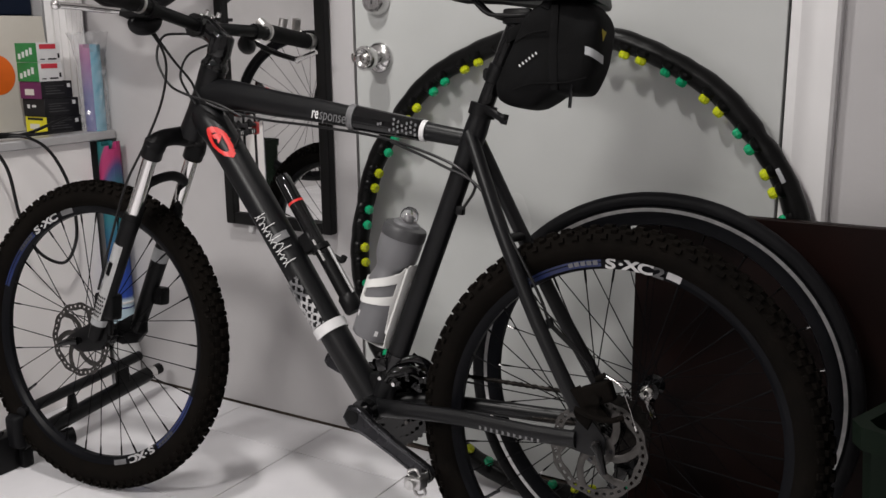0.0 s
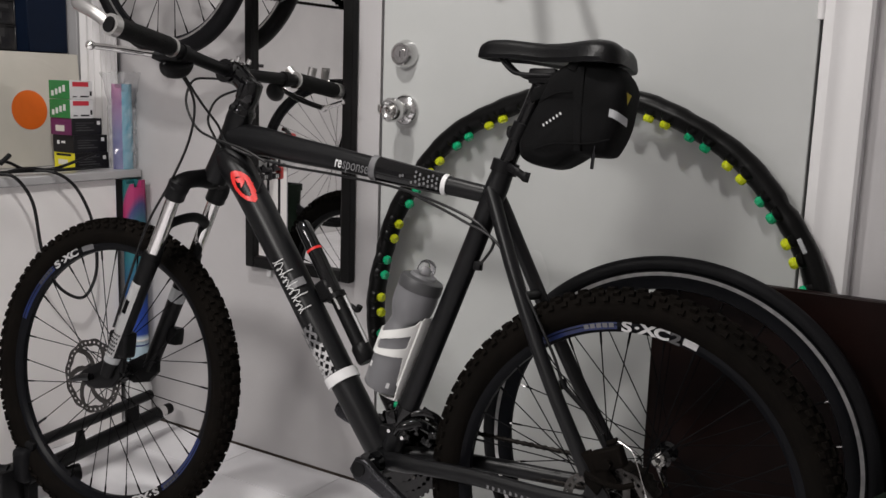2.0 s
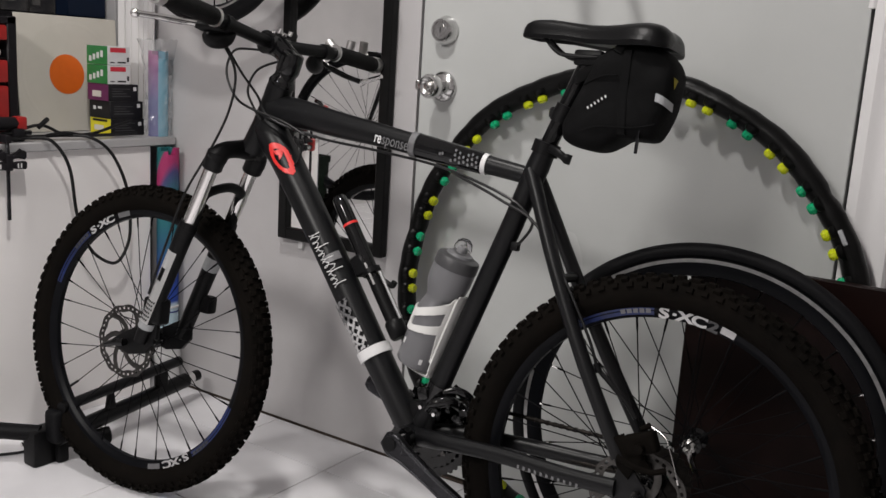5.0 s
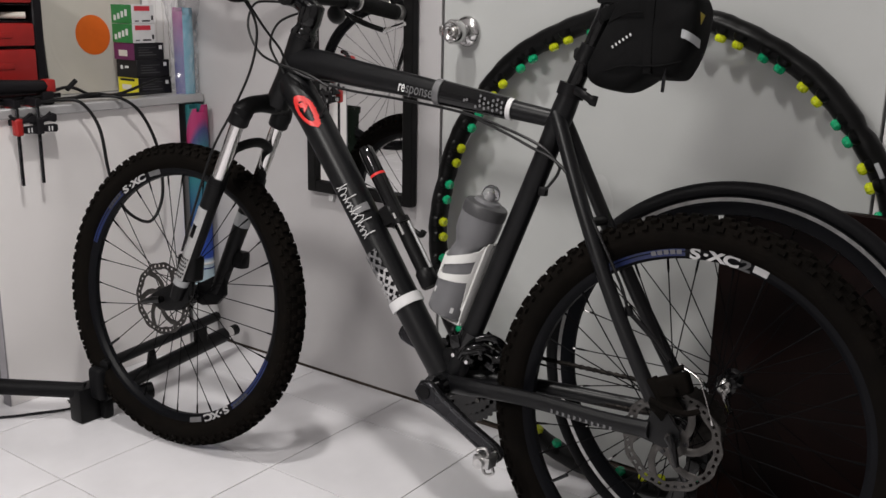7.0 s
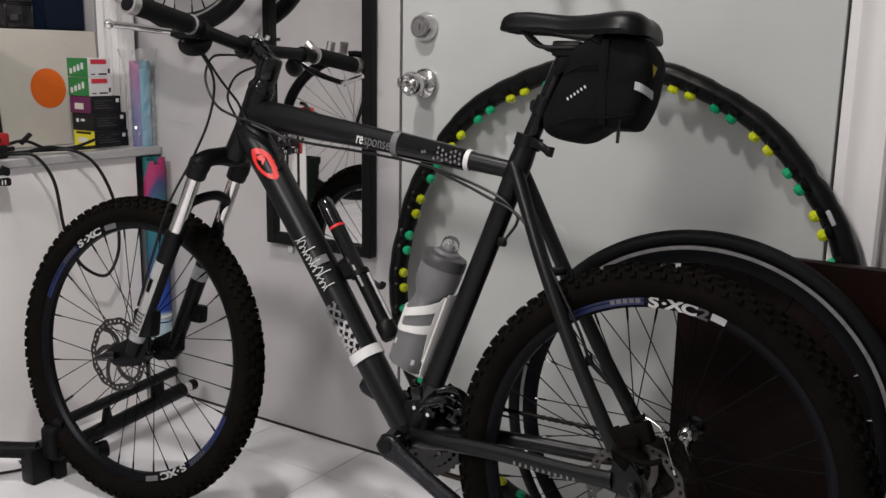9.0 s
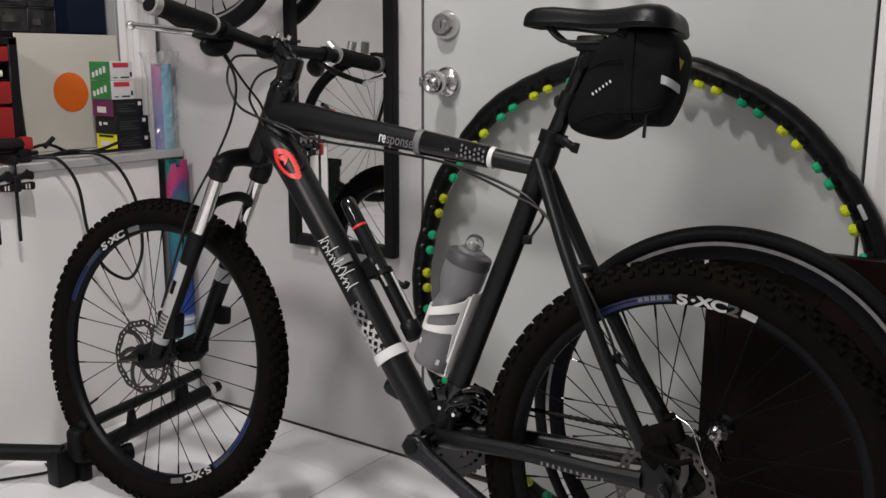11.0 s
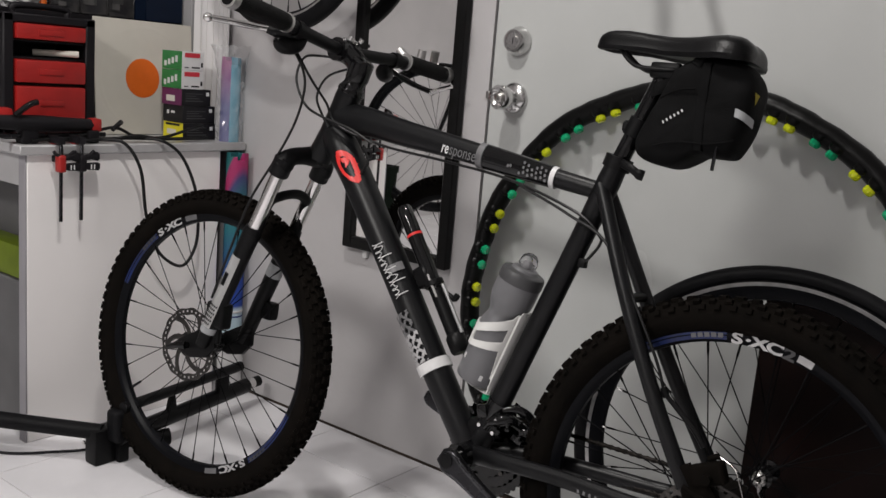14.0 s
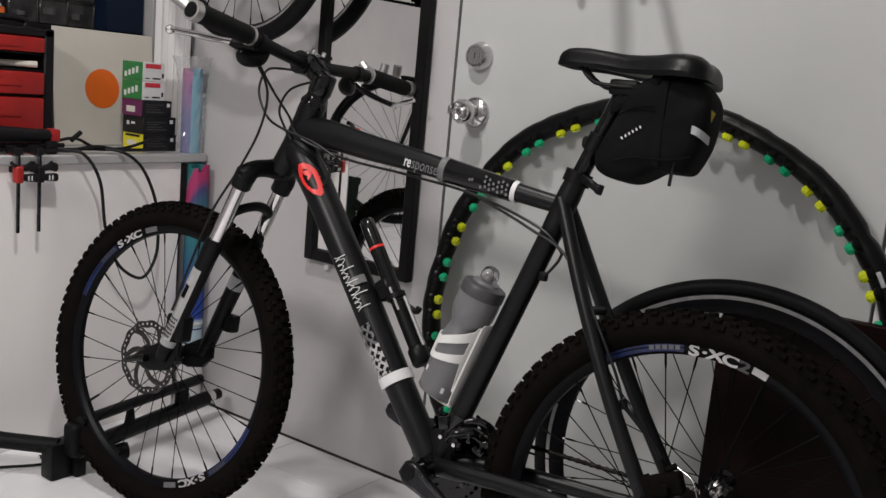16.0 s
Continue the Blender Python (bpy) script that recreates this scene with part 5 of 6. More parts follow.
        part("bar_end", sweep(spline([be + Vector(h) for h in horn], 5), 0.0112 if s > 0 else 0.0100, 14), ALU, hb, "silver bar end")
        lc = Vector((0.886, 0.150 * s, 1.002))
        part("brake_lever_or_shadow_bar", sweep(spline([lc + Vector((-0.012, -0.018 * s, 0.006)), lc + Vector((0.004, 0.0, 0.004)), lc + Vector((0.022, 0.018 * s, 0.0)), lc + Vector((0.034, 0.034 * s, -0.002))], 4), [0.009, 0.013, 0.015, 0.016, 0.016, 0.016, 0.015, 0.014, 0.013, 0.012, 0.010, 0.008, 0.006], 16), PLAST, hb, "black brake lever housing")
        blade = [lc + Vector((0.028, 0.026, 0.0)), lc + Vector((0.044, 0.058, -0.001)), lc + Vector((0.060, 0.098, -0.002)), lc + Vector((0.074, 0.132, -0.004))] if s > 0 else [lc + Vector((0.024, -0.030, -0.006)), lc + Vector((0.018, -0.066, -0.018)), lc + Vector((0.004, -0.106, -0.028)), lc + Vector((-0.012, -0.136, -0.034))]
        part("lever_blade", sweep(spline(blade, 5), [0.0058] * 5 + [0.0066] * 5 + [0.0060] * 6, 12, flat=0.8, up=(0, 0, 1)), CHROME if s > 0 else GLOSSB, hb, "polished lever blade" if s > 0 else "black lever blade")
        if s < 0:
            part("lever_end", sweep([(0.8706, -0.29, 0.9667), (0.845, -0.292, 0.9755), (0.8194, -0.292, 0.984)], [0.006, 0.0055, 0.005], 12), CHROME, hb, "polished lever end")
        tipv = blade[-1] + (blade[-1] - blade[-2]).normalized() * 0.006
        part("lever_tip", lathe([(0, -0.0085), (0.005, -0.007), (0.0082, -0.003), (0.0085, 0), (0.0082, 0.003), (0.005, 0.007), (0, 0.0085)], 18, pose(*tipv)), CHROME, hb, "polished ball end")
        part("clamp_band", sweep([Vector((0.8755, 0.142 * s, 1.0095)), Vector((0.8745, 0.158 * s, 1.011))], 0.0165, 18), PLAST, hb)
        part("shifter", sweep(spline([lc + Vector((-0.006, -0.030 * s, -0.004)), lc + Vector((0.004, -0.016 * s, -0.018)), lc + Vector((0.014, 0.006 * s, -0.022)), lc + Vector((0.016, 0.026 * s, -0.018))], 4), [0.005, 0.009, 0.012, 0.0145, 0.0165, 0.0175, 0.018, 0.018, 0.0175, 0.016, 0.0135, 0.010, 0.005], 20), PLAST, hb, "black gear shifter")
    part("accessory_tube", lathe([(0.0085, 0.0), (0.0105, 0.0), (0.0105, 0.040), (0.0085, 0.040), (0.0085, 0.030), (0, 0.030)], 18, along((0.868, -0.19, 1.012), (0.902, -0.19, 1.041))), ALU, hb, "short open silver tube on the bar")
    part("tube_bore", lathe([(0, 0.0305), (0.0083, 0.0305), (0.0083, 0.0395), (0, 0.0385)], 18, along((0.868, -0.19, 1.012), (0.902, -0.19, 1.041))), CABLE, hb, "dark tube mouth")
    # cables
    def cable(pts, r=0.0026):
        part("brake_cable", sweep(spline(pts, 8), r, 8), CABLE, k)
    cable([(0.9089, 0.13, 0.9863), (0.8863, 0.11, 0.944), (0.8927, 0.09, 0.9047), (0.914, 0.08, 0.8427), (0.9498, 0.08, 0.7698), (0.9961, 0.087, 0.6806), (1.03, 0.088, 0.58), (1.07, 0.085, 0.46)])
    cable([(0.9002, 0.13, 0.9839), (0.891, 0.08, 0.931), (0.8733, 0.045, 0.890), (0.845, 0.034, 0.850), (0.74, 0.012, 0.824), (0.60, 0.006, 0.813), (0.45, 0.008, 0.797), (0.309, 0.026, 0.762), (0.259, 0.030, 0.731), (0.257, 0.026, 0.716), (0.272, 0.018, 0.696), (0.287, 0.010, 0.681)])
    cable([(0.925, -0.06, 0.990), (0.9648, -0.02, 0.9889), (0.9734, 0.02, 0.977), (0.9571, 0.05, 0.9311), (0.9161, 0.06, 0.8828), (0.8794, 0.05, 0.8631), (0.8083, 0.036, 0.8453), (0.76, 0.026, 0.825)])
    cable([(0.905, -0.10, 0.985), (0.9221, -0.05, 0.9686), (0.9426, -0.02, 0.9451), (0.9231, 0.02, 0.9013), (0.8895, 0.032, 0.8651), (0.872, 0.030, 0.845)])
    cable([(0.43, 0.016, 0.792), (0.32, 0.030, 0.756), (0.236, 0.034, 0.715), (0.131, 0.046, 0.575), (0.100, 0.044, 0.513)])
    cable([(0.100, 0.044, 0.513), (0.074, 0.040, 0.491), (0.048, 0.036, 0.468), (0.029, 0.036, 0.447)], 0.0040)
    part("cable_stop", sweep([(0.103, 0.044, 0.521), (0.096, 0.044, 0.507)], 0.0058, 12), PLAST, k)
    part("cable_end", sweep(spline([(0.035, -0.05, 0.425), (-0.005, -0.06, 0.400), (-0.012, -0.075, 0.37), (-0.035, -0.085, 0.325)], 5), 0.0022, 8), CHROME, k, "bright bare cable end")
    cable([(0.80, 0.0, 0.815), (0.775, 0.012, 0.79), (0.785, 0.02, 0.755), (0.80, 0.02, 0.735)])
    return k


def saddle():
    b = bmesh.new()
    rows = []
    # x along the bike, half width, top, side depth
    prof = [(0.330, 0.009, 1.046, 0.009), (0.323, 0.016, 1.0595, 0.025), (0.300, 0.021, 1.0665, 0.034), (0.25, 0.026, 1.064, 0.033), (0.20, 0.034, 1.059, 0.034), (0.15, 0.050, 1.060, 0.038), (0.115, 0.062, 1.063, 0.041), (0.087, 0.064, 1.062, 0.040), (0.070, 0.057, 1.054, 0.033), (0.063, 0.042, 1.041, 0.018)]
    for x, hw, top, dp in prof:
        sec = []
        n = 14
        for i in range(n + 1):
            t = -1 + 2 * i / n
            yy = hw * math.sin(t * math.pi / 2)
            zz = top - dp * (abs(t) ** 3.2) - 0.004 * math.exp(-(t * 4) ** 2)
            sec.append((x, yy, zz))
        for i in range(n - 1, 0, -3):
            t = -1 + 2 * i / n
            sec.append((x, hw * 0.86 * t, top - dp * 0.75 - 0.004))
        rows.append([b.verts.new(s) for s in sec])
    for p, q in zip(rows, rows[1:]):
        for i in range(len(p)):
            j = (i + 1) % len(p)
            b.faces.new((p[i], p[j], q[j], q[i]))
    b.faces.new(rows[0])
    b.faces.new(rows[-1][::-1])
    bmesh.ops.recalc_face_normals(b, faces=b.faces[:])
    bmesh.ops.subdivide_edges(b, edges=b.edges[:], cuts=1, use_grid_fill=True, smooth=0.6)
    return b


bike = mountain_bike()
BM = bike.matrix_world.copy()


def saddle_bag():
    t = thing("saddle_bag", "black nylon saddle bag with grey reflective strip under the saddle", "saddle bag", BM @ pose(0.0081, 0, 0) @ Matrix.Diagonal((0.901, 0.94, 1.0, 1)))
    out = [(0.192, 1.004), (0.204, 0.976), (0.219, 0.944), (0.235, 0.909), (0.2415, 0.887), (0.232, 0.866), (0.203, 0.857), (0.171, 0.8555), (0.149, 0.865), (0.126, 0.878), (0.102, 0.879), (0.076, 0.881), (0.063, 0.898), (0.053, 0.9225), (0.0478, 0.951), (0.0462, 0.976), (0.0472, 0.993), (0.056, 1.008), (0.075, 1.022), (0.11, 1.028), (0.16, 1.024)]
    loop = [(p.x, p.z) for p in spline([(x, 0, z) for x, z in out + out[:1]], 4)][:-1]
    cx, cz = 0.140, 0.940
    b = bmesh.new()
    rows = []
    for w, s in ((-0.052, 0.55), (-0.051, 0.75), (-0.046, 0.90), (-0.036, 0.975), (-0.020, 1.0), (0.0, 1.0), (0.020, 1.0), (0.036, 0.975), (0.046, 0.90), (0.051, 0.75), (0.052, 0.55)):
        rows.append([b.verts.new((cx + (x - cx) * s + 0.0012 * noise.noise(Vector((x * 40, w * 40, z * 40))), w * (1 + 0.05 * noise.noise(Vector((x * 25, 3, z * 25)))), cz + (z - cz) * s)) for x, z in loop])
    for p, q in zip(rows, rows[1:]):
        for i in range(len(p)):
            i2 = (i + 1) % len(p)
            b.faces.new((p[i], p[i2], q[i2], q[i]))
    for row in (rows[0], rows[-1]):
        c = b.verts.new((cx, row[0].co.y * 1.02, cz))
        for i in range(len(row)):
            b.faces.new((row[i], row[(i + 1) % len(row)], c))
    bmesh.ops.recalc_face_normals(b, faces=b.faces[:])
    part("pouch", b, CLOTH, t)
    part("expansion_gusset", plate([(0.135, 1.016), (0.136, 0.94), (0.128, 0.884), (0.113, 0.884), (0.118, 0.94), (0.121, 1.016)], -0.0545, 0.0545, 0.003), CLOTH, t)
    polar = sorted((math.atan2(z - cz, x - cx), math.hypot(x - cx, z - cz)) for x, z in loop)

    def skin(x, z):
        """How far out the pouch's side lies over x and z."""
        a, r = math.atan2(z - cz, x - cx), math.hypot(x - cx, z - cz)
        s = r / min(polar, key=lambda q: abs(q[0] - a))[1]
        for (s0, w0), (s1, w1) in zip(((0.0, 0.0525), (0.55, 0.052), (0.75, 0.051), (0.90, 0.046), (0.975, 0.036)), ((0.55, 0.052), (0.75, 0.051), (0.90, 0.046), (0.975, 0.036), (1.01, 0.020))):
            if s <= s1:
                return w0 + (w1 - w0) * (s - s0) / (s1 - s0)
        return 0.02
    b = bmesh.new()
    rows = []
    for i in range(11):
        th = radians(78) * i / 10
        x, w = 0.0685 - 0.0225 * math.sin(th) ** 0.7, 0.0530 * math.cos(th) ** 0.6
        z = 0.9395 - 0.012 * i / 10
        rows.append([b.verts.new((x - 0.001 * math.sin(th), w + 0.001, z + dz)) for dz in (0.0, 0.006, 0.0125)])
    for p, q in zip(rows, rows[1:]):
        for i in range(2):
            b.faces.new((p[i], p[i + 1], q[i + 1], q[i]))
    bmesh.ops.recalc_face_normals(b, faces=b.faces[:])
    bmesh.ops.solidify(b, geom=b.faces[:], thickness=0.0012)
    part("reflective_strip", b, REFLECT, t, "grey reflective strip")

    b = bmesh.new()
    tri = [b.verts.new(p) for p in ((0.0468, 0.036, 0.980), (0.0440, 0.018, 0.977), (0.0455, 0.030, 0.961))]
    b.faces.new(tri)
    bmesh.ops.solidify(b, geom=b.faces[:], thickness=0.0015)
    part("yellow_tag", b, YELP, t, "small yellow tag")
    for i in range(6):
        c = Vector((0.1875, 0.0552, 0.9215)).lerp(Vector((0.1575, 0.0560, 0.9410)), i / 5)
        part("brand_block", box(-0.0012, 0.0012, -0.002, 0.0006, -0.0021, 0.0021), WHITEP, t, "plain white brand block").matrix_basis = pose(c.x, c.y - 0.001, c.z, 0, 35, 0)
    part("zip_pull", sweep([(0.090, 0.046, 0.894), (0.0895, 0.051, 0.876), (0.0898, 0.051, 0.857)], [0.0036, 0.0050, 0.0046], 8, flat=0.6), DARKALU, t, "hanging zip pull")
    part("strap", sweep(spline([(0.20, 0.018, 0.985), (0.228, 0.022, 0.972), (0.236, 0.0, 0.968), (0.228, -0.022, 0.972), (0.20, -0.018, 0.985)], 5), 0.010, 8, flat=0.16, up=(0, 0, 1)), CLOTH, t)
    part("zip_line", sweep(spline([(0.222, 0.040, 0.878), (0.195, 0.052, 0.885), (0.160, 0.056, 0.893), (0.100, 0.054, 0.896), (0.066, 0.044, 0.905)], 5), 0.0016, 6), CLOTH, t)
    part("front_seam", sweep(spline([(0.205, 0.046, 0.958), (0.170, 0.0555, 0.972), (0.140, 0.0570, 0.975)], 5), 0.0014, 6), CLOTH, t)
    part("strap", sweep(spline([(0.150, 0.050, 1.012), (0.140, 0.040, 1.030), (0.125, 0.0, 1.036)], 5), 0.009, 8, flat=0.18, up=(1, 0, 0)), CLOTH, t)


saddle_bag()


def bottle():
    base, top = Vector((0.4625, 0, 0.4370)), Vector((0.3880, 0, 0.6820))
    m = BM @ along(base, top)
    t = thing("water_bottle", "translucent grey sports bottle with clear dome cap in a white cage", "bottle", m)
    part("body", lathe([(0, 0.0), (0.033, 0.0), (0.0362, 0.004), (0.0365, 0.02), (0.0365, 0.100), (0.0355, 0.110), (0.0330, 0.120), (0.0302, 0.128), (0.0296, 0.134), (0.0312, 0.141), (0.0350, 0.149), (0.0382, 0.160), (0.0394, 0.174), (0.0394, 0.188), (0.0386, 0.196), (0, 0.196)], 48), BOTTLE, t)
    part("cap", lathe([(0.0, 0.195), (0.0395, 0.195), (0.0402, 0.198), (0.0398, 0.212), (0.0380, 0.216), (0.030, 0.219), (0.0, 0.220)], 40), CAPG, t, "dark grey screw cap")
    part("cap_ring", lathe([(0.0, 0.2195), (0.026, 0.2185), (0.023, 0.2235), (0.0185, 0.225), (0, 0.225)], 36), BOTTLE, t)
    d = part("dome", lathe([(0.0165, 0.222), (0.0165, 0.236), (0.0140, 0.245), (0.008, 0.2505), (0, 0.252)], 28), CLEARP, t, "clear plastic dome")
    part("nozzle", lathe([(0, 0.2245), (0.0065, 0.2245), (0.0070, 0.232), (0.0045, 0.237), (0, 0.237)], 20), BOTTLEC, t)
    # cage: two hoops and a spine on the seat tube side
    c = thing("bottle_cage", "white plastic bottle cage bolted to the seat tube", "bottle cage", m)
    rr = 0.0395
    # local x axis points away from or towards the seat tube: found from the axis
    loc = (m.inverted() @ (BM @ Vector((0.39, 0, 0.45)))) - Vector((0, 0, 0))
    a_seat = math.degrees(math.atan2(loc.y, loc.x))
    sgn = (m.inverted() @ (BM @ Vector((0.466, 0.1, 0.439))))
    a_cam = math.degrees(math.atan2(sgn.y, sgn.x))
    dirn = 1 if ((a_cam - a_seat + 540) % 360 - 180) > 0 else -1
    for z, a in ((0.040, 128), (0.018, 50)):
        part("print_mark", box(0.0362, 0.0371, -0.003, 0.003, -0.005, 0.005), CARDW, t, "small worn white print").matrix_basis = pose(0, 0, z, 0, 0, a_seat + a * dirn)
    def mix(v, v0, v1, a, b):
        return a + (b - a) * min(1, max(0, (v - v0) / (v1 - v0)))

    def solid(a, z):
        """Whether the moulded shell covers angle a (from the seat tube) at height z."""
        top = mix(a, 18, 36, 0.158, 0.142) if a < 36 else mix(a, 36, 125, 0.140, 0.106)
        if z > top or z < -0.006:
            return False
        if z > mix(a, 38, 120, 0.1185, 0.0905):
            return True
        if mix(a, 38, 125, 0.076, 0.0615) < z < mix(a, 38, 120, 0.0945, 0.0745):
            return True
        if a > 126:
            return z > 0.0615
        return a < (39 if z > 0.078 else mix(z, 0.0, 0.078, 22, 39))
    for s in (1, -1):
        b = bmesh.new()
        grid = {}
        na, nz, da, dz = 90, 110, 2.0, 0.0015

        def vert(i, k):
            if (i, k) not in grid:
                ang = radians(a_seat + i * da * dirn * s)
                r = rr + (0.003 if i * da < 25 else 0.0)
                grid[i, k] = b.verts.new((r * math.cos(ang), r * math.sin(ang), -0.006 + k * dz))
            return grid[i, k]
        for i in range(na):
            for k in range(nz):
                if solid((i + 0.5) * da, -0.006 + (k + 0.5) * dz):
                    b.faces.new((vert(i, k), vert(i + 1, k), vert(i + 1, k + 1), vert(i, k + 1)))
        edge = [v for v in b.verts if v.is_boundary]
        for _ in range(4):
            bmesh.ops.smooth_vert(b, verts=edge, factor=0.5, use_axis_x=True, use_axis_y=True, use_axis_z=True)
        bmesh.ops.recalc_face_normals(b, faces=b.faces[:])
        bmesh.ops.solidify(b, geom=b.faces[:], thickness=0.0026)
        part("cage_shell", b, CAGE, c, "moulded white band with two windows")
    x, yv = math.cos(radians(a_seat)), math.sin(radians(a_seat))
    part("foot", sweep(spline([(x * 0.043, yv * 0.043, -0.004), (x * 0.03, yv * 0.03, -0.0075), (0, 0, -0.008), (-x * 0.018, -yv * 0.018, -0.006)], 4), 0.012, 10, flat=0.3, up=(-yv, x, 0)), CAGE, c)


bottle()


def pump():
    a, b = Vector((0.691, -0.014, 0.716)), Vector((0.517, -0.014, 0.485))
    t = thing("bicycle_pump", "slim black mini pump strapped along the down tube", "pump", BM)
    d = (b - a).normalized()
    L = (b - a).length
    q = lambda s: a + d * (L * s)
    part("barrel", sweep([q(0.0), q(0.02), q(0.10), q(0.45), q(0.62)], [0.0105, 0.0142, 0.0148, 0.0148, 0.0140], 18), GLOSSB, t)
    part("red_ring", sweep([q(0.207), q(0.224)], 0.0154, 18), REDP, t, "red ring")
    part("silver_line", sweep([q(0.50) + Vector((-0.004, 0.0150, 0.0)), q(0.66) + Vector((-0.004, 0.0150, 0))], 0.0030, 8), CHROME, t, "bright metal strip")
    part("shaft", sweep([q(0.60), q(0.93)], 0.0140, 16), PLAST, t)
    part("head", sweep([q(0.92), q(0.94), q(1.03), q(1.05)], [0.0145, 0.0185, 0.0185, 0.015], 16), PLAST, t)
    part("lever", sweep(spline([q(0.64) + Vector((-0.012, 0.0, 0.006)), q(0.70) + Vector((-0.026, 0, 0.012)), q(0.69) + Vector((-0.034, 0.0, 0.018))], 4), 0.006, 10), PLAST, t)
    part("bracket", sweep([q(0.55), q(0.585)], 0.0190, 18), PLAST, t)
    part("hose", sweep([q(0.60) + Vector((-0.016, 0.004, 0.012)), q(0.94) + Vector((-0.016, 0.004, 0.012))], 0.0038, 8), BRAKEY, t, "grey metal rod of the pump")
    part("clip", box(-0.02, 0.01, -0.012, 0.012, -0.02, 0.02, 0.004), PLAST, t).matrix_basis = Matrix.Translation(q(0.5) + Vector((0.014, 0.006, -0.010))) @ pose(0, 0, 0, 0, 37, 0)


pump()


# ---- things leaning on the door ----
def exercise_hoop():
    m = pose(-0.733, -0.053, 0.481, -3.3)
    t = thing("exercise_hoop", "large black wrapped exercise hoop with yellow and green balls", "hoop", m)
    R, n = 0.4855, 160

    def shoulder(deg):
        return 0.010 * math.exp(-(((deg + 40 + 180) % 360 - 180) / 26) ** 2)
    pts, rs = [], []
    for k in range(n):
        a = 2 * math.pi * k / n
        seg = abs(((k * 14 / n) % 1) - 0.5) * 2
        out = R + 0.004 * (1 - seg) + shoulder(math.degrees(a))
        zz = out * math.cos(a)
        pts.append((out * math.sin(a), 0, zz if zz > 0 else zz * 0.942))
        rs.append(0.0215 - (0.0028 if seg > 0.93 else 0.0) + 0.0008 * math.sin(k * 2.1))
    part("ring", sweep(pts, rs, 14, up=(0, 1, 0), closed=True), TAPE, t)
    ball = {}
    for k in range(-33, 33):
        kind = (k // 2) % 2
        deg = 18.0 + 10.8 * (k // 2) + (2.2 if k % 2 else -2.2)
        a = radians(deg)
        rad = R - 0.0065 + shoulder(deg) * 0.6
        zz = rad * math.cos(a)
        mm = pose(rad * math.sin(a), -0.013 if k % 2 else -0.010, zz if zz > 0 else zz * 0.942) @ pose(0, 0, 0, 0, deg + 180, 0)
        if kind not in ball:
            ball[kind] = part("massage_ball", lathe([(0, 0.004), (0.0070, 0.004), (0.0088, 0.0075), (0.0108, 0.011), (0.0108, 0.0165), (0.0080, 0.0205), (0, 0.0205)], 10), BALLG if kind else BALLY, t, "green clear faceted plastic ball" if kind else "yellow clear faceted plastic ball", False)
            ball[kind].matrix_basis = mm
        else:
            share("massage_ball", ball[kind], t, mm)
        if "socket" not in ball:
            ball["socket"] = part("ball_socket", lathe([(0.016, -0.006), (0.0150, 0.001), (0.0125, 0.0045), (0.0098, 0.0065), (0.0085, 0.0040), (0, 0.0035)], 14), TAPE, t, "black wrapped socket")
            ball["socket"].matrix_basis = mm
        else:
            share("ball_socket", ball["socket"], t, mm)
    part("paper_tag", box(-0.014, 0.014, -0.0245, -0.0205, -0.004, 0.004, 0.0018, 2), REFLECT, t, "small pale sticker").matrix_basis = pose((R + 0.006) * math.sin(1.059), 0, (R + 0.006) * math.cos(1.059), 0, 60.7)


exercise_hoop()


def leaning_board():
    b = box(-0.542, 0.46, -0.118, -0.098, 0.0, 0.655, 0.002)
    tagged(part("wooden_board", b, DARKWOOD), "dark brown stained wooden board standing against the door", "board")


leaning_board()


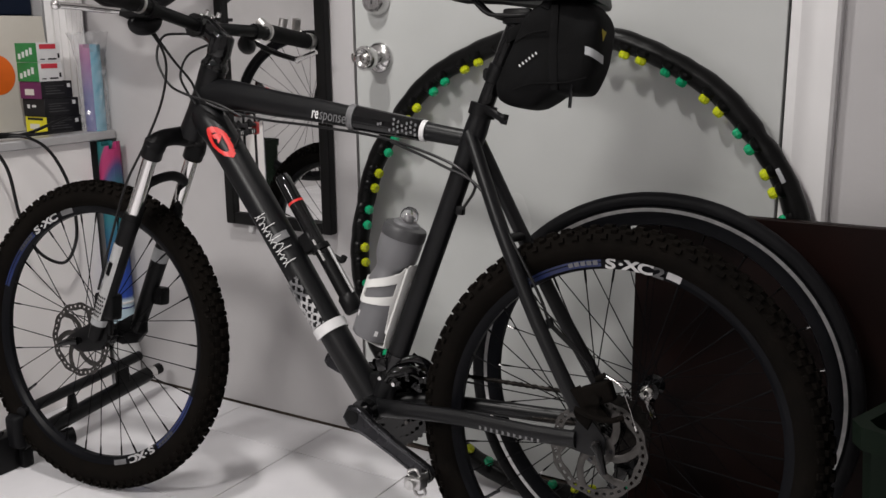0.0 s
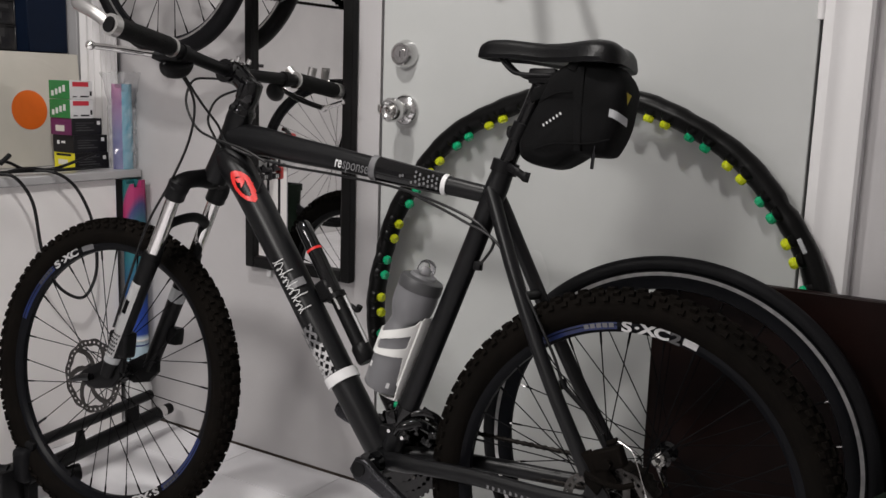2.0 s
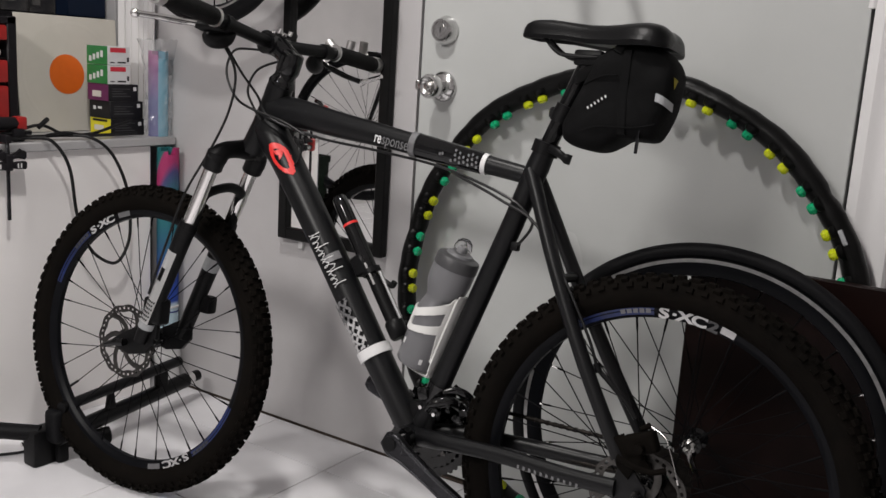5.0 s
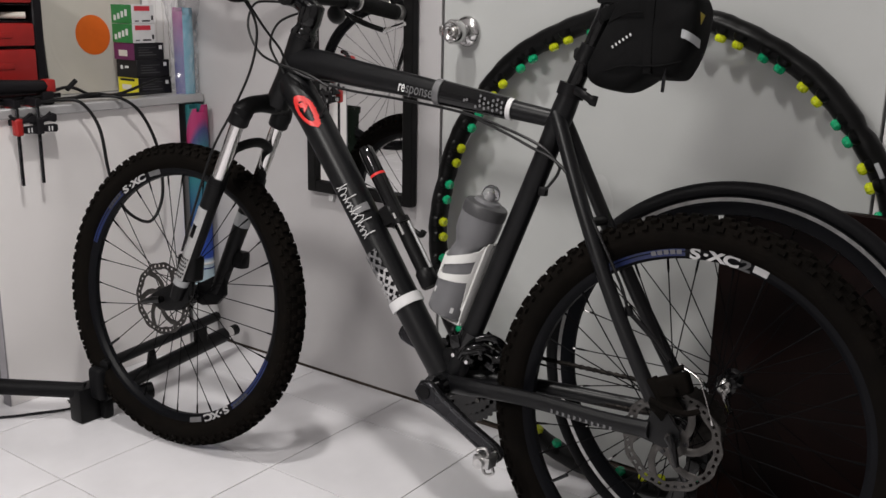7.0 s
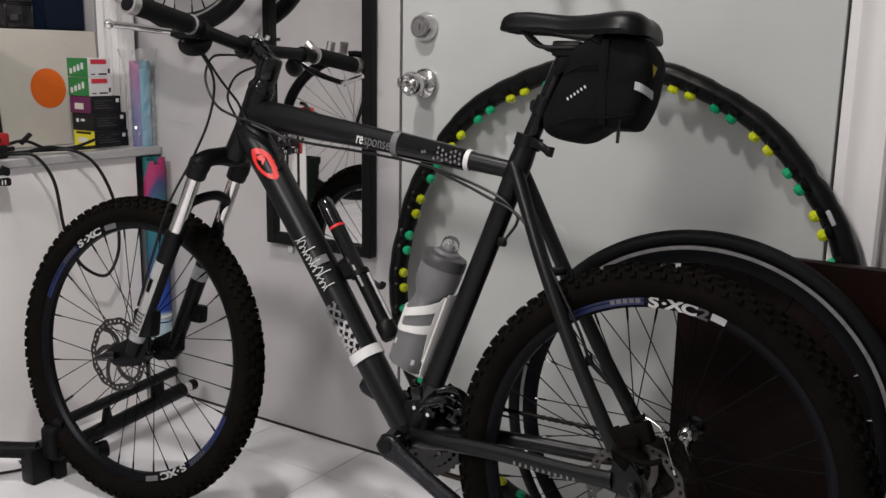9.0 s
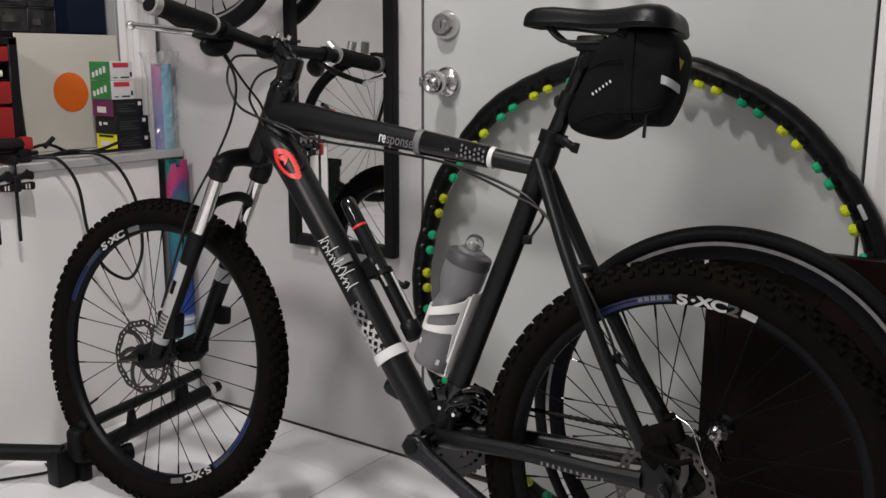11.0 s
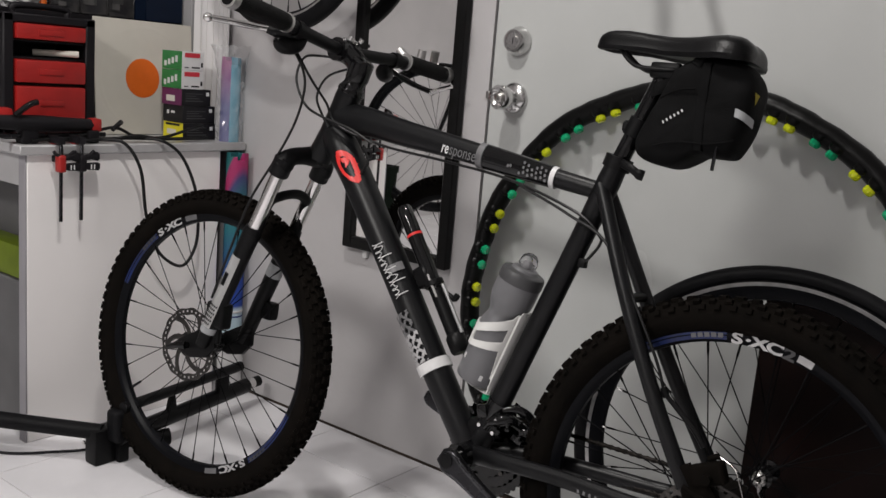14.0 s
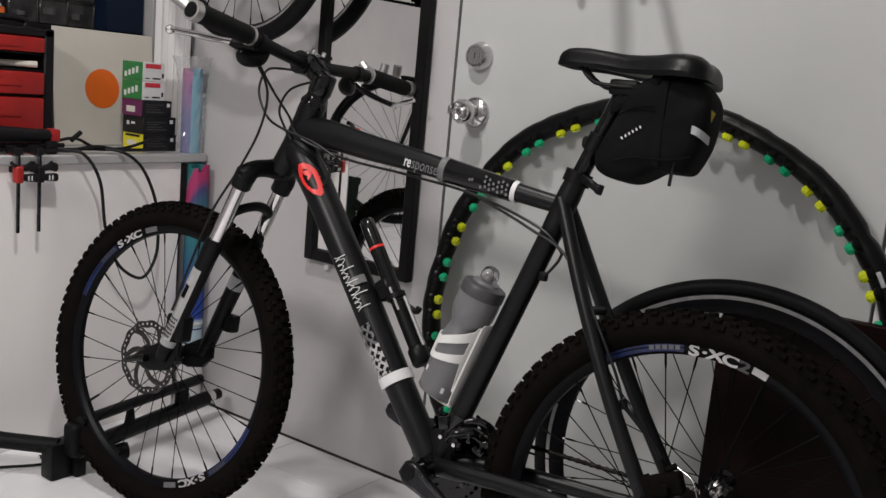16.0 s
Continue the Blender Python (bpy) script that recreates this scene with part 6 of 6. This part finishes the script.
def road_wheel():
    m = pose(-0.470, -0.2161, 0.3505, -4.2, 0, 3.9) @ Matrix.Diagonal((1.008, 1.008, 1.008, 1))
    t = thing("road_bike_wheel", "slim road bike wheel with silver braking edge leaning on the board", "wheel", m)
    part("tyre", lathe([(0.3345 + 0.0135 * math.cos(a), 0.0125 * math.sin(a)) for a in (2 * math.pi * k / 16 for k in range(16))], 128, pose(0, 0, 0, 90), closed=True), RUBBERS, t, "smooth black tyre")
    rm = part("rim", lathe([(0.3235, 0.0115), (0.322, 0.0105), (0.3115, 0.0103), (0.309, 0.0105), (0.292, 0.006), (0.290, 0.0), (0.292, -0.006), (0.309, -0.0105), (0.3115, -0.0103), (0.322, -0.0105), (0.3235, -0.0115)], 128, pose(0, 0, 0, 90), closed=True), RIMB, t, "deep black rim")
    for s in (1, -1):
        part("braking_edge", lathe([(0.3212, 0.0106 * s), (0.3212, 0.0112 * s), (0.3148, 0.0109 * s), (0.3148, 0.0103 * s)], 128, pose(0, 0, 0, 90), closed=True), EDGE, rm, "bare silver braking edge")
    part("hub", lathe([(0, -0.036), (0.008, -0.036), (0.008, -0.028), (0.019, -0.025), (0.019, -0.022), (0.012, -0.018), (0.011, 0.0), (0.012, 0.018), (0.019, 0.022), (0.019, 0.025), (0.008, 0.028), (0.008, 0.036), (0, 0.036)], 24, pose(0, 0, 0, 90)), GLOSSB, t)
    spokes(t, 24, 0.292, 0.018, 0.023, SPOKES, 0.6)
    tag0 = None
    for k in range(24):
        a = 2 * math.pi * k / 24
        mm = pose(0, 0, 0, 0, math.degrees(a)) @ pose(0, 0.004 if k % 2 else -0.004, 0.278)
        if tag0 is None:
            tag0 = part("nipple", lathe([(0, 0), (0.0019, 0), (0.0024, 0.014), (0, 0.014)], 8), CHROME, t, "bright spoke nipple")
            tag0.matrix_basis = mm
        else:
            share("nipple", tag0, t, mm)
    part("skewer_nut", lathe([(0, 0.024), (0.010, 0.024), (0.0125, 0.028), (0.0125, 0.036), (0.008, 0.040), (0.0045, 0.0405), (0.0040, 0.038), (0, 0.038)], 24, pose(0, 0, 0, 90)), SATIN, t, "metal skewer nut")
    part("skewer_lever", sweep(spline([(0.0, -0.036, -0.008), (0.010, -0.042, -0.022), (0.020, -0.044, -0.040)], 4), 0.005, 8), CHROME, t)


road_wheel()


def bin_green(x, y, w, d, h, label, rz=0):
    t = thing("storage_bin", label, "bin", pose(x, y, 0, 0, 0, rz))
    b = bmesh.new()
    rings = []
    for z, s in ((0, 0.84), (h - 0.03, 0.985), (h - 0.03, 1.04), (h, 1.05), (h, 0.96), (0.01, 0.80)):
        rings.append([b.verts.new((cx * w / 2 * s, cy * d / 2 * s, z)) for cx, cy in ((-1, -0.9), (-0.9, -1), (0.9, -1), (1, -0.9), (1, 0.9), (0.9, 1), (-0.9, 1), (-1, 0.9))])
    for p, q in zip(rings, rings[1:]):
        for i in range(8):
            b.faces.new((p[i], p[(i + 1) % 8], q[(i + 1) % 8], q[i]))
    b.faces.new(rings[-1])
    b.faces.new(rings[0][::-1])
    bmesh.ops.recalc_face_normals(b, faces=b.faces[:])
    part("tub", b, DARKGREEN, t)
    part("handle_lip", box(-0.06, 0.06, -d / 2 * 1.05 - 0.012, -d / 2 * 1.05 + 0.002, h - 0.05, h - 0.02, 0.004), DARKGREEN, t)
    return t


bin_green(0.125, -0.50, 0.36, 0.30, 0.50, "dark green plastic bin standing beside the bicycle", -20)


# ---- folded trainer on the floor ----
def trainer():
    t = thing("bike_trainer", "folded black steel bike trainer lying on the tiles", "bike trainer")
    part("lower_tube", rod((-1.840, -0.545, 0.068), (-1.922, -0.095, 0.072), 0.0200, 20), PLAST, t)
    part("upper_tube", rod((-1.830, -0.540, 0.142), (-1.901, -0.135, 0.142), 0.0130, 18), PLAST, t)
    part("lug", plate([(-0.395, 0.080), (-0.365, 0.080), (-0.372, 0.125), (-0.385, 0.128)], -0.006, 0.006, 0.002), PLAST, t).matrix_basis = pose(-1.866, 0, 0, 0, 0, 90)
    part("link_plate", box(-1.910, -1.892, -0.215, -0.175, 0.070, 0.145, 0.005), PLAST, t)
    part("clamp_screw", rod((-1.919, -0.112, 0.072), (-1.926, -0.072, 0.073), 0.0175, 16), CHROME, t, "chrome clamp end")
    part("end_knob", rod((-1.926, -0.070, 0.073), (-1.929, -0.045, 0.073), 0.015, 16), PLAST, t)
    part("foot_bar", sweep(spline([(-1.875, -0.565, 0.075), (-1.99, -0.655, 0.082), (-2.16, -0.785, 0.092), (-2.34, -0.92, 0.10)], 4), 0.0190, 18), RUBBERS, t)
    part("foot_block", box(-1.904, -1.858, -0.592, -0.530, 0.0, 0.086, 0.007, 2), PLAST, t, "black rubber foot")
    part("rubber_foot", box(-1.862, -1.842, -0.540, -0.512, 0.0, 0.045, 0.006, 2), PLAST, t)
    part("bracket", box(-1.868, -1.824, -0.562, -0.522, 0.056, 0.136, 0.014, 3), RUBBERS, t)
    part("cross_foot", rod((-1.880, -0.500, 0.036), (-1.850, -0.415, 0.030), 0.018, 16), PLAST, t)
    part("cross_cap", rod((-1.851, -0.418, 0.030), (-1.845, -0.400, 0.030), 0.0205, 16), PLAST, t)
    part("bolt", rod((-1.890, -0.600, 0.055), (-1.890, -0.604, 0.055), 0.005, 10), CHROME, t)


trainer()


# ---- bicycle hanging on the wall ----
def hanging_bike():
    t = thing("hanging_bicycle", "small black bicycle hanging high on the wall, seen from below", "bicycle", pose(-1.838, -0.105, 1.319, 0, -17, 0))
    def wheel(name, u):
        w = part(name, lathe([(0, -0.05), (0.012, -0.05), (0.016, -0.03), (0.012, 0), (0.016, 0.03), (0.012, 0.05), (0, 0.05)], 18, pose(0, 0, 0, 90)), GLOSSB, t, "spoked wheel with black tyre")
        w.matrix_basis = pose(u, 0, 0)
        part("tyre", lathe([(0.273 + 0.021 * math.cos(a), 0.020 * math.sin(a)) for a in (2 * math.pi * k / 16 for k in range(16))], 96, pose(0, 0, 0, 90), closed=True), RUBBERS, w, "black tyre")
        rim(w, 0.262, 0.244, 0.024, RIMB, "black rim")
        for s in (1, -1):
            part("braking_edge", lathe([(0.261, 0.0125 * s), (0.261, 0.0132 * s), (0.252, 0.0126 * s), (0.252, 0.0120 * s)], 96, pose(0, 0, 0, 90), closed=True), EDGE, w, "bare silver edge")
        spokes(w, 28, 0.246, 0.018, 0.03, SPOKES, 0.7)
    wheel("rear_wheel", 0.0)
    bb = (0.349, 0, -0.184)
    f = part("frame", sweep([bb, (0.30, 0, 0.28)], 0.016, 16), FRAME, t, "black frame")
    for s in (1, -1):
        part("chain_stay", rod((bb[0], 0.025 * s, bb[2]), (0.0, 0.055 * s, 0.0), 0.009), FRAME, f)
        part("seat_stay", rod((0.31, 0.02 * s, 0.24), (0.0, 0.055 * s, 0.0), 0.008), FRAME, f)
    part("down_tube", rod(bb, (0.88, 0, 0.34), 0.02, 16), FRAME, f)
    part("top_tube", rod((0.305, 0, 0.25), (0.86, 0, 0.42), 0.016, 16), FRAME, f)
    part("head_tube", rod((0.90, 0, 0.30), (0.85, 0, 0.46), 0.02, 16), FRAME, f)
    # chainrings
    for r, y in ((0.088, -0.052), (0.070, -0.046)):
        n = int(r * 2 * math.pi / 0.0127)
        prof = []
        for q in range(n * 4):
            a = 2 * math.pi * q / (n * 4)
            rr = r + (0.0035 if q % 4 in (1, 2) else 0.0)
            prof.append((rr * math.cos(a), rr * math.sin(a)))
        b = bmesh.new()
        vo = [b.verts.new((x, 0, z)) for x, z in prof]
        vi = [b.verts.new((x * 0.80, 0, z * 0.80)) for x, z in prof]
        for i in range(len(prof)):
            j = (i + 1) % len(prof)
            b.faces.new((vo[i], vo[j], vi[j], vi[i]))
        bmesh.ops.solidify(b, geom=b.faces[:], thickness=0.0024)
        o = part("chainring", b, GLOSSB, t, "black toothed chainring", False)
        o.matrix_basis = pose(bb[0], y, bb[2])
        for k in range(5):
            a = 2 * math.pi * k / 5
            part("spider_arm", rod((0, 0.001, 0), (r * 0.86 * math.cos(a), 0.001, r * 0.86 * math.sin(a)), 0.008, 8), GLOSSB, o)
    part("crank_arm", sweep([(bb[0], -0.075, bb[2]), (bb[0] + 0.145, -0.08, bb[2] + 0.03)], [0.016, 0.011], 12), GLOSSB, t)
    part("pedal", box(bb[0] + 0.10, bb[0] + 0.19, -0.16, -0.09, bb[2] + 0.018, bb[2] + 0.043, 0.006), PLAST, t)
    part("crank_arm", sweep([(bb[0], 0.06, bb[2]), (bb[0] - 0.145, 0.065, bb[2] - 0.03)], [0.016, 0.011], 12), GLOSSB, t)
    ch = bmesh.new()
    path = [Vector((-0.012, -0.05, -0.122)), Vector((bb[0] - 0.02, -0.05, bb[2] - 0.088))]
    for k in range(1, 9):
        a = radians(-103 + k * 22)
        path.append(Vector((bb[0] + 0.0895 * math.cos(a), -0.05, bb[2] + 0.0895 * math.sin(a))))
    path.append(Vector((bb[0], -0.05, bb[2] + 0.0895)))
    path.append(Vector((0.0, -0.05, 0.034)))
    for p, q in zip(path, path[1:]):
        n = max(1, round((q - p).length / 0.0127))
        for i in range(n):
            c = p.lerp(q, (i + 0.5) / n)
            dd = (q - p).normalized()
            sweep([c - dd * 0.0075, c, c + dd * 0.0075], [0.0046, 0.0030, 0.0046], 8, flat=0.8, up=(0, 0, 1) if abs(dd.z) < 0.8 else (1, 0, 0), bm=ch)
    part("chain", ch, CHAINM, t, "oily steel chain")
    part("cassette", lathe([(0.012, -0.058), (0.022, -0.056), (0.036, -0.042), (0.036, -0.038), (0.012, -0.036)], 24, pose(0, 0, 0, 90)), STEEL, t)
    dl = part("rear_derailleur", sweep(spline([(0.0, -0.060, -0.020), (0.006, -0.066, -0.060), (-0.004, -0.064, -0.092)], 4), [0.009] * 4 + [0.012] * 5, 14), GLOSSB, t, "black rear derailleur")
    for px, pz in ((0.004, -0.082), (-0.006, -0.112)):
        part("jockey_wheel", lathe([(0, -0.003), (0.014, -0.003), (0.015, 0), (0.014, 0.003), (0, 0.003)], 20, pose(px, -0.057, pz, 90)), REDP, dl, "red jockey wheel")
    part("derailleur_cage", plate([(0.012, -0.074), (0.016, -0.098), (0.008, -0.126), (-0.014, -0.126), (-0.020, -0.106), (-0.008, -0.076)], -0.066, -0.0635, 0.001), GLOSSB, dl)
    inv = t.matrix_world.inverted()
    for name, line, r in (
            ("handlebar_drop", ((-0.9652, -0.040, 1.2165), (-0.963, -0.045, 1.27), (-0.955, -0.06, 1.36)), 0.0085),
            ("handlebar_drop", ((-0.8369, -0.040, 1.2285), (-0.838, -0.045, 1.28), (-0.842, -0.06, 1.37)), 0.0085),
            # last two bars: unseen, added to cast shadow stripes on the door
            ("brake_lever_or_shadow_bar", ((-0.9074, -0.190, 1.337), (-0.9212, -0.190, 1.426), (-0.9348, -0.190, 1.533)), 0.014),
            ("brake_lever_or_shadow_bar", ((-0.7976, -0.1425, 1.2665), (-0.8289, -0.1425, 1.3487), (-0.8705, -0.1425, 1.4596)), 0.010)):
        part(name, sweep([inv @ Vector(p) for p in spline(line, 4)], r, 12), PLAST, t, "black bar hanging down")
        if name == "handlebar_drop":
            a, b = Vector(line[0]), Vector(line[1])
            part("bar_plug", sweep([inv @ (a + (a - b).normalized() * 0.002), inv @ a.lerp(b, 0.18)], r * 1.08, 12), SHADE, t, "worn grey end plug")
    hk = thing("wall_hook", "black steel hook holding the hanging bicycle", "hook")
    part("hook_arm", sweep(spline([(-1.34, -0.002, 1.80), (-1.34, -0.10, 1.80), (-1.34, -0.155, 1.795), (-1.34, -0.165, 1.83)], 5), 0.007, 10), PLAST, hk)
    part("hook_plate", box(-1.36, -1.32, -0.006, -0.0005, 1.76, 1.84, 0.002), PLAST, hk)


hanging_bike()


# ---- what the mirror shows of the room behind ----
def stand_bike():
    t = thing("road_bicycle", "black road bicycle held up in a floor stand", "bicycle", pose(-2.66, -1.62, 0.66, 0, 0, -38))
    w = part("front_wheel", lathe([(0, -0.05), (0.010, -0.05), (0.018, -0.034), (0.011, 0), (0.018, 0.034), (0.010, 0.05), (0, 0.05)], 18, pose(0, 0, 0, 90)), GLOSSB, t, "slim spoked wheel")
    part("tyre", lathe([(0.322 + 0.014 * math.cos(a), 0.013 * math.sin(a)) for a in (2 * math.pi * k / 14 for k in range(14))], 96, pose(0, 0, 0, 90), closed=True), RUBBERS, w)
    rim(w, 0.312, 0.290, 0.020, RIMB, "black rim")
    spokes(w, 28, 0.292, 0.018, 0.034, SPOKES, 0.7)
    f = part("frame", rod((0.135, 0, 0.42), (0.175, 0, 0.57), 0.018), FRAME, t, "black frame")
    for s in (1, -1):
        part("fork_blade", sweep([(0.135, 0.03 * s, 0.42), (0.05, 0.045 * s, 0.16), (0.0, 0.05 * s, 0.0)], [0.013, 0.011, 0.008], 10), FRAME, f)
    part("fork_crown", rod((0.135, -0.045, 0.41), (0.135, 0.045, 0.41), 0.016), FRAME, f)
    part("brake_caliper", box(0.08, 0.12, -0.03, 0.03, 0.34, 0.40, 0.008), ALU, f, "silver brake caliper")
    part("down_tube", rod((0.14, 0, 0.46), (0.58, 0, -0.06), 0.017), FRAME, f)
    part("top_tube", rod((0.17, 0, 0.54), (0.66, 0, 0.50), 0.015), FRAME, f)
    part("seat_tube", rod((0.58, 0, -0.06), (0.69, 0, 0.62), 0.015), FRAME, f)
    part("stand_post", rod((0.58, 0, -0.66), (0.58, 0, -0.06), 0.02), PLAST, f, "black stand post")
    part("stand_foot", box(0.38, 0.78, -0.24, 0.24, -0.66, -0.645, 0.004), PLAST, f, "black stand foot")


stand_bike()
bin_green(-2.88, -1.45, 0.17, 0.17, 0.52, "dark green plastic bin with a white label standing behind the desk")


# ---- floor tiles ----
def tiles():
    s, g = 0.305, 0.0022
    floor = bpy.data.objects["floor"]
    meshes = {}
    rng = random.Random(5)
    x = -1.361 - s * 9
    while x < XR:
        y = -0.464 + s
        while y > YB - s:
            x0, x1 = max(x, XL), min(x + s, XR)
            y0, y1 = max(y, YB), min(y + s, 0.006)
            if x1 - x0 > 0.01 and y1 - y0 > 0.01:
                key = (round(x1 - x0, 3), round(y1 - y0, 3))
                if key not in meshes:
                    o = part("tile", box(g / 2, key[0] - g / 2, g / 2, key[1] - g / 2, -0.0029, 0.0, 0.0007), TILE, floor, "", False)
                    meshes[key] = o
                    o.matrix_basis = pose(x0, y0, 0)
                else:
                    share("tile", meshes[key], floor, pose(x0, y0, rng.uniform(-0.0002, 0.0)))
            y -= s
        x += s


tiles()
